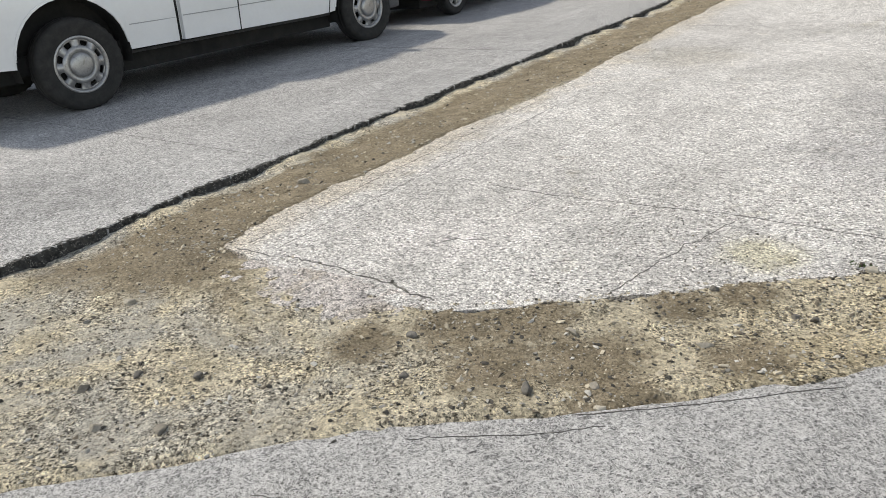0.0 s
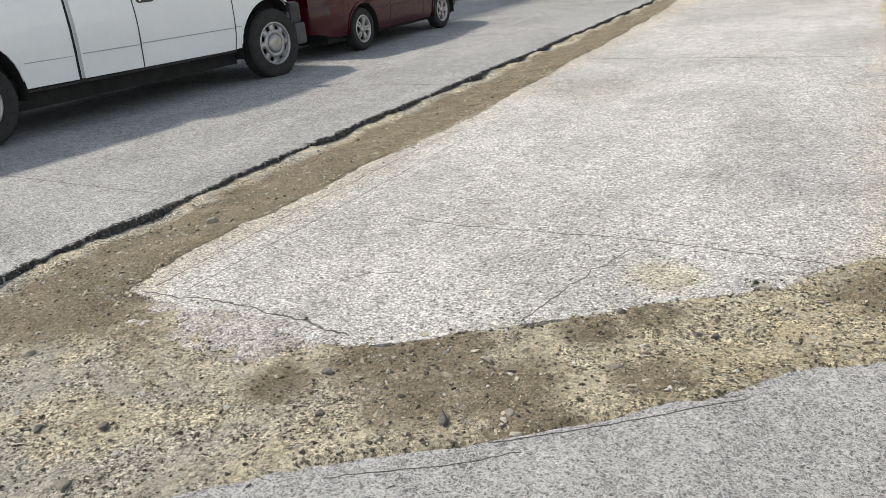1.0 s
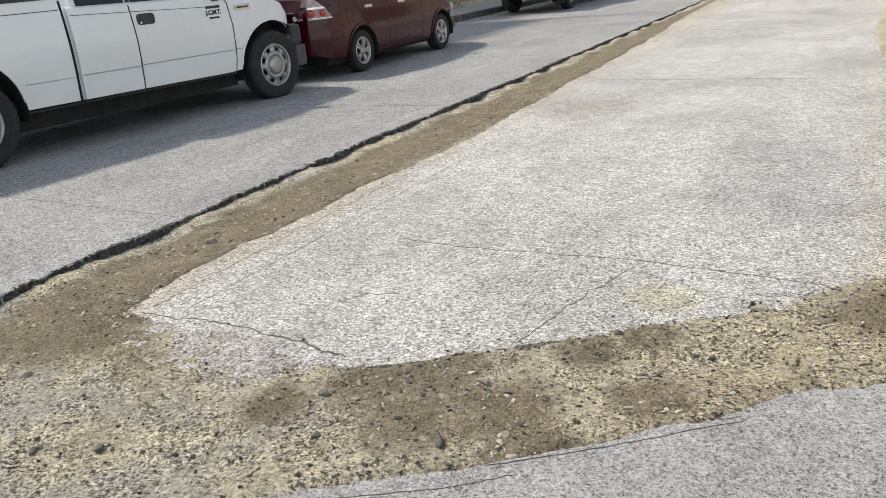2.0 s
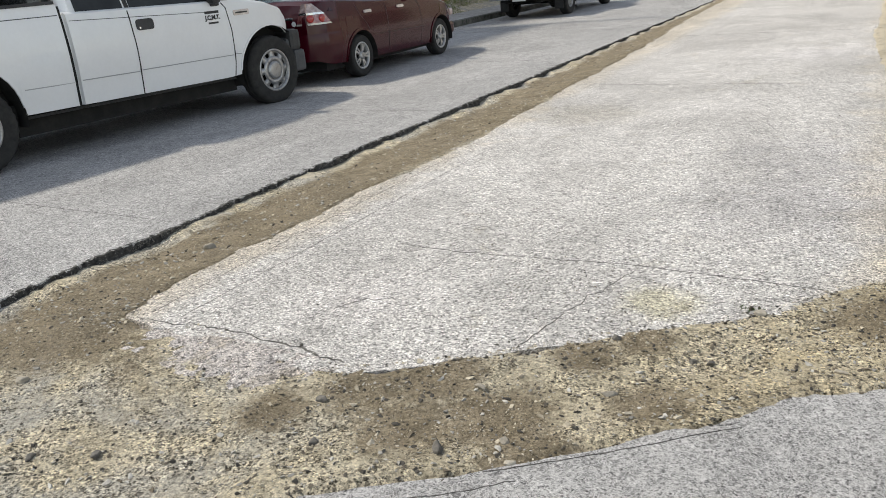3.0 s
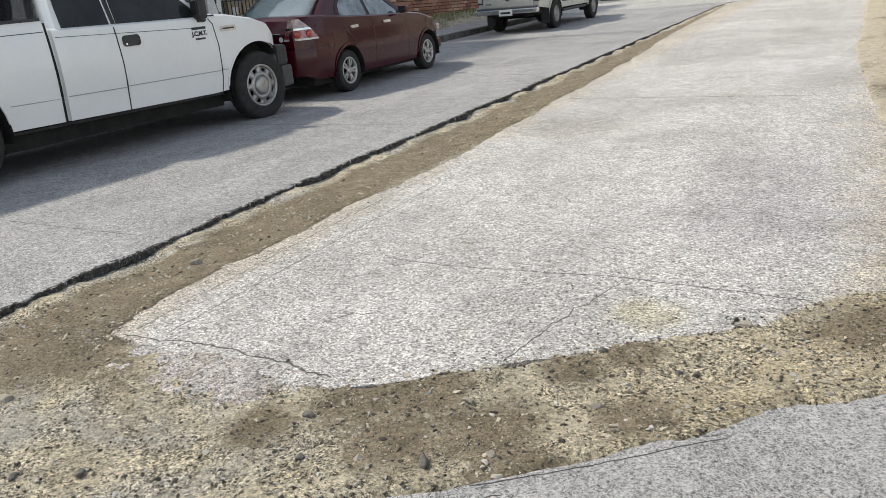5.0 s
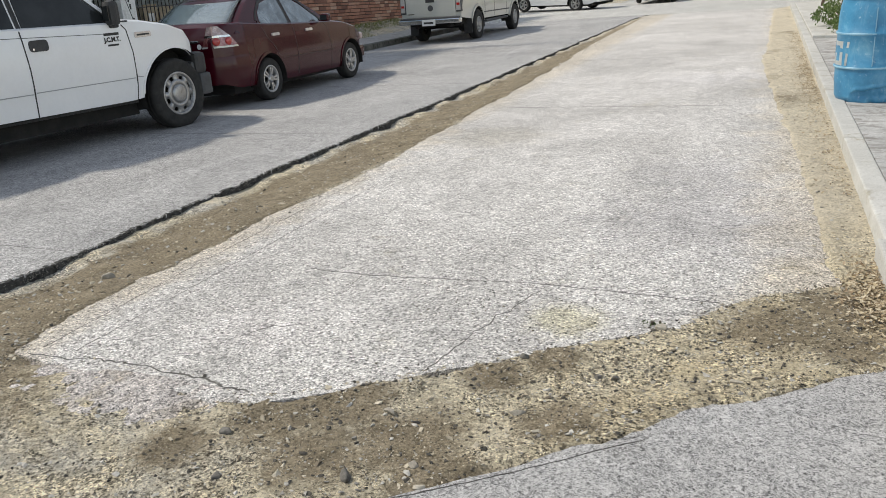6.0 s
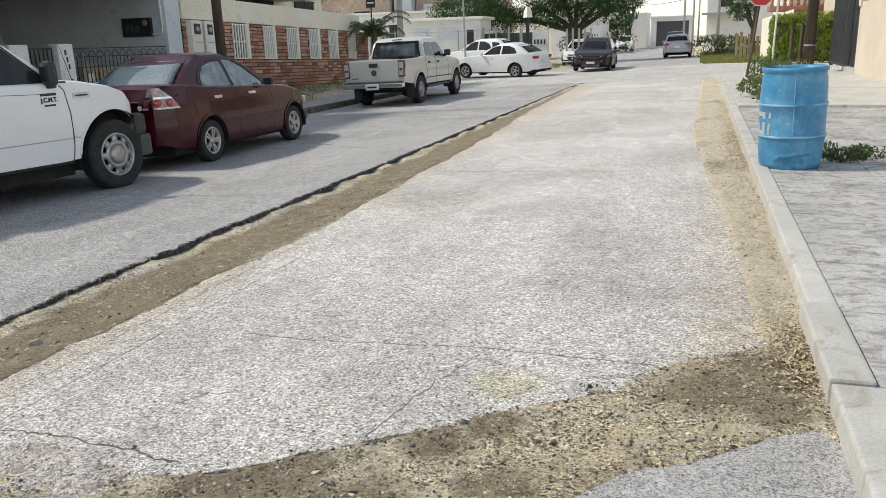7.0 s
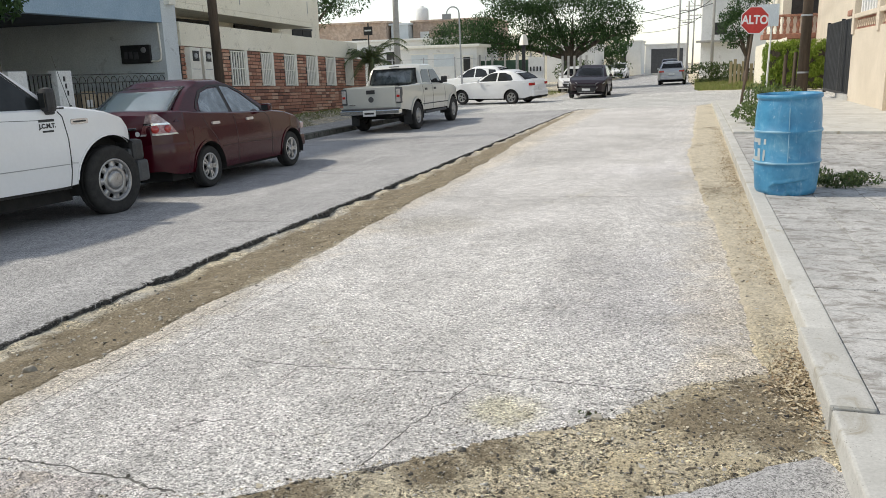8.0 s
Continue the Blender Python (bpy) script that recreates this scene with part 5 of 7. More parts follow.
    # rear: tall clear lamps, boot lid, plate, bumper
    for s in (1, -1):
        lamp = new("tail_lamp")
        lamp.parent = c.ob
        for nm, (z0, z1, w0, w1), mat in (("upper_lens", (0.985, 1.1, 0.13, 0.02), M_LENS_CLEAR), ("middle_lens", (0.955, 0.983, 0.16, 0.13), M_CHROME), ("lower_lens", (0.845, 0.953, 0.24, 0.16), M_LENS_ROSE), ("lamp_base", (0.82, 0.843, 0.26, 0.24), M_LENS_PALE)):
            bm = bmesh.new()
            rows = []
            for z, w, k in ((z0, w0, 0), (z1, w1, 1)):
                ys_ = [-0.985, -0.955] + list(np.linspace(-0.93, -0.9 + w, 6))
                xs_ = [0.46 + 0.13 * (z - 0.82) / 0.28, 0.625] + [c.side(y, z) + 0.012 for y in ys_[2:]]
                rows.append([bm.verts.new((s * x, y, z)) for x, y in zip(xs_, ys_)])
            for k in range(len(rows[0]) - 1):
                bm.faces.new((rows[0][k], rows[0][k + 1], rows[1][k + 1], rows[1][k]))
            inner = bmesh.ops.extrude_face_region(bm, geom=bm.faces[:])
            bmesh.ops.translate(bm, vec=(-s * 0.03, 0.03, 0), verts=[v for v in inner["geom"] if isinstance(v, bmesh.types.BMVert)])
            bmesh.ops.recalc_face_normals(bm, faces=bm.faces)
            part(nm, bm, mat, lamp)
        for y, turn in ((-0.93, -42), (-0.79, -14)):
            o = part("round_lens", lathe([(0.05, -0.01), (0.05, 0.006), (0.036, 0.014), (0.0, 0.016)], 20, "X"), M_LENS_RED, lamp, "round red lens", True)
            o.matrix_local = pose(s * (c.side(y, 0.9) + 0.012), y, 0.9, 0, 0, turn if s > 0 else 180 - turn)
    c.rear_band("rear_bumper", 0.34, 0.70, -0.42, 0.022, M_WINE)
    part("plate_panel", box(-0.28, 0.28, -1.0, -0.94, 0.72, 0.88, 0.01), M_BLACKPL, c.ob)
    part("chrome_strip", box(-0.42, 0.42, -1.0, -0.95, 0.9, 0.93, 0.006), M_CHROME, c.ob)
    part("sticker", lathe([(0.035, 0), (0.035, 0.004), (0, 0.004)], 20), M_PLATE, c.ob, "round white sticker").matrix_local = pose(0.42, -0.985, 0.85, 90, 0, 0)
    part("headlamp", box(0.45, 0.74, 3.02, 3.16, 0.6, 0.72, 0.03), M_LENS_CLEAR, c.ob)
    part("headlamp", box(-0.74, -0.45, 3.02, 3.16, 0.6, 0.72, 0.03), M_LENS_CLEAR, c.ob)
    part("front_bumper", box(-0.66, 0.66, 3.1, 3.34, 0.28, 0.5, 0.06), M_WINE, c.ob)
    c.wheels((0.0, 2.47), 0.735, 0.298, 0.185, 0.19, "twin", M_RIM)
    return c


def champagne_pickup():
    c = Car("pickup_truck", "champagne crew-cab pickup truck with a plain tailgate", "truck", (-7.98, 20.25, -0.225), 0.0, M_CHAMP,
            [(0.0, 0.45, 0.38), (3.3, 0.45, 0.38)], [(-1.15, 0.62), (-0.5, 0.55), (0.5, 0.5), (2.8, 0.48), (4.1, 0.5)],
            [(-1.15, 1.18), (0.42, 1.19), (0.44, 1.12), (0.48, 1.2), (2.55, 1.16), (3.0, 1.13), (3.6, 1.06), (3.95, 0.95), (4.05, 0.8), (4.12, 0.65)],
            [(-1.15, 0.83), (-1.0, 0.85), (0.43, 0.86), (0.44, 0.82), (0.48, 0.86), (3.3, 0.87), (3.75, 0.85), (4.0, 0.76), (4.12, 0.6)],
            [(0.4, 0.95), (0.6, 0.98), (0.85, 1.0), (1.05, 0.985), (1.25, 0.95)],
            cab=dict(z0=1.12, z1=1.71, w0=0.83, w1=0.70, front=[(0, 2.62), (0.5, 2.25), (0.85, 2.0), (1, 1.78)], rear=[(0, 0.48), (0.6, 0.55), (0.9, 0.66), (1, 0.8)], bulge=0.1, rbulge=0.04),
            deck=[(-1.15, 0.0), (-1.1, 0.4), (0.4, 0.4), (0.44, 0.0), (4.1, 0.0)])
    c.build_body()
    c.build_cab()
    c.end_glass("front")
    c.end_glass("rear", 0.9, 0.08, 0.9, "window_seal", M_BLACKPL)
    c.cab["rbulge"] += 0.008
    c.end_glass("rear", 0.84, 0.14, 0.84, "rear_window", M_MOTTLEGLASS)
    c.cab["rbulge"] -= 0.008
    c.patch("side_window", [(0.68, 1.24), (1.35, 1.22), (1.35, 1.6), (0.85, 1.6), (0.72, 1.52)], M_GLASS, "cab", 0.007, 0.02, True)
    c.patch("side_window", [(1.43, 1.22), (2.38, 1.2), (1.98, 1.56), (1.85, 1.6), (1.43, 1.6)], M_GLASS, "cab", 0.007, 0.02, True)
    for path in ([(1.4, 0.5), (1.4, 1.2)], [(2.5, 0.5), (2.55, 0.9), (2.5, 1.15)], [(0.62, 0.6), (0.55, 1.2)]):
        c.seam("door_seam", path, 0.014, M_INK, off=0.002)
    c.seam("flank_crease", [(0.5, 0.66), (2.8, 0.64)], 0.03, M_GREYPL, off=0.004)
    for y in (0.72, 1.5):
        c.patch("door_handle", rounded(y, y + 0.18, 1.03, 1.09, 0.02), M_BLACKPL, off=0.015)
    for cy in (0.0, 3.3):
        c.seam("arch_flare", [(cy + 0.48 * math.cos(a), 0.38 + 0.48 * math.sin(a)) for a in np.linspace(0.1, math.pi - 0.1, 18)], 0.06, M_CHAMP, off=0.03)
    m = part("mirror", box(0.86, 1.04, 2.16, 2.28, 1.2, 1.38, 0.035), M_BLACKPL, c.ob)
    part("mirror_arm", box(0.78, 0.9, 2.2, 2.27, 1.18, 1.26, 0.015), M_BLACKPL, m)
    tail = part("tailgate", box(-0.68, 0.68, -1.19, -1.145, 0.66, 1.19, 0.015), M_CHAMP, c.ob)
    part("tailgate_handle", box(-0.12, 0.12, -1.205, -1.19, 1.02, 1.12, 0.006), M_BLACKPL, tail)
    part("emblem", lathe([(0.075, 0), (0.07, 0.012), (0, 0.014)], 20), M_GREYPL, tail).matrix_local = pose(0, -1.192, 0.88, 90, 0, 0)
    part("badge", box(-0.62, -0.45, -1.197, -1.189, 0.74, 0.77), M_CHROME, tail)
    for s in (1, -1):
        x0, x1 = sorted((s * 0.69, s * 0.835))
        lamp = part("tail_lamp", box(x0, x1, -1.19, -1.02, 0.76, 1.17, 0.02), M_GREYPL, c.ob)
        part("clear_lens", box(x0 + 0.015, x1 - 0.015, -1.2, -1.18, 0.8, 1.13, 0.01), M_LENS_PALE, lamp)
        part("red_lens", box(x0 + 0.03, x1 - 0.03, -1.205, -1.195, 0.92, 0.98, 0.004), M_LENS_RED, lamp)
        part("mud_flap", box(x0 - 0.06, x1 + 0.02, -0.52, -0.5, 0.18, 0.55), M_BLACKPL, c.ob)
    bump = part("rear_bumper", box(-0.84, 0.84, -1.36, -1.16, 0.5, 0.62, 0.025), M_CHROME, c.ob)
    part("bumper_step", box(-0.8, 0.8, -1.34, -1.18, 0.6, 0.66, 0.015), M_GREYPL, bump)
    plate = part("number_plate", box(-0.18, 0.18, -1.378, -1.364, 0.46, 0.61, 0.004), M_PLATE, bump)
    part("plate_bar", box(-0.13, 0.13, -1.382, -1.377, 0.51, 0.555), M_INK, plate)
    bm = bmesh.new()
    for s in (-1, 1):
        add_rod(bm, (s * 0.45, -1.1, 0.44), (s * 0.45, 0.3, 0.44), 0.05)
    add_rod(bm, (-0.75, 0, 0.38), (0.75, 0, 0.38), 0.07)
    part("axle", bm, M_WELL, c.ob)
    part("step_bar", rod((0.83, 0.65, 0.42), (0.83, 2.6, 0.42), 0.035), M_GREYPL, c.ob)
    part("brake_lamp", box(-0.14, 0.14, 0.60, 0.68, 1.69, 1.715, 0.008), M_BLACKPL, c.ob)
    c.wheels((0.0, 3.3), 0.77, 0.375, 0.225, 0.2, "steel", M_STEEL)
    return c


def small_car(name, label, at, turn, body, kind="sedan", group=""):
    """A passenger car seen from a distance, with its main parts."""
    tall = {"sedan": 1.42, "suv": 1.62, "hatch": 1.43}[kind]
    rear = [(0, -0.72), (0.5, -0.4), (0.85, -0.1), (1, 0.2)] if kind == "sedan" else [(0, -0.82), (0.6, -0.74), (0.9, -0.55), (1, -0.35)]
    zb = 0.95 if kind != "suv" else 1.05
    c = Car(name, label, "car", at, turn, body, [(0.0, 0.36, 0.31), (2.55, 0.36, 0.31)], [(-0.98, 0.38), (-0.6, 0.27), (2.2, 0.25), (3.4, 0.34)],
            [(-0.98, 0.85), (-0.9, zb + 0.05), (-0.6, zb + 0.07), (0.2, zb + 0.03), (1.9, zb), (2.5, zb - 0.05), (3.0, zb - 0.17), (3.3, zb - 0.3), (3.4, zb - 0.42)],
            [(-0.98, 0.62), (-0.85, 0.74), (-0.5, 0.83), (0.0, 0.86), (2.55, 0.86), (2.95, 0.8), (3.2, 0.68), (3.4, 0.46)],
            [(0.2, 0.95), (0.4, 0.985), (0.65, 1.0), (0.9, 0.98), (1.2, 0.92)],
            cab=dict(z0=zb - 0.02, z1=tall, w0=0.8, w1=0.58, front=[(0, 2.0), (0.5, 1.55), (0.85, 1.15), (1, 0.85)], rear=rear, bulge=0.1), group=group)
    c.build_body()
    c.build_cab()
    c.end_glass("front")
    c.end_glass("rear", name="rear_window")
    h = tall - zb
    c.patch("side_window", [(0.78, zb + 0.06), (1.6, zb + 0.05), (1.2, zb + h * 0.72), (0.95, zb + h * 0.86), (0.76, zb + h * 0.88)], M_GLASS, "cab", 0.007, 0.02, True)
    c.patch("side_window", [(-0.05, zb + 0.12), (0.0, zb + 0.08), (0.70, zb + 0.06), (0.68, zb + h * 0.88), (0.4, zb + h * 0.87), (0.1, zb + h * 0.65)], M_GLASS, "cab", 0.007, 0.02, True)
    if kind == "suv":
        c.patch("quarter_window", [(-0.6, zb + 0.12), (-0.12, zb + 0.1), (-0.05, zb + h * 0.8), (-0.45, zb + h * 0.75)], M_GLASS, "cab", 0.007, 0.02, True)
    for path in ([(0.75, 0.3), (0.75, zb)], [(1.8, 0.3), (1.75, zb)]):
        c.seam("door_seam", path, 0.012, M_INK, off=0.002)
    for y in (0.12, 1.05):
        c.patch("door_handle", rounded(y, y + 0.18, zb - 0.1, zb - 0.06, 0.015), body, off=0.02, both=True)
    for s in (1, -1):
        x0, x1 = sorted((s * 0.86, s * 0.99))
        part("mirror", box(x0, x1, 1.55, 1.66, zb + 0.02, zb + 0.14, 0.03), body, c.ob)
        x0, x1 = sorted((s * 0.42, s * 0.72))
        bm = bmesh.new()
        face = [bm.verts.new((s * x, y, z)) for x, y, z in ((0.40, 3.36, zb - 0.33), (0.74, 3.16, zb - 0.3), (0.82, 2.98, zb - 0.2), (0.42, 3.3, zb - 0.24))]
        bm.faces.new(face if s > 0 else face[::-1])
        bmesh.ops.solidify(bm, geom=bm.faces[:], thickness=-0.03)
        part("headlamp", bm, M_LENS_PALE, c.ob, "clear swept headlamp")
        x0, x1 = sorted((s * 0.45, s * 0.76))
        part("tail_lamp", box(x0, x1, -0.985, -0.82, zb - 0.15, zb - 0.03, 0.02), M_LENS_RED, c.ob)
    part("grille", box(-0.42, 0.42, 3.33, 3.41, zb - 0.38, zb - 0.31, 0.015), M_BLACKPL, c.ob)
    for y0, grow, mat, nm in ((3.36, 0.03, M_CHROME, "grille_surround"), (3.40, 0.0, M_BLACKPL, "lower_grille")):
        bm = bmesh.new()
        ring = [(-0.5 - grow, 0.50 + grow), (-0.36, 0.28 - grow), (0.36, 0.28 - grow), (0.5 + grow, 0.50 + grow)]
        lo = [bm.verts.new((x, y0 - 0.1, z)) for x, z in ring]
        hi = [bm.verts.new((x * 0.97, y0 + 0.03, z)) for x, z in ring]
        bm.faces.new(hi)
        for k in range(4):
            bm.faces.new((lo[k], lo[(k + 1) % 4], hi[(k + 1) % 4], hi[k]))
        bmesh.ops.recalc_face_normals(bm, faces=bm.faces)
        part(nm, bm, mat, c.ob)
    part("front_bumper", box(-0.72, 0.72, 3.14, 3.4, 0.2, 0.27, 0.03), body, c.ob)
    part("number_plate", box(-0.18, 0.18, 3.43, 3.45, 0.36, 0.46, 0.004), M_PLATE, c.ob)
    part("number_plate", box(-0.18, 0.18, -1.03, -1.01, 0.62, 0.74, 0.004), M_PLATE, c.ob)
    part("rear_bumper", box(-0.7, 0.7, -1.05, -0.85, 0.34, 0.6, 0.06), body, c.ob)
    c.wheels((0.0, 2.55), 0.74, 0.31, 0.19, 0.2, "twin", M_RIM)
    return c


white_pickup()
red_sedan()
champagne_pickup()
small_car("sedan", "white four-door sedan crossing the junction", (-7.35, 34.6, -0.21), 74, M_WHITE)
small_car("car", "plum-black compact car facing the junction", (-4.7, 39.4, -0.13), 181, M_DARKPAINT, "hatch")
small_car("car", "white crossover parked in a vacant lot", (-10.3, 41.6, -0.2), 78, M_WHITE, "suv")
small_car("car", "silver sedan parked beside a grassy verge", (-1.35, 53.0, -0.05), 0, M_SILVER)
small_car("car", "dark crossover parked behind a silver sedan", (-1.9, 68.0, -0.05), 0, M_NAVY, "suv")
small_car("car", "white crossover parked on the far roadside", (-7.6, 88.0, -0.2), 180, M_WHITE, "suv")
small_car("car", "white hatchback parked on the far roadside", (-6.9, 50.0, -0.2), 180, M_WHITE, "hatch")
small_car("car", "silver hatchback parked far down the road", (-9.4, 92.0, -0.2), 178, M_SILVER, "hatch")

# ---- vegetation ----
M_FICUS = leaf_material("ficus_leaves", [(0.018, 0.045, 0.014), (0.035, 0.085, 0.022), (0.06, 0.12, 0.035), (0.025, 0.06, 0.018)], 0.5, 0.2)
M_HEDGE = leaf_material("hedge_leaves", [(0.1, 0.17, 0.02), (0.22, 0.32, 0.04), (0.36, 0.44, 0.08), (0.15, 0.24, 0.03)], 0.5, 0.3)
M_WEED = leaf_material("weed_leaves", [(0.03, 0.06, 0.02), (0.07, 0.11, 0.035), (0.1, 0.13, 0.05)], 0.6, 0.2)
M_SHRUB = leaf_material("shrub_leaves", [(0.05, 0.09, 0.025), (0.11, 0.17, 0.05), (0.18, 0.24, 0.09), (0.08, 0.13, 0.035)], 0.5, 0.25)
M_GRASS = leaf_material("grass_blades", [(0.12, 0.16, 0.04), (0.21, 0.26, 0.07), (0.32, 0.31, 0.13), (0.16, 0.21, 0.055)], 0.7, 0.2)
M_BARK = surface("rough_bark", (0.06, 0.048, 0.036), (0.14, 0.115, 0.09), 6.0, 40.0, 0.95, 0.8, stretch=(1, 1, 0.25))


def crown_spots(lumps, count, seed):
    """Places on and in lumps (centre, radii), thicker towards their skins, with gaps."""
    rnd = random.Random(seed)
    out = []
    weights = [r[0] * r[1] + r[0] * r[2] for _, r in lumps]
    while len(out) < count:
        (c, r) = rnd.choices(lumps, weights)[0]
        d = Vector((rnd.gauss(0, 1), rnd.gauss(0, 1), rnd.gauss(0, 1))).normalized() * rnd.uniform(0.55, 1.06)
        p = Vector((c[0] + d.x * r[0], c[1] + d.y * r[1], c[2] + d.z * r[2]))
        if noise.noise(p * (1.6 / max(r)) + Vector((seed, 0, 0))) > -0.16:
            out.append(p)
    return out


def tree(name, label, base, trunk_h, trunk_r, lumps, count, leaf, material, seed, category="tree"):
    t = thing(name, label, category, base)
    bm = bmesh.new()
    b = Vector(base)
    fork = Vector((0.1, 0, trunk_h))
    add_rod(bm, (0, 0, -0.15), fork * 0.5 + Vector((0.08, 0.03, 0)), trunk_r * 1.25, trunk_r, 12)
    add_rod(bm, fork * 0.5 + Vector((0.08, 0.03, -0.05)), fork, trunk_r, trunk_r * 0.8, 12)
    for c, r in lumps:
        end = (Vector(c) - b) * 0.96
        mid = fork.lerp(end, 0.5) + Vector((0, 0, 0.15 * end.length * 0.3))
        add_rod(bm, fork - Vector((0, 0, 0.1)), mid, trunk_r * 0.55, trunk_r * 0.34, 8)
        add_rod(bm, mid, end, trunk_r * 0.34, trunk_r * 0.1, 7)
    part("trunk", bm, M_BARK, t, smooth=True)
    me = leaf_mesh("crown", [p - b for p in crown_spots(lumps, count, seed)], leaf, material, "", seed=seed)
    crown = new("crown", me)
    crown.parent = t
    return t


def bush(name, label, lumps, count, leaf, material, seed, category="shrub"):
    t = thing(name, label, category, (lumps[0][0][0], lumps[0][0][1], lumps[0][0][2] - lumps[0][1][2]))
    b = t.matrix_world.translation
    bm = bmesh.new()
    for c, r in lumps:
        add_rod(bm, (0, 0, -0.05), Vector(c) - b, 0.02, 0.006, 6)
        add_rod(bm, (0.04, 0.02, -0.05), Vector(c) - b + Vector((r[0] * 0.5, 0, r[2] * 0.4)), 0.014, 0.004, 6)
    part("stems", bm, M_BARK, t)
    crown = new("leaves", leaf_mesh("leaves", [p - b for p in crown_spots(lumps, count, seed)], leaf, material, "", seed=seed))
    crown.parent = t
    return t


tree("tree", "broad dark green ficus tree with a spreading crown", (-7.7, 51.5, -0.15), 2.0, 0.34,
     [((-7.5, 51.5, 4.6), (3.2, 2.6, 1.9)), ((-11.0, 51.0, 3.9), (3.2, 2.4, 1.5)), ((-14.4, 50.2, 3.1), (2.6, 2.2, 1.3)), ((-5.2, 52.5, 4.3), (2.0, 2.0, 1.3)), ((-9.5, 51.5, 6.0), (4.0, 3, 1.5)),
      ((-12.6, 50.2, 2.6), (2.2, 1.6, 0.9)), ((-9.2, 50.6, 2.9), (1.6, 1.6, 1.0)), ((-6.3, 51.6, 3.0), (1.5, 1.5, 0.9)), ((-4.2, 52.6, 3.5), (1.0, 1.0, 0.6))], 42000, 0.085, M_FICUS, 3)
tree("tree", "dark green tree behind a cream apartment block", (-17.5, 33.0, -0.2), 2.2, 0.25,
     [((-17.2, 33, 4.6), (2.2, 2.0, 1.4)), ((-15.2, 33.2, 4.9), (1.6, 1.6, 1.1)), ((-18.6, 33, 5.6), (2.2, 2.0, 1.2)), ((-16.0, 32.4, 5.6), (1.8, 1.6, 1.0)), ((-18.4, 32.5, 3.9), (1.2, 1.2, 0.8))], 12000, 0.07, M_FICUS, 5)
tree("tree", "slender dark tree beside a white house", (2.6, 47.0, 0.0), 1.6, 0.14,
     [((2.2, 47, 3.2), (1.1, 1.1, 0.9)), ((2.8, 47, 4.2), (1.2, 1.1, 1.0)), ((2.0, 47, 2.5), (0.7, 0.7, 0.5)), ((3.2, 47.2, 5.2), (1.1, 1.1, 0.9)), ((1.7, 46.8, 3.7), (0.6, 0.6, 0.5))], 7000, 0.07, M_FICUS, 7)
bush("hedge", "clipped yellow-green hedge against a house wall", [((3.3 + 0.42 * k, 38.0, 1.1 + 0.55 * j), (0.46, 0.44, 0.55)) for k in range(6) for j in (-0.9, 0.1, 1.0)], 44000, 0.055, M_HEDGE, 9, "hedge")
# solid dark box added so gaps between leaves read as shade
part("core", box(-0.15, 2.2, -0.2, 0.2, 0.05, 1.75, 0.1), M_BARK, bpy.data.objects["hedge"], "solid dark filler for the hedge's shaded inside")
bush("shrub", "sprawling green shrub growing over the kerb", [((1.28, 17.4, 0.62), (0.34, 0.4, 0.34)), ((1.55, 18.0, 0.62), (0.4, 0.4, 0.28)), ((1.0, 16.6, 0.36), (0.28, 0.4, 0.18)), ((2.0, 18.5, 0.6), (0.35, 0.35, 0.22)), ((1.2, 15.2, 0.3), (0.3, 0.3, 0.15))], 2300, 0.04, M_SHRUB, 11)
bush("weed", "low dark weed growing from the paving", [((1.42, 8.6, 0.185), (0.22, 0.2, 0.075)), ((1.66, 8.8, 0.185), (0.24, 0.2, 0.07)), ((1.3, 8.75, 0.21), (0.12, 0.14, 0.09))], 1300, 0.022, M_WEED, 13, "weed")
bush("shrub", "round green shrub on a grassy verge", [((0.6, 52.5, 0.6), (1.2, 0.9, 0.7)), ((1.8, 52.8, 0.7), (1.0, 0.9, 0.7)), ((2.4, 50.0, 0.5), (0.9, 0.8, 0.5))], 2200, 0.09, M_WEED, 15)
bush("shrub", "dusty shrub beside the far road", [((-9.8, 70, 0.8), (2.0, 1.0, 1.0)), ((-7.6, 82, 1.0), (1.6, 1.0, 1.2))], 1500, 0.13, M_WEED, 16)
bush("weed", "small weed at the slab's edge", [((-0.36, 3.0, 0.005), (0.06, 0.03, 0.012))], 26, 0.009, M_WEED, 18, "weed")


def grass(name, label, box_, count, h, seed):
    rnd = random.Random(seed)
    vs, fs = [], []
    x0, x1, y0, y1, zf = box_
    while len(fs) < count:
        x, y = rnd.uniform(x0, x1), rnd.uniform(y0, y1)
        if noise.noise(Vector((x * 0.8, y * 0.5, seed))) < -0.1:
            continue
        z = zf(x, y)
        a, hh = rnd.uniform(0, 6.3), h * rnd.uniform(0.4, 1.2)
        dx, dy = math.cos(a) * h * 0.12, math.sin(a) * h * 0.12
        b = len(vs)
        vs += [(x - dx, y - dy, z - 0.02), (x + dx, y + dy, z - 0.02), (x + rnd.uniform(-0.4, 0.4) * h, y + rnd.uniform(-0.4, 0.4) * h, z + hh)]
        fs.append((b, b + 1, b + 2))
    me = bpy.data.meshes.new(name)
    me.from_pydata(vs, [], fs)
    me.materials.append(M_GRASS)
    tagged(new(name, me), label, "grass", kind="stuff")


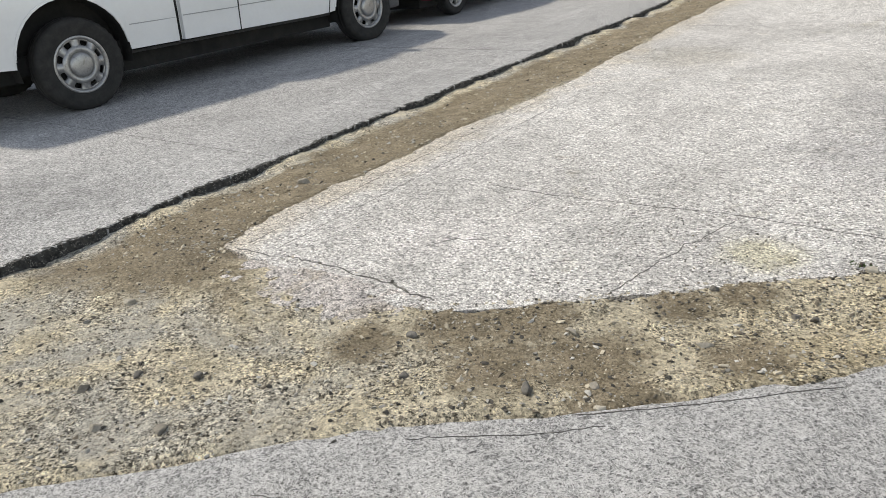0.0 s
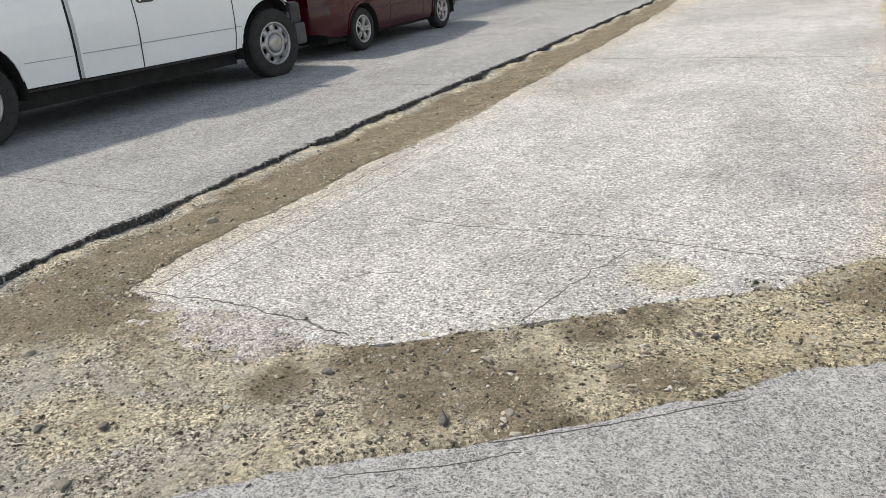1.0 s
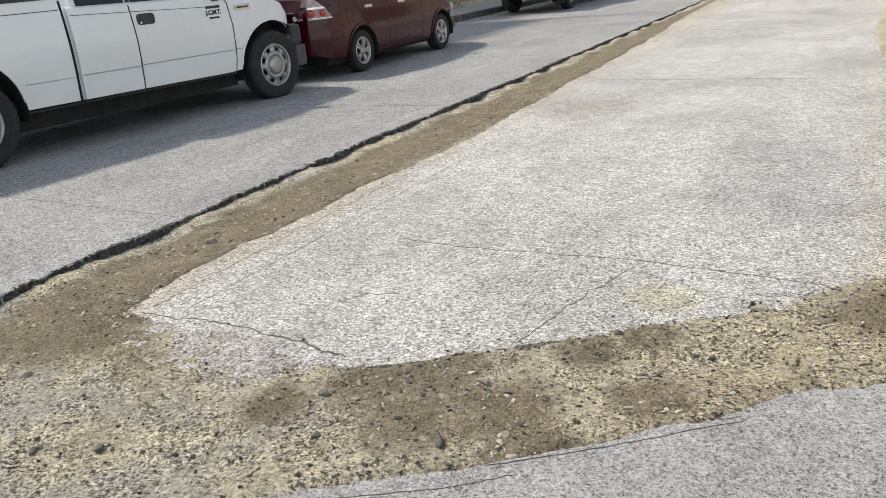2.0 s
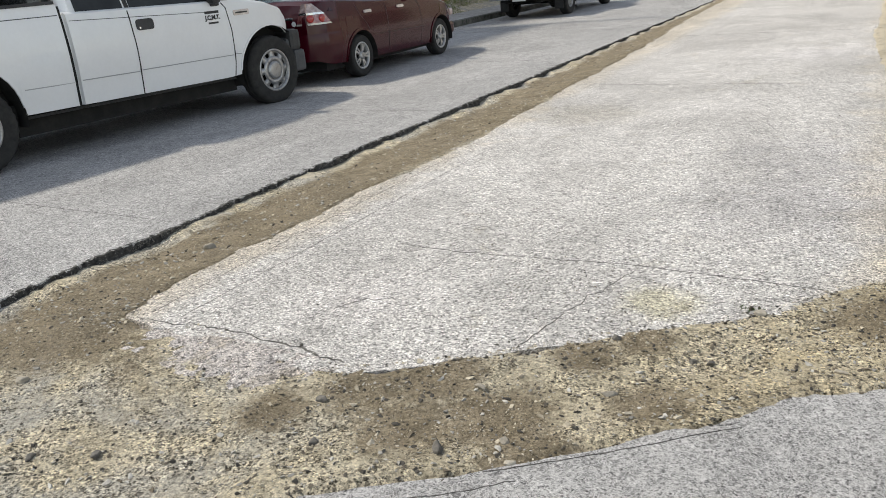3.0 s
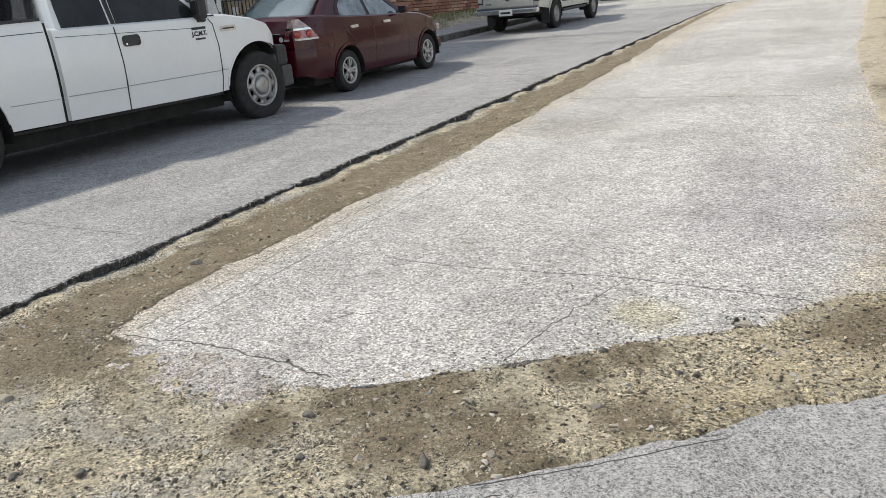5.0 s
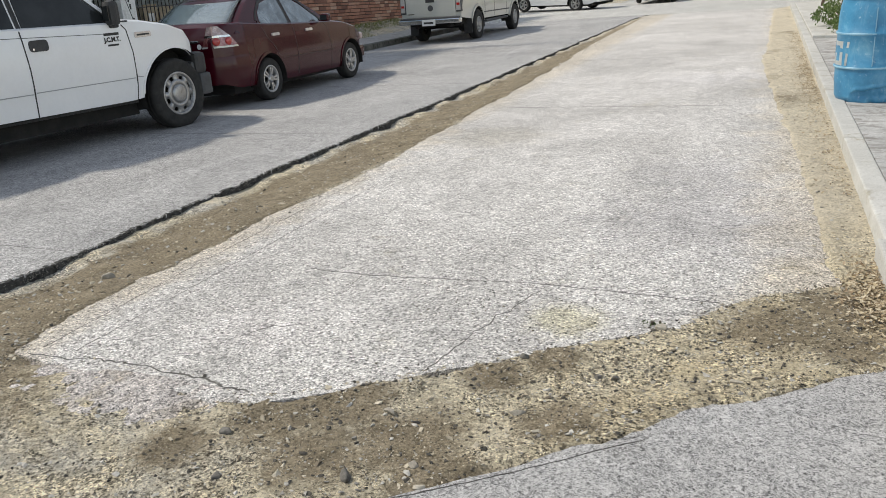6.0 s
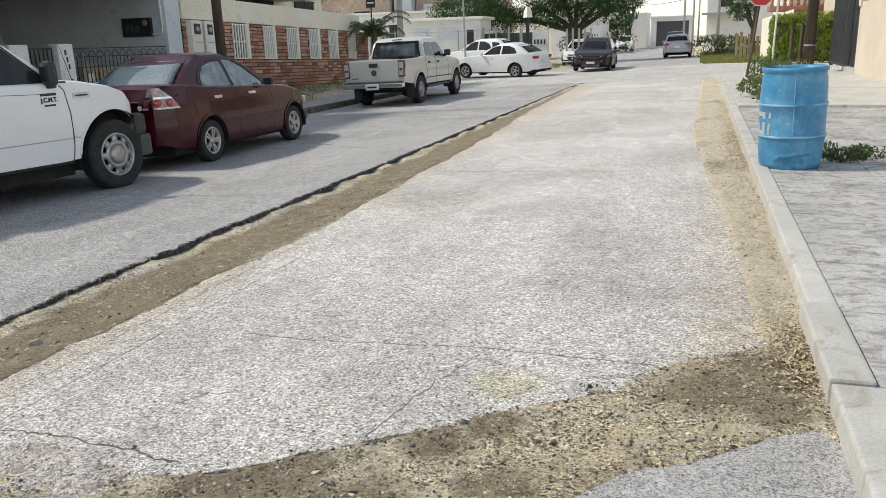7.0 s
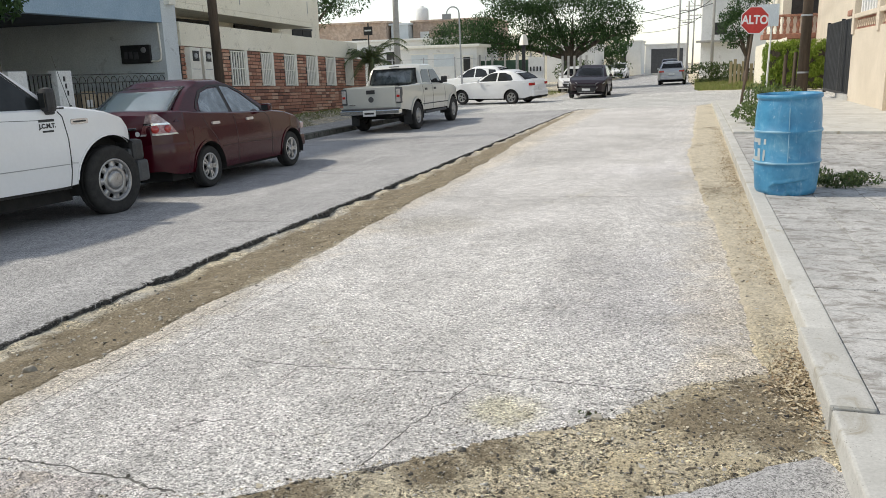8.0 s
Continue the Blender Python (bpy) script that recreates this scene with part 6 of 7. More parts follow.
grass("grass", "patchy green and straw grass on the far verge", (0.05, 6.0, 40.6, 62.0, ground_height), 22000, 0.17, 2)
grass("grass", "rough grass strip below a brick wall", (-12.0, -10.5, 15.0, 27.0, ground_height), 4500, 0.07, 3)
grass("grass", "dry weeds along the vacant lot", (-16.0, -7.6, 40.5, 50.0, ground_height), 2500, 0.16, 4)

M_PALM = leaf_material("palm_fronds", [(0.05, 0.08, 0.025), (0.1, 0.13, 0.045), (0.14, 0.16, 0.07)], 0.5, 0.2)


def palm(base, height, length, seed):
    rnd = random.Random(seed)
    t = thing("palm", "short palm with arching green fronds at a wall's end", "palm", base)
    part("trunk", rod((0, 0, -0.15), (0, 0, height), 0.13, 0.10, 12), M_BARK, t)
    for k in range(26):
        a, lift = 2 * math.pi * k / 26 + rnd.uniform(-0.2, 0.2), rnd.uniform(0.5, 1.5)
        bm = bmesh.new()
        L = length * rnd.uniform(0.75, 1.1)
        prev = None
        for i in range(13):
            s = i / 12
            p = Vector((math.cos(a) * L * s * 0.85, math.sin(a) * L * s * 0.85, height + L * (lift * s - 1.0 * s * s)))
            if prev is not None:
                add_rod(bm, prev, p, 0.012, 0.01, 5, False)
                side = Vector((-math.sin(a), math.cos(a), 0))
                for q in (1, -1):
                    for f in (0.0, 0.5):
                        o = prev.lerp(p, f)
                        tip = o + side * q * 0.34 * (1 - 0.6 * s) + (p - prev) * 1.2 + Vector((0, 0, -0.10))
                        w = (p - prev) * 0.4
                        bm.faces.new([bm.verts.new(v) for v in (o, o + w, tip)])
            prev = p
        part("frond", bm, M_PALM, t)


palm((-11.2, 26.9, -0.1), 1.75, 1.6, 4)


# ---- blue barrel ----
def barrel_material():
    m, n, links, p = nodes_of("faded_blue_plastic")
    co = n.new("ShaderNodeTexCoord").outputs["Object"]
    a = noise_node(n, links, co, 4.0, 6, 0.7, 0.5)
    col = ramp(n, links, a, [(0.3, (0.025, 0.16, 0.31)), (0.55, (0.055, 0.25, 0.43)), (0.75, (0.17, 0.39, 0.54))])
    mp = n.new("ShaderNodeMapping")
    mp.inputs["Scale"].default_value = (9, 9, 1.2)
    links.new(co, mp.inputs["Vector"])
    sc = noise_node(n, links, mp.outputs["Vector"], 3.0, 5, 0.8)
    col = mixed(n, links, ramp(n, links, sc, [(0.56, (0, 0, 0)), (0.8, (0.55, 0.55, 0.55))]), col, (0.33, 0.5, 0.62))
    fl = noise_node(n, links, co, 28.0, 6, 0.8)
    col = mixed(n, links, ramp(n, links, fl, [(0.6, (0, 0, 0)), (0.68, (0.7, 0.7, 0.7))]), col, (0.42, 0.58, 0.68))
    col = mixed(n, links, ramp(n, links, fl, [(0.3, (0.7, 0.7, 0.7)), (0.38, (0, 0, 0))]), col, (0.02, 0.09, 0.17))
    links.new(col, p.inputs["Base Color"])
    p.inputs["Roughness"].default_value = 0.42
    return m


M_BARREL = barrel_material()
M_BARREL_HI = surface("scuffed_light_blue", (0.14, 0.34, 0.5), (0.3, 0.5, 0.62), 8.0, 60.0, 0.5, 0.1)


def blue_barrel():
    t = thing("barrel", "faded blue plastic drum with dented foot and white paint marks", "barrel", (0.895, 8.2, 0.117), 20)
    t.matrix_world = pose(0.895, 8.2, 0.117, 1.0, -1.2, -4)
    r = 0.297
    prof = [(0.0, 0.006), (r * 0.78, 0.0), (r * 0.88, 0.012), (r * 0.945, 0.05), (r * 0.955, 0.075), (r * 0.963, 0.095), (r * 0.97, 0.115), (r * 0.975, 0.135), (r * 0.98, 0.16), (r * 0.985, 0.2), (r * 0.99, 0.26), (r * 1.0, 0.285), (r * 1.035, 0.295), (r * 1.035, 0.312), (r * 1.0, 0.322), (r * 1.0, 0.44),
            (r * 1.0, 0.56), (r * 1.035, 0.573), (r * 1.035, 0.59), (r * 1.0, 0.60), (r * 0.99, 0.7), (r * 0.965, 0.8), (r * 0.93, 0.85), (r * 0.93, 0.862), (r * 0.985, 0.87), (r * 0.985, 0.90), (r * 0.94, 0.905),
            (r * 0.92, 0.88), (r * 0.88, 0.86), (r * 0.5, 0.855), (0.0, 0.853)]
    prof = [(a, z * 1.06) for a, z in prof]
    low = [(r * (0.945 + 0.04 * k / 17), 0.055 + 0.009 * k) for k in range(18)]
    prof = prof[:3] + low + [q for q in prof if q[1] > 0.215]
    bm = lathe(prof, 144)
    for v in bm.verts:
        # a crushed foot on the street side: a sharp fold, the skin under it pushed in
        a = math.atan2(v.co.y, v.co.x) + 1.6
        u = math.sin(a) if abs(a) < 1.5 else 2.0
        fold = 0.135 + 0.055 * u + 0.016 * noise.noise(Vector((u * 5.0, 3, 0))) + 0.008 * noise.noise(Vector((u * 14, 5, 0)))
        reach = step(-0.55, -0.3, u) * step(0.68, 0.4, u)
        push = 0.05 * reach * step(0.004, -0.012, v.co.z - fold) * step(0.0, 0.07, v.co.z) * (0.75 + 0.5 * noise.noise(Vector((u * 6, v.co.z * 22, 8))))
        push += 0.03 * step(0.16, 0.02, abs(u - 0.1 + (v.co.z - 0.04) * 1.5)) * step(0.075, 0.03, v.co.z)
        push -= 0.006 * reach * step(0.03, 0.004, abs(v.co.z - fold - 0.012))
        k = 1 - push / r + 0.006 * noise.noise(Vector((v.co.x * 4, v.co.y * 4, v.co.z * 5))) / r
        v.co.x *= k
        v.co.y *= k
    body = part("drum", bm, M_BARREL, t, smooth=True)
    for z in (0.321, 0.617):
        part("ring", lathe([(r * 1.03, z - 0.010), (r * 1.042, z - 0.006), (r * 1.042, z + 0.006), (r * 1.03, z + 0.010)], 56), M_BARREL_HI, body, "scuffed pale ring", True)
    part("seam", box(-0.004, 0.004, -r * 1.012, -r * 0.985, 0.33, 0.84), M_BARREL_HI, body)

    def mark(a0, a1, z0, z1, lean=0.0):
        b2 = bmesh.new()
        rows = []
        for k in range(7):
            a = radians(a0 + (a1 - a0) * k / 6)
            rows.append([b2.verts.new((math.cos(a + radians(lean) * f) * rr, math.sin(a + radians(lean) * f) * rr, z)) for z, f, rr in ((z0, 0, r * 1.006), (z1, 1, r * 1.006))])
        for p, q in zip(rows, rows[1:]):
            b2.faces.new((p[0], q[0], q[1], p[1]))
        bmesh.ops.solidify(b2, geom=b2.faces[:], thickness=0.003)
        part("paint_mark", b2, M_PLATE, body, "white painted mark")

    for args in ((-172, -164, 0.335, 0.55), (-152, -144, 0.335, 0.55), (-164, -152, 0.51, 0.55), (-164, -152, 0.335, 0.375), (-138, -133, 0.34, 0.55, 3)):
        mark(*args)


blue_barrel()

# ---- far side of the street: houses ----
M_CREAM = surface("cream_render", (0.82, 0.765, 0.63), (0.89, 0.84, 0.71), 1.2, 30.0, 0.9, 0.2, dirt=(0.4, 0.36, 0.29), dirt_at=0.66)
M_CREAM_B = surface("peach_render", (0.62, 0.54, 0.43), (0.72, 0.63, 0.51), 0.9, 30.0, 0.9, 0.15, dirt=(0.5, 0.41, 0.31), dirt_at=0.7)
M_BLUEGREY = surface("blue_grey_render", (0.26, 0.37, 0.48), (0.35, 0.47, 0.58), 1.2, 30.0, 0.85, 0.15)
# blue-grey render darkened to carry the carport's deep shade
M_SHADEBLUE = surface("shaded_blue_grey", (0.07, 0.085, 0.1), (0.12, 0.14, 0.16), 1.2, 30.0, 0.85, 0.15)
M_PALEGREY = surface("pale_grey_render", (0.6, 0.65, 0.68), (0.72, 0.77, 0.79), 1.0, 30.0, 0.9, 0.15, dirt=(0.34, 0.36, 0.37), dirt_at=0.68)
M_WHITEWALL = surface("white_render", (0.74, 0.74, 0.72), (0.84, 0.84, 0.82), 1.0, 30.0, 0.9, 0.15, dirt=(0.5, 0.49, 0.46), dirt_at=0.66)
M_IRON = surface("black_iron", (0.015, 0.015, 0.016), (0.035, 0.035, 0.036), 8.0, 60.0, 0.55, 0.1)
M_WHITEMETAL = surface("white_metal", (0.76, 0.74, 0.66), (0.87, 0.85, 0.77), 6.0, 60.0, 0.5, 0.05, grain_mix=0.2)
M_BRICK = surface("rustic_brick", (0.3, 0.13, 0.09), (0.5, 0.26, 0.18), 3.0, 45.0, 0.95, 0.6, dirt=(0.11, 0.07, 0.055), dirt_at=0.6, local=False)
M_MORTAR = surface("grey_mortar", (0.05, 0.044, 0.038), (0.12, 0.105, 0.09), 8.0, 70.0, 1.0, 0.4, local=False)
# near-black stand-in for the shade of rooms behind openings
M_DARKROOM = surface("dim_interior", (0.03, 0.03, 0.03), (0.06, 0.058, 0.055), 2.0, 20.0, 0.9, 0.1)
M_POLEWOOD = surface("weathered_pole_wood", (0.06, 0.045, 0.032), (0.13, 0.095, 0.068), 5.0, 50.0, 0.95, 0.6, stretch=(1, 1, 0.12))
M_GALV = surface("galvanised_steel", (0.32, 0.33, 0.34), (0.45, 0.46, 0.47), 4.0, 60.0, 0.5, 0.05, 0.6)
M_CONCPOLE = surface("concrete_pole", (0.36, 0.35, 0.33), (0.48, 0.47, 0.44), 4.0, 60.0, 0.9, 0.2)

WX = -12.0


def drop(y):
    return -0.027 * (y - 19.0)


def sheared(bm):
    for v in bm.verts:
        v.co.z += drop(v.co.y)
    return bm


WINDOWS = [(18.89, 19.72), (20.49, 21.17), (21.86, 22.62), (23.32, 24.08), (24.73, 25.45), (26.29, 26.94)]


def brick_wall():
    w = thing("boundary_wall", "brown brick boundary wall with cream coping and white grilles", "wall")
    bm = bmesh.new()
    edges = [16.75]
    for a, b in WINDOWS:
        edges += [a, b]
    edges.append(28.2)
    add_box(bm, WX - 0.2, WX - 0.012, 16.75, 28.2, -0.35, 1.09)
    for a, b in zip(edges[::2], edges[1::2]):
        add_box(bm, WX - 0.2, WX - 0.012, a, b, 1.09, 2.06)
    part("wall", sheared(bm), M_MORTAR, w)
    rnd = random.Random(31)
    vs, fs, pieces = [], [], []
    z = 0.1
    while z < 2.0:
        h = rnd.uniform(0.075, 0.095)
        y = 16.75 - rnd.uniform(0, 0.2)
        while y < 28.1:
            L = rnd.uniform(0.24, 0.44)
            a, b = max(16.76, y), min(28.15, y + L)
            y += L + 0.014
            if b - a < 0.05 or any(a < q - 0.0 and b > p + 0.0 for p, q in WINDOWS if z + h > 1.09) or (17.0 - 0.12 < b and a < 17.9 and z > 0.3):
                if z + h > 1.09:
                    for p, q in WINDOWS:
                        if a < p < b:
                            b = p
                        elif a < q < b:
                            a = q
                    if b - a < 0.05 or any(a < q - 0.01 and b > p + 0.01 for p, q in WINDOWS):
                        continue
                elif b - a < 0.05:
                    continue
            x1 = WX + rnd.uniform(0.0, 0.022)
            if a < 21.9 and len(pieces) < 300:
                pieces.append((x1, a, b, z, h))
                continue
            k = len(vs)
            for xx, i in ((WX - 0.02, 0.0), (x1, 0.007)):
                vs += [(xx, a + i, z + i + drop(a)), (xx, b - i, z + i + drop(b)), (xx, b - i, z + h - i + drop(b)), (xx, a + i, z + h - i + drop(a))]
            fs += [(k + 4, k + 5, k + 6, k + 7)] + [(k + i, k + (i + 1) % 4, k + 4 + (i + 1) % 4, k + 4 + i) for i in range(4)]
        z += h + 0.014
    me = bpy.data.meshes.new("bricks")
    me.from_pydata(vs, [], fs)
    def brick_tones(name, chance):
        m_, n, links, p = nodes_of(name)
        g = n.new("ShaderNodeNewGeometry")
        pick = g.outputs["Random Per Island"] if chance == "island" else n.new("ShaderNodeObjectInfo").outputs["Random"]
        col = ramp(n, links, pick, [(0, (0.24, 0.12, 0.09)), (0.3, (0.42, 0.2, 0.135)), (0.7, (0.52, 0.27, 0.185)), (1, (0.62, 0.42, 0.31))])
        b_ = noise_node(n, links, g.outputs["Position"], 40.0, 4, 0.7)
        col = mixed(n, links, 0.7, col, ramp(n, links, b_, [(0.3, (0.6, 0.6, 0.6)), (0.7, (1.3, 1.3, 1.3))]), "MULTIPLY")
        links.new(col, p.inputs["Base Color"])
        p.inputs["Roughness"].default_value = 0.95
        return m_

    me.materials.append(brick_tones("rustic_bricks", "island"))
    ob = new("bricks", me)
    ob.parent = w
    tagged(ob, kind="stuff")
    one = bpy.data.meshes.new("brick")
    ring = ((0, 0), (1, 0), (1, 1), (0, 1))
    one.from_pydata([(0, y, z) for y, z in ring] + [(1, 0.5 + (y - 0.5) * 0.96, 0.5 + (z - 0.5) * 0.84) for y, z in ring], [],
                    [(4, 5, 6, 7)] + [(i, (i + 1) % 4, 4 + (i + 1) % 4, 4 + i) for i in range(4)])
    one.materials.append(brick_tones("rustic_brick_faces", "object"))
    for x1, a, b, z, h in pieces:
        ob = new("brick", one)
        ob.parent = w
        ob.matrix_local = pose(WX - 0.02, a, z + drop(a), -1.55, 0, 0) @ Matrix.Diagonal((x1 - WX + 0.02, b - a, h, 1))
    part("coping", sheared(box(WX - 0.22, WX + 0.035, 16.75, 27.4, 2.06, 2.63, 0.015)), M_CREAM, w, "cream rendered coping band")
    for a, b in WINDOWS:
        win = part("grille", sheared(box(WX - 0.08, WX + 0.05, b - 0.13, b, 1.09, 2.06, 0.006)), M_WHITEMETAL, w, "white metal window grille")
        for k in range(6):
            y = a + 0.05 + (b - a - 0.2) * k / 5
            part("bar", sheared(box(WX + 0.0, WX + 0.03, y - 0.026, y + 0.026, 1.1, 2.03)), M_WHITEMETAL, win)
        for z in (1.1, 1.55, 2.0):
            part("cross_bar", sheared(box(WX + 0.004, WX + 0.026, a, b - 0.1, z, z + 0.03)), M_WHITEMETAL, win)
        # sheet behind the bars, painted as the dark within
        part("room_shade_sheet", sheared(box(WX - 0.19, WX - 0.17, a, b, 1.09, 2.06)), M_DARKROOM, win)
    for a, b in ((16.9, 17.34), (17.46, 17.86)):
        cab = part("meter_box", sheared(box(WX - 0.05, WX + 0.16, a, b, 0.35, 2.03, 0.01)), M_WHITEMETAL, w, "white electricity meter cabinet")
        part("meter_window", sheared(box(WX + 0.155, WX + 0.168, a + 0.1, b - 0.08, 1.7, 1.95)), M_IRON, cab)
        part("meter_dial", lathe([(0.07, 0), (0.06, 0.03), (0, 0.035)], 18, "X"), M_GALV, cab).location = (WX + 0.165, (a + b) / 2, 1.82 + drop(a))
        part("door_line", sheared(box(WX + 0.158, WX + 0.164, a + 0.05, b - 0.05, 1.5, 1.515)), M_GALV, cab)


brick_wall()


def apartment_block():
    t = thing("apartment_block", "cream apartment block with a long upper balcony", "building")
    part("back_wall", box(-22, -14.5, 16.8, 29.5, -0.4, 7.5), M_CREAM, t)
    bal = part("balcony", sheared(box(-14.5, -13.1, 16.9, 26.2, 3.14, 3.3)), M_CREAM, t)
    part("balcony_parapet", sheared(box(-13.25, -13.1, 16.9, 26.2, 3.302, 4.9, 0.01)), M_CREAM, bal)
    for y0, y1 in ((20.0, 21.8), (23.2, 25.6), (27.2, 28.7)):
        # flat block in the opening; the room's shade is its colour
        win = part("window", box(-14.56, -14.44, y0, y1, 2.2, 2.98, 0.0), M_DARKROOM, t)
        part("window_frame", box(-14.45, -14.42, y0 - 0.05, y1 + 0.05, 2.98, 3.04), M_IRON, win)
        part("mullion", box(-14.45, -14.42, (y0 + y1) / 2 - 0.02, (y0 + y1) / 2 + 0.02, 2.2, 2.98), M_IRON, win)
    prof = [(0.035, 0), (0.05, 0.02), (0.03, 0.05), (0.055, 0.13), (0.03, 0.22), (0.03, 0.3), (0.05, 0.33), (0.035, 0.36)]
    for k in range(6):
        b = part("baluster", lathe(prof, 12), M_WHITEWALL, bal)
        b.location = (-13.05, 22.6 + 0.25 * k, 4.05)
    for y, zz, h in ((20.4, 4.2, 0.5), (21.4, 3.5, 0.35), (22.3, 3.9, 0.8), (25.8, 3.6, 0.4), (19.2, 3.8, 0.3)):
        part("stain", sheared(box(-13.1, -13.097, y, y + 0.05, zz, zz + h)), M_CONCPOLE, bal, "dark drip stain")


apartment_block()


def carport_house():
    t = thing("house", "blue-grey house with a deep shaded carport", "house")
    part("fascia", box(WX - 0.25, WX, 3.0, 16.15, 2.64, 3.7, 0.01), M_BLUEGREY, t, "blue-grey fascia beam")
    # ceiling and inner walls hold the carport's shade in their colour
    part("carport_ceiling", box(-20, WX - 0.25, 3.0, 16.6, 2.72, 2.95), M_SHADEBLUE, t)
    side = part("side_wall", box(-20, WX, 16.16, 16.7, -0.35, 4.2), M_PALEGREY, t)
    part("back_wall", box(-20.2, -20, 3.0, 16.7, -0.35, 4.2), M_SHADEBLUE, t, "carport inner wall with shade painted in")
    part("near_wall", box(-20, WX, 2.8, 3.0, -0.35, 4.2), M_SHADEBLUE, t)
    part("upper_wall", box(-20, WX - 0.6, 3.0, 16.6, 2.96, 6.5), M_BLUEGREY, t)
    panel = part("meter_panel", box(-13.2, -12.38, 16.07, 16.155, 1.72, 2.15, 0.01), M_IRON, t, "dark framed meter panel")
    for x in (-13.1, -12.96):
        part("breaker", box(x, x + 0.09, 16.05, 16.08, 1.84, 2.0, 0.005), M_GREYPL, panel)
    part("breaker", box(-12.82, -12.7, 16.05, 16.08, 1.82, 1.98, 0.005), M_GREYPL, panel)
    part("dial", lathe([(0.07, 0), (0.06, 0.03), (0, 0.035)], 18), M_GALV, panel).matrix_local = pose(-12.54, 16.07, 2.03, 90, 0, 0)
    bm = bmesh.new()
    pts = [(-12.4, 16.12, 1.76), (-12.2, 16.12, 1.76), (-12.12, 16.12, 1.8), (-12.09, 16.12, 1.92), (-12.12, 16.12, 3.1)]
    for a, b in zip(pts, pts[1:]):
        add_rod(bm, a, b, 0.022, None, 8)
    part("conduit", bm, M_WHITEMETAL, t, "white bent conduit")
    part("junction_box", box(-12.55, -12.1, 16.0, 16.16, 3.02, 3.4, 0.012), M_WHITEMETAL, t)
    part("junction_box", box(-12.02, -11.85, 16.3, 16.55, 3.05, 3.45, 0.012), M_WHITEMETAL, t)
    # front fence: two white posts, low wall, wrought railing
    f = thing("fence", "white gate posts and black wrought-iron railing on a low wall", "fence")
    for y0, y1 in ((11.5, 11.93), (12.66, 13.06)):
        post = part("post", box(WX - 0.2, WX + 0.02, y0, y1, -0.35, 1.57, 0.012), M_WHITEWALL, f)
    for k, (z, h) in enumerate(((1.36, 0.1), (1.22, 0.1), (1.08, 0.1))):
        part("number_bar", box(WX + 0.02, WX + 0.026, 12.82 + 0.03 * k, 12.86 + 0.03 * k, z, z + h), M_IRON, post)
    part("low_wall", box(WX - 0.18, WX, 13.06, 16.16, -0.35, 0.78, 0.01), M_PALEGREY, f)
    for z in (1.09, 1.30, 1.47):
        part("rail", box(WX - 0.1, WX - 0.08, 13.06, 16.16, z, z + 0.02), M_IRON, f)
    for k in range(26):
        y = 13.12 + 0.118 * k
        part("bar", box(WX - 0.096, WX - 0.082, y, y + 0.014, 0.78, 1.3), M_IRON, f)
        if k % 2 == 0:
            bm = bmesh.new()
            arc = [(y + 0.10 - 0.10 * math.cos(a), 1.31 + 0.13 * math.sin(a)) for a in np.linspace(0, math.pi, 8)]
            for (a, b), (c, d) in zip(arc, arc[1:]):
                add_rod(bm, (WX - 0.09, a, b), (WX - 0.09, c, d), 0.008, None, 5, False)
            part("scroll", bm, M_IRON, f)
    gate = part("gate", box(WX - 0.12, WX - 0.09, 11.95, 12.64, 0.0, 0.04), M_IRON, f)
    for k in range(7):
        part("gate_bar", box(WX - 0.115, WX - 0.095, 11.98 + 0.105 * k, 11.995 + 0.105 * k, 0.0, 1.5), M_IRON, gate)
    for z in (0.6, 1.15, 1.48):
        part("gate_rail", box(WX - 0.12, WX - 0.09, 11.95, 12.64, z, z + 0.03), M_IRON, gate)


carport_house()

M_CARDBOARD = surface("cardboard", (0.36, 0.29, 0.2), (0.48, 0.4, 0.29), 2.5, 50.0, 0.9, 0.1, dirt=(0.26, 0.2, 0.14), dirt_at=0.62)
for y0, y1, top_z, turn in ((13.62, 14.1, 1.1, 4), (14.2, 14.62, 1.04, -6)):
    cb = thing("cardboard_box", "tall brown cardboard box standing behind a railing", "box", (WX - 0.55, (y0 + y1) / 2, ground_height(WX - 0.55, y0)), turn, "boxes behind the railing")
    hgt, hw = top_z - ground_height(WX - 0.55, y0), (y1 - y0) / 2
    part("carton", box(-0.2, 0.2, -hw, hw, 0, hgt, 0.006), M_CARDBOARD, cb)
    part("flap", box(0.19, 0.2, -hw, hw, -0.12, 0.0, 0.0, pose(0, 0, hgt + 0.1, 0, 18, 0)), M_CARDBOARD, cb)
    part("label_sheet", box(0.201, 0.204, -0.08, 0.1, hgt - 0.3, hgt - 0.14), M_PLATE, cb, "white paper label")


def utility_pole(label, x, y, z0, r, h, material, lean=0.0, arms=()):
    t = thing("utility_pole", label, "pole", (x, y, z0))
    part("shaft", rod((0, 0, -0.2), (lean, 0, h), r, r * 0.7, 14), material, t, smooth=True)
    for z, half in arms:
        part("crossarm", box(lean - half, lean + half, -0.05, 0.05, z, z + 0.1, 0.01), material, t)
        for s in (-1, -0.5, 0.5, 1):
            ins = part("insulator", lathe([(0.02, 0), (0.05, 0.05), (0.03, 0.08), (0.05, 0.12), (0, 0.15)], 10), M_WHITEMETAL, t)
            ins.location = (lean + s * half * 0.92, 0, z + 0.1)
    return t


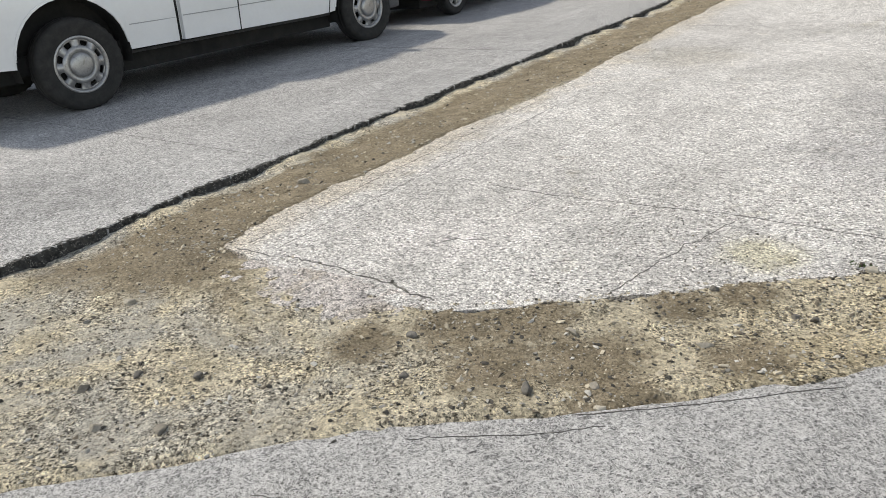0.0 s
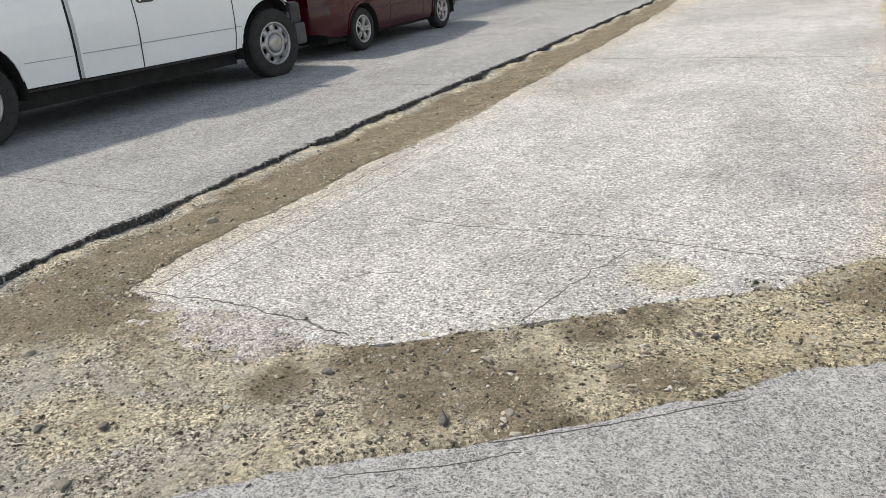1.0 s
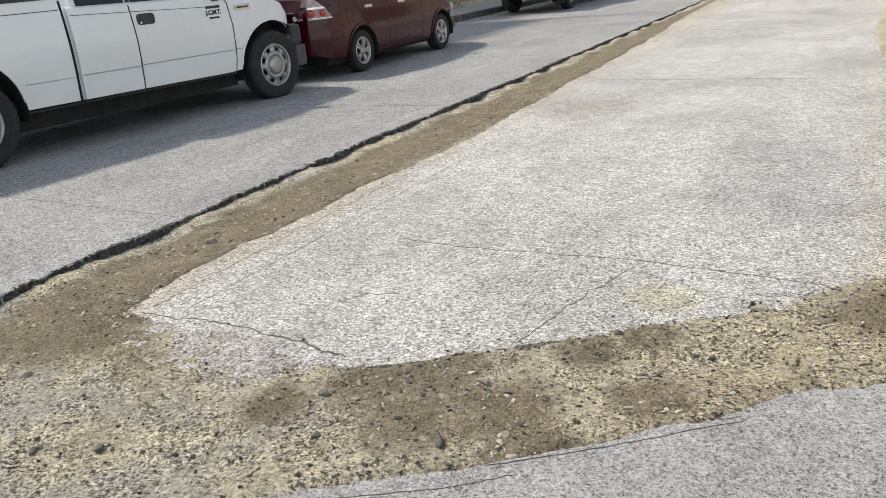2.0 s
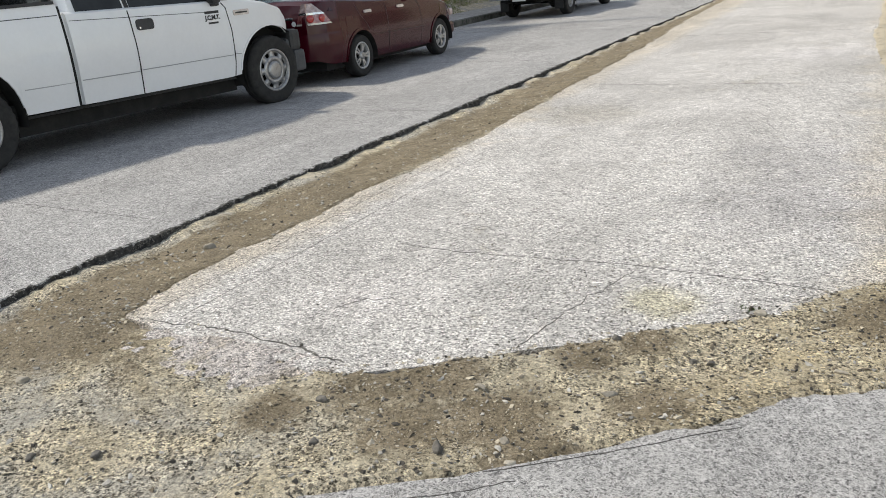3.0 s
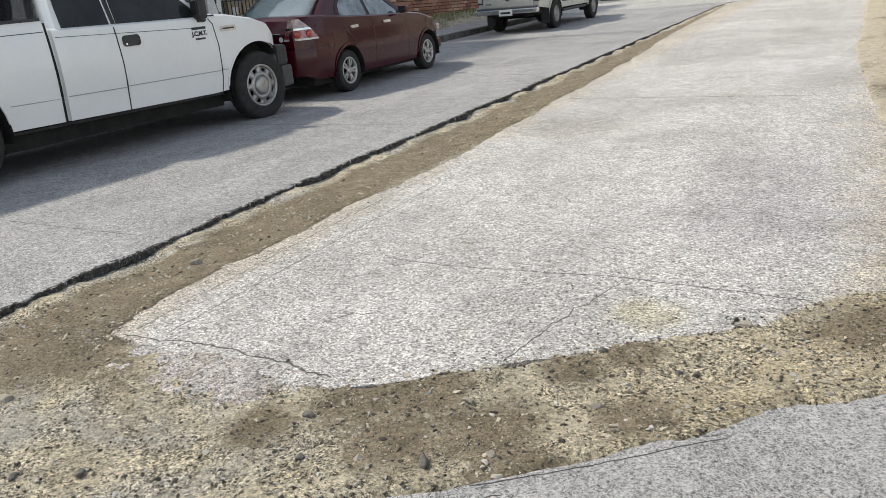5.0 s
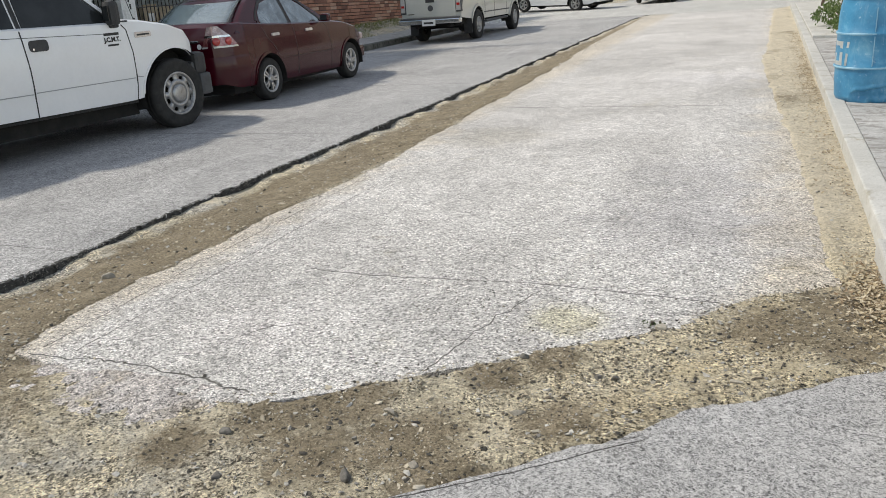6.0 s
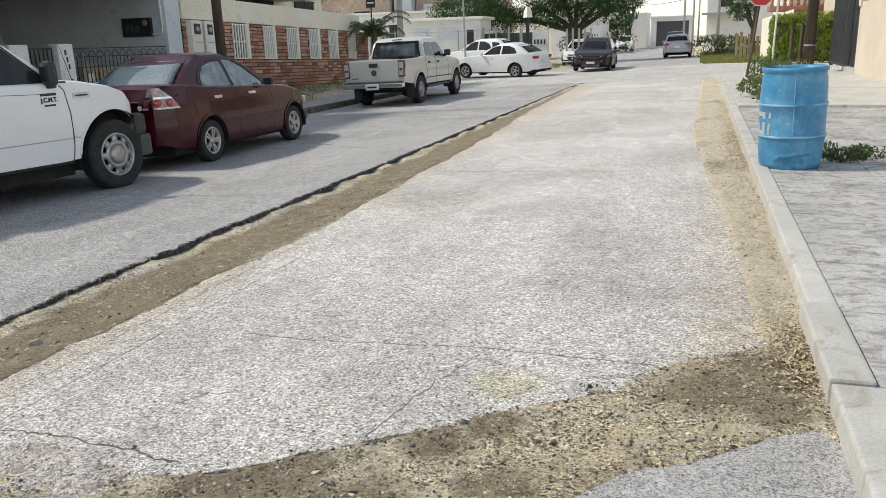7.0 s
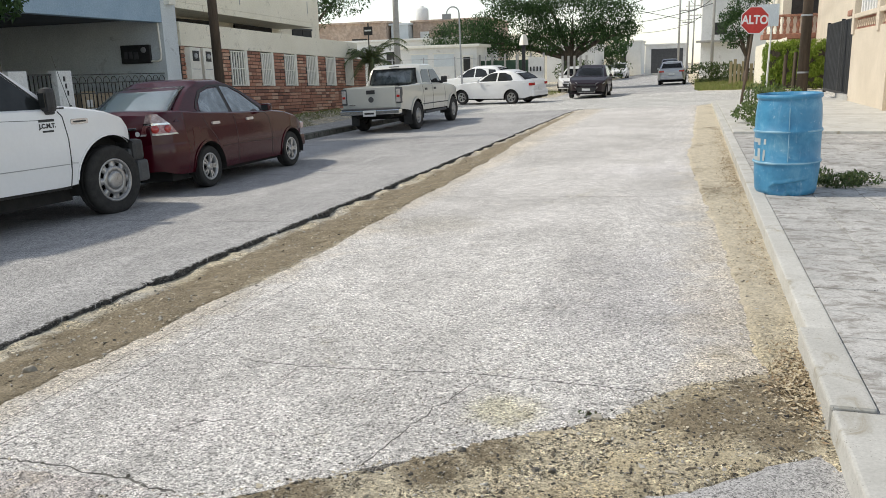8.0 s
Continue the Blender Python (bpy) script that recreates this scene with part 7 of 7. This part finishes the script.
utility_pole("dark weathered wooden utility pole beside a brick wall", -10.95, 16.75, -0.2, 0.125, 8.5, M_POLEWOOD, -0.1)
utility_pole("grey concrete utility pole with brackets at the corner", -12.5, 33.0, -0.25, 0.15, 8.0, M_CONCPOLE)
tree("tree", "small tree overhanging the pavement beside a carport", (-10.3, 9.6, -0.15), 1.9, 0.07,
     [((-10.9, 10.0, 2.85), (0.75, 0.7, 0.45)), ((-10.6, 9.2, 3.3), (0.8, 0.8, 0.5)), ((-11.1, 10.7, 2.75), (0.45, 0.4, 0.35))], 1100, 0.10, M_FICUS, 23)

# ---- near side of the street beyond the drum ----
def right_wall():
    t = thing("garden_wall", "peach rendered garden wall with openwork band", "wall")
    part("wall", box(4.2, 4.42, 12.0, 25.1, -0.1, 2.12, 0.01), M_CREAM_B, t)
    part("plinth_post", box(4.12, 4.2, 20.2, 20.45, 0.1, 1.2, 0.01), M_CREAM_B, t)
    band = part("openwork_band", box(4.26, 4.36, 12.0, 24.8, 2.12, 2.42), M_BRICK, t, "terracotta openwork band")
    k = 0
    while 12.0 + 0.24 * k < 24.6:
        y = 12.0 + 0.24 * k
        part("tile", lathe([(0.1, 0), (0.1, 0.05), (0.07, 0.05), (0.07, 0)], 10, "X"), M_CREAM_B, band).location = (4.225, y + 0.12, 2.27)
        k += 1
    part("band_cap", box(4.16, 4.46, 12.0, 25.1, 2.42, 2.54, 0.015), M_CREAM_B, t)
    for y in (24.8, 21.6, 18.4, 15.2):
        part("pillar", box(4.15, 4.47, y, y + 0.3, 2.0, 4.2, 0.015), M_CREAM_B, t)
    for y in (21.95, 22.3, 22.65, 23.0, 23.35, 23.7, 24.05, 24.4):
        part("baluster", box(4.26, 4.36, y, y + 0.1, 2.54, 3.1, 0.02), M_WHITEWALL, t)
    part("hand_rail", box(4.2, 4.42, 12.0, 24.8, 3.1, 3.2, 0.015), M_WHITEWALL, t)


right_wall()


def steel_gate():
    t = thing("gate", "tall black corrugated sheet-metal gate beside a wall", "gate")
    part("frame", box(4.36, 4.42, 25.2, 30.9, 0.26, 0.34), M_IRON, t)
    bm = bmesh.new()
    prev = None
    for i in range(140):
        y = 25.3 + 5.5 * i / 139
        x = 4.38 + 0.018 * math.sin(i * 0.9)
        row = [bm.verts.new((x, y, 0.3)), bm.verts.new((x, y, 2.5))]
        if prev:
            bm.faces.new((prev[0], row[0], row[1], prev[1]))
        prev = row
    bmesh.ops.solidify(bm, geom=bm.faces[:], thickness=0.01)
    part("sheet", bm, M_GREYPL, t)
    for y in (25.2, 28.0, 30.8):
        part("post", box(4.36, 4.46, y, y + 0.1, 0.2, 2.55), M_IRON, t)


steel_gate()


def plain_house(name, label, x0, x1, y0, y1, z0, z1, material, openings=(), eave=None):
    t = thing(name, label, "house")
    part("wall", box(x0, x1, y0, y1, z0, z1), material, t)
    part("roof", box(x0 - 0.15, x1 + 0.15, y0 - 0.15, y1 + 0.15, z1, z1 + 0.15, 0.02), eave or material, t)
    for (a, b, c, d, mt) in openings:
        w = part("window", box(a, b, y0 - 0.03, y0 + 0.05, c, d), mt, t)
        part("window_frame", box(a - 0.05, b + 0.05, y0 - 0.06, y0 - 0.031, d, d + 0.07), material, w)
        part("window_sill", box(a - 0.06, b + 0.06, y0 - 0.09, y0 - 0.031, c - 0.07, c), material, w)
    return t


h = plain_house("house", "peach two-storey house behind a garden wall", 5.6, 16.0, 31.2, 43.0, -0.1, 6.8, M_CREAM_B, ((6.4, 7.6, 1.0, 2.2, M_DARKROOM),))
part("tile_eave", box(5.0, 9.0, 30.4, 31.2, 2.75, 2.95, 0.03), M_BRICK, h, "terracotta tiled eave")
b = plain_house("house", "cream house with a brown baluster balcony", 4.2, 9.5, 45.0, 54.0, -0.1, 6.5, M_CREAM, ((4.6, 6.2, 3.5, 5.0, M_DARKROOM),))
part("balcony", box(3.2, 6.4, 43.4, 45.0, 2.35, 2.6, 0.02), M_BRICK, b, "brown balcony slab")
for k in range(11):
    o = part("baluster", lathe([(0.06, 0), (0.09, 0.05), (0.05, 0.15), (0.1, 0.4), (0.05, 0.65), (0.09, 0.75), (0.06, 0.8)], 10), M_BRICK, b)
    o.location = (3.3 + 0.3 * k, 43.5, 2.6)
part("balcony_rail", box(3.2, 6.4, 43.4, 43.6, 3.4, 3.52, 0.02), M_BRICK, b)
t = thing("garden_wall", "white stepped garden wall beside a hedge", "wall")
bm = slab([(2.95, 44.2), (3.1, 44.2), (4.2, 42.4), (4.2, 42.2)], lambda x, y: 1.9 + 0.3 * (x - 2.55), 2.5)
part("wall", bm, M_CREAM, t)
w = plain_house("house", "white two-storey house with a small dark window", 0.4, 9.0, 65.0, 78.0, -0.1, 6.2, M_WHITEWALL, ((1.3, 2.2, 3.3, 4.2, M_DARKROOM),))
part("awning", box(0.0, 3.0, 64.2, 65.0, 2.75, 2.9, 0.02), M_CONCPOLE, w)
M_PALEWOOD = surface("grey_yellow_planks", (0.26, 0.22, 0.13), (0.42, 0.36, 0.22), 5.0, 50.0, 0.95, 0.4, stretch=(1, 1, 0.12))
g = thing("fence", "weathered plank fence on a grassy verge", "fence")
for k in range(9):
    part("plank", box(1.9 + 0.22 * k, 2.06 + 0.22 * k, 48.6, 48.64, 0.0, 1.3 + 0.15 * math.sin(k * 2.1), 0.005), M_PALEWOOD, g)
part("rail", box(1.85, 3.9, 48.64, 48.7, 0.8, 0.9), M_POLEWOOD, g)

utility_pole("thick dark wooden utility pole with steel bands", 3.2, 26.9, 0.28, 0.165, 8.0, M_POLEWOOD, 0.05)
for z in (0.65, 2.35):
    tagged(part("pole_band", lathe([(0.163, 0), (0.17, 0.005), (0.17, 0.05), (0.163, 0.055)], 20), M_GALV, bpy.data.objects["utility_pole.002"]), "galvanised steel band").location = (0.0, 0, z)
for x, y, hh in ((2.72, 27.4, 1.35), (2.98, 27.2, 1.42)):
    tagged(part("bollard", rod((x, y, 0.0), (x + 0.02, y, hh + 0.15), 0.06, 0.055, 12), M_POLEWOOD), "short weathered wooden post by the corner", "post", "posts at the corner")

# stop sign
M_SIGNRED = surface("sign_red", (0.42, 0.025, 0.02), (0.55, 0.04, 0.03), 5.0, 60.0, 0.45, 0.02, grain_mix=0.2)
s = thing("stop_sign", "red octagonal stop sign on a leaning wooden post", "sign", (1.29, 23.95, 0.16))
part("post", rod((0, 0, -0.1), (0.24, 0.52, 2.0), 0.042, 0.036, 10), M_POLEWOOD, s)
R = 0.40


def octagon(r, y0, y1):
    bm = bmesh.new()
    ring = [(r * math.cos(radians(22.5 + 45 * k)), r * math.sin(radians(22.5 + 45 * k))) for k in range(8)]
    a = [bm.verts.new((x, y0, z)) for x, z in ring]
    c = [bm.verts.new((x, y1, z)) for x, z in ring]
    bm.faces.new(a)
    bm.faces.new(list(reversed(c)))
    for k in range(8):
        bm.faces.new((a[k], a[(k + 1) % 8], c[(k + 1) % 8], c[k]))
    bmesh.ops.recalc_face_normals(bm, faces=bm.faces)
    return bm


plate = part("plate", octagon(R, 0, 0.01), M_PLATE, s, "white-edged octagonal plate")
plate.matrix_local = pose(0.275, 0.44, 2.31, -4, 2, 6)
part("face", octagon(R * 0.945, -0.004, -0.0005), M_SIGNRED, plate)
text_mesh("ALTO", 0.33, M_PLATE, plate, Matrix.Translation((0, -0.006, 0)) @ pose(0, 0, 0, 90, 0, 0) @ Matrix.Diagonal((0.82, 1.0, 1, 1)), 0.002, "lettering", 0.01)

b = thing("sign_board", "faded white notice board on a thin pole", "sign", (2.45, 30.5, 0.0))
part("pole", rod((0, 0, -0.1), (0.12, 0, 4.6), 0.035, 0.03, 10), M_WHITEMETAL, b)
part("board", box(-0.42, 0.28, -0.06, -0.04, 2.5, 3.25, 0.005), M_PALEGREY, b)


# ---- the far corner: vacant lot, trailer, walls and distance ----
t = thing("site_cabin", "white site cabin with flat roof behind a wire fence", "cabin")
part("body", box(-16.6, -12.0, 44.6, 47.0, -0.1, 2.55, 0.02), M_WHITEWALL, t)
part("roof", box(-16.8, -11.8, 44.4, 47.2, 2.55, 2.72, 0.03), M_WHITEMETAL, t)
for x0, x1 in ((-16.0, -15.0), (-14.6, -13.4)):
    w = part("window", box(x0, x1, 44.56, 44.62, 1.5, 2.2), M_PALEGREY, t)
    part("window_frame", box(x0 - 0.06, x1 + 0.06, 44.54, 44.57, 2.2, 2.28), M_WHITEMETAL, w)
d = part("door", box(-12.95, -12.25, 44.56, 44.62, 0.2, 2.1), M_WHITEMETAL, t)
part("door_pane", box(-12.8, -12.4, 44.53, 44.56, 1.2, 2.0), M_DARKROOM, d)

f = thing("fence", "green wire fence on concrete posts round a vacant lot", "fence")
M_GREENSHEET = surface("green_fence_sheet", (0.03, 0.07, 0.045), (0.06, 0.11, 0.07), 3.0, 40.0, 0.8, 0.2)
for k in range(6):
    part("post", box(-12.0 + 0.75 * k, -11.9 + 0.75 * k, 45.0, 45.1, -0.3, 2.1), M_CONCPOLE, f)
part("sheet", box(-12.0, -8.9, 45.12, 45.15, 0.0, 1.75), M_GREENSHEET, f)
for z in (0.5, 1.9):
    part("wire", rod((-16.8, 41.0, z), (-8.6, 44.6, z), 0.012, None, 5), M_GALV, f)
for k in range(5):
    part("stake", rod((-16.0 + 1.6 * k, 41.4 + 0.7 * k, -0.2), (-16.0 + 1.6 * k, 41.4 + 0.7 * k, 2.0), 0.035, None, 8), M_GALV, f)

g = thing("gateway", "black gatepost with a white lamp housing and pierced white wall", "gate")
part("post", box(-8.95, -8.78, 42.6, 42.78, -0.25, 2.5, 0.01), M_IRON, g)
part("lamp_housing", lathe([(0.26, 0), (0.2, 0.35), (0.1, 0.55), (0, 0.56)], 4), M_WHITEMETAL, g).location = (-8.86, 42.7, 2.5)
wl = part("wall", box(-8.75, -7.9, 43.4, 43.6, -0.25, 1.85), M_WHITEWALL, g)
for k in range(4):
    part("slot", box(-8.66 + 0.18 * k, -8.58 + 0.18 * k, 43.38, 43.41, 1.1, 1.35), M_IRON, wl)
for k in range(5):
    part("picket", box(-7.5 + 0.35 * k, -7.38 + 0.35 * k, 47.0, 47.05, -0.2, 1.9), M_CONCPOLE, g)
tagged(part("tyre", lathe([(0.17, -0.1), (0.29, -0.11), (0.33, -0.06), (0.33, 0.06), (0.29, 0.11), (0.17, 0.1), (0.17, -0.1)], 28), M_TYRE, smooth=True), "old black tyre lying on the ground", "tyre").location = (-7.7, 41.6, -0.09)
tagged(part("tyre", lathe([(0.17, -0.1), (0.29, -0.11), (0.33, -0.06), (0.33, 0.06), (0.29, 0.11), (0.17, 0.1), (0.17, -0.1)], 28), M_TYRE, smooth=True), "old black tyre lying on the ground", "tyre").location = (-8.35, 41.9, -0.09)
for k, (x, y, a) in enumerate(((-10.6, 40.6, 20), (-10.2, 40.9, 35), (-11.0, 41.1, 10))):
    o = part("plank", box(-1.0, 1.0, -0.1, 0.1, 0, 0.06, 0.005), M_KERB)
    o.matrix_world = pose(x, y, -0.16 + 0.07 * k, 0, 0, -a)
    tagged(o, "pale plank lying on rubble in a vacant lot", "plank", "planks on the rubble")

lp = thing("street_lamp", "slim white street lamp with a hooked arm", "lamp", (-10.3, 35.6, -0.25))
part("pole", rod((0, 0, -0.1), (-0.15, 0.2, 4.1), 0.05, 0.035, 10), M_GALV, lp)
bm = bmesh.new()
arc = [(-0.15 - 0.3 + 0.3 * math.cos(a), 4.1 + 0.3 * math.sin(a)) for a in np.linspace(0, math.pi, 8)]
for (a, c), (d, e) in zip(arc, arc[1:]):
    add_rod(bm, (a, 0.2, c), (d, 0.2, e), 0.03, None, 8, False)
part("arm", bm, M_GALV, lp)
part("lamp_head", box(-0.95, -0.55, 0.1, 0.3, 3.85, 4.1, 0.03), M_GALV, lp)

sg = thing("street_sign", "black and white one-way arrow sign on a dark pole", "sign", (-13.2, 31.5, -0.25))
part("pole", rod((0, 0, -0.1), (0, 0, 3.6), 0.03, None, 8), M_IRON, sg)
p_ = part("plate", box(-0.2, 0.2, -0.04, -0.02, 3.1, 3.45, 0.004), M_IRON, sg)
part("arrow", box(-0.15, 0.15, -0.045, -0.039, 3.26, 3.32), M_PLATE, p_)

M_BRICKFAR = surface("orange_block_wall", (0.46, 0.34, 0.26), (0.6, 0.48, 0.39), 0.9, 5.0, 0.95, 0.4, dirt=(0.36, 0.28, 0.23), dirt_at=0.56, grain_mix=0.9)
plain_house("building", "orange brick house with flat roof in the distance", -30.0, -22.6, 57.5, 64.0, -0.3, 4.9, M_BRICKFAR, ((-28.5, -27.0, 2.6, 3.8, M_DARKROOM), (-25.5, -24.2, 2.6, 3.8, M_DARKROOM)))
plain_house("building", "grey rendered house block in the distance", -22.4, -21.0, 58.0, 63.0, -0.3, 4.7, M_PALEGREY)
plain_house("building", "brick and white house with rooftop tank", -20.9, -15.0, 58.8, 66.0, -0.3, 4.9, M_BRICKFAR, ((-20.3, -19.6, 3.2, 4.2, M_WHITEWALL), (-18.6, -17.8, 3.2, 4.2, M_DARKROOM)))
plain_house("building", "white house wall behind the vacant lot", -24.0, -13.6, 52.0, 56.5, -0.3, 3.3, M_WHITEWALL, ((-20.5, -19.5, 1.6, 2.6, M_DARKROOM),))
tk = tagged(part("water_tank", lathe([(0.5, 0), (0.52, 0.1), (0.52, 0.8), (0.4, 0.95), (0.15, 1.02), (0.15, 1.08), (0, 1.08)], 24), M_WHITEWALL, smooth=True), "white rooftop water tank", "tank")
tk.location = (-20.4, 59.6, 5.05)
plain_house("building", "low grey workshop with a dark roller door far off", -5.8, -1.0, 100.5, 110.0, -0.3, 3.4, M_WHITEWALL, ((-5.1, -1.4, 0.05, 2.95, M_GREYPL),))
plain_house("building", "white flat-roofed houses far down the road", -16.0, -7.0, 112.0, 120.0, -0.3, 4.2, M_WHITEWALL, ((-14.0, -12.5, 1.0, 2.4, M_DARKROOM), (-10.5, -9.0, 1.0, 2.4, M_DARKROOM)))
plain_house("building", "tall white house far along the street", 1.0, 8.0, 84.0, 96.0, -0.2, 7.2, M_WHITEWALL, ((1.6, 2.6, 3.8, 5.0, M_DARKROOM),))
plain_house("building", "cream house far along the street", -24.0, -9.5, 96.0, 108.0, -0.3, 5.0, M_CREAM, ((-13.0, -11.5, 1.2, 2.6, M_DARKROOM),))
plain_house("building", "white shed beside the far road", -13.5, -9.0, 76.0, 84.0, -0.3, 3.1, M_WHITEWALL, ((-12.0, -10.6, 0.6, 2.2, M_DARKROOM),))
tree("tree", "distant dark tree beyond the houses", (-9.0, 92.0, -0.2), 1.6, 0.2, [((-9, 92, 3.4), (2.4, 2, 1.4)), ((-11, 92, 2.8), (1.8, 1.6, 1.1))], 1500, 0.24, M_FICUS, 31)

for x, y, h_, a in ((-1.55, 80.0, 10.5, 1.1), (-0.75, 81.5, 7.2, 0.7), (1.1, 58.0, 9.5, 1.0), (-0.3, 104.0, 9.0, 1.0)):
    utility_pole("grey concrete utility pole with crossarms", x, y, -0.2, 0.115, h_, M_CONCPOLE, 0.0, ((h_ - 0.9, a), (h_ - 2.0, a * 0.8)))


def wire(a, b, sag, r=0.024):
    cu = bpy.data.curves.new("cable", "CURVE")
    cu.dimensions, cu.bevel_depth, cu.bevel_resolution = "3D", r, 1
    sp = cu.splines.new("POLY")
    sp.points.add(16)
    for i in range(17):
        t_ = i / 16
        p = Vector(a).lerp(Vector(b), t_) - Vector((0, 0, sag * 4 * t_ * (1 - t_)))
        sp.points[i].co = (*p, 1)
    cu.materials.append(M_IRON)
    tagged(new("cable", cu), "thin black overhead cable", "cable", "overhead cables")


for a, b, sg_ in (((-12.5, 33, 6.4), (3.2, 26.9, 7.4), 1.3), ((-12.5, 33, 6.9), (1.1, 58, 8.4), 1.2), ((3.2, 26.9, 7.6), (1.1, 58, 8.6), 0.9), ((1.1, 58, 8.6), (-1.55, 80, 9.6), 0.6),
                  ((1.1, 58, 7.6), (-1.55, 80, 8.4), 0.6), ((-1.55, 80, 9.6), (-0.3, 104, 8.1), 0.6), ((-1.55, 80, 8.4), (-14, 60, 6.0), 0.8), ((1.1, 58, 7.6), (-9.0, 51, 3.8), 0.5),
                  ((-1.55, 80, 9.2), (-20, 90, 7.6), 0.8), ((-10.95, 16.75, 5.8), (-12.6, 20.5, 3.9), 0.1), ((-14.0, 62.0, 8.2), (-1.55, 79.9, 5.35), 0.25), ((-1.55, 80.0, 5.2), (3.0, 65.0, 5.7), 0.35), ((-1.55, 80.0, 4.75), (0.5, 65.0, 4.9), 0.25), ((-7.2, 100.0, 4.9), (-1.55, 80.0, 4.55), 0.15), ((-7.5, 88.0, 6.4), (-1.55, 80.0, 6.6), 0.2),
                  ((1.1, 58, 5.6), (-1.55, 80, 6.0), 0.4), ((1.1, 58, 5.2), (-5.5, 80.0, 5.2), 0.2), ((1.1, 58, 8.0), (4.5, 45.5, 6.0), 0.4), ((-1.55, 80, 7.6), (3.0, 66, 6.0), 0.3)):
    wire(a, b, sg_)

# scored tiles of the stamped pavement
tile_mesh = {}
rnd = random.Random(77)
for j in range(34):
    for i in range(8):
        w_, l_ = 0.42, 0.42
        x, y = 0.702 + i * (w_ + 0.008), 2.985 + j * (l_ + 0.008)
        if x + w_ > 4.19 or y + l_ > 14.69:
            continue
        key = (i + j) % 3
        if key not in tile_mesh:
            bm = box(0, w_, 0, l_, -0.02, 0.0, 0.004)
            tmp = part("tile", bm, M_STAMP)
            tile_mesh[key] = tmp.data
            ob = tmp
        else:
            ob = new("tile", tile_mesh[key])
        ob.parent = base_r
        ob.location = (x, y, 0.1235 + rnd.uniform(-0.0012, 0.0012))
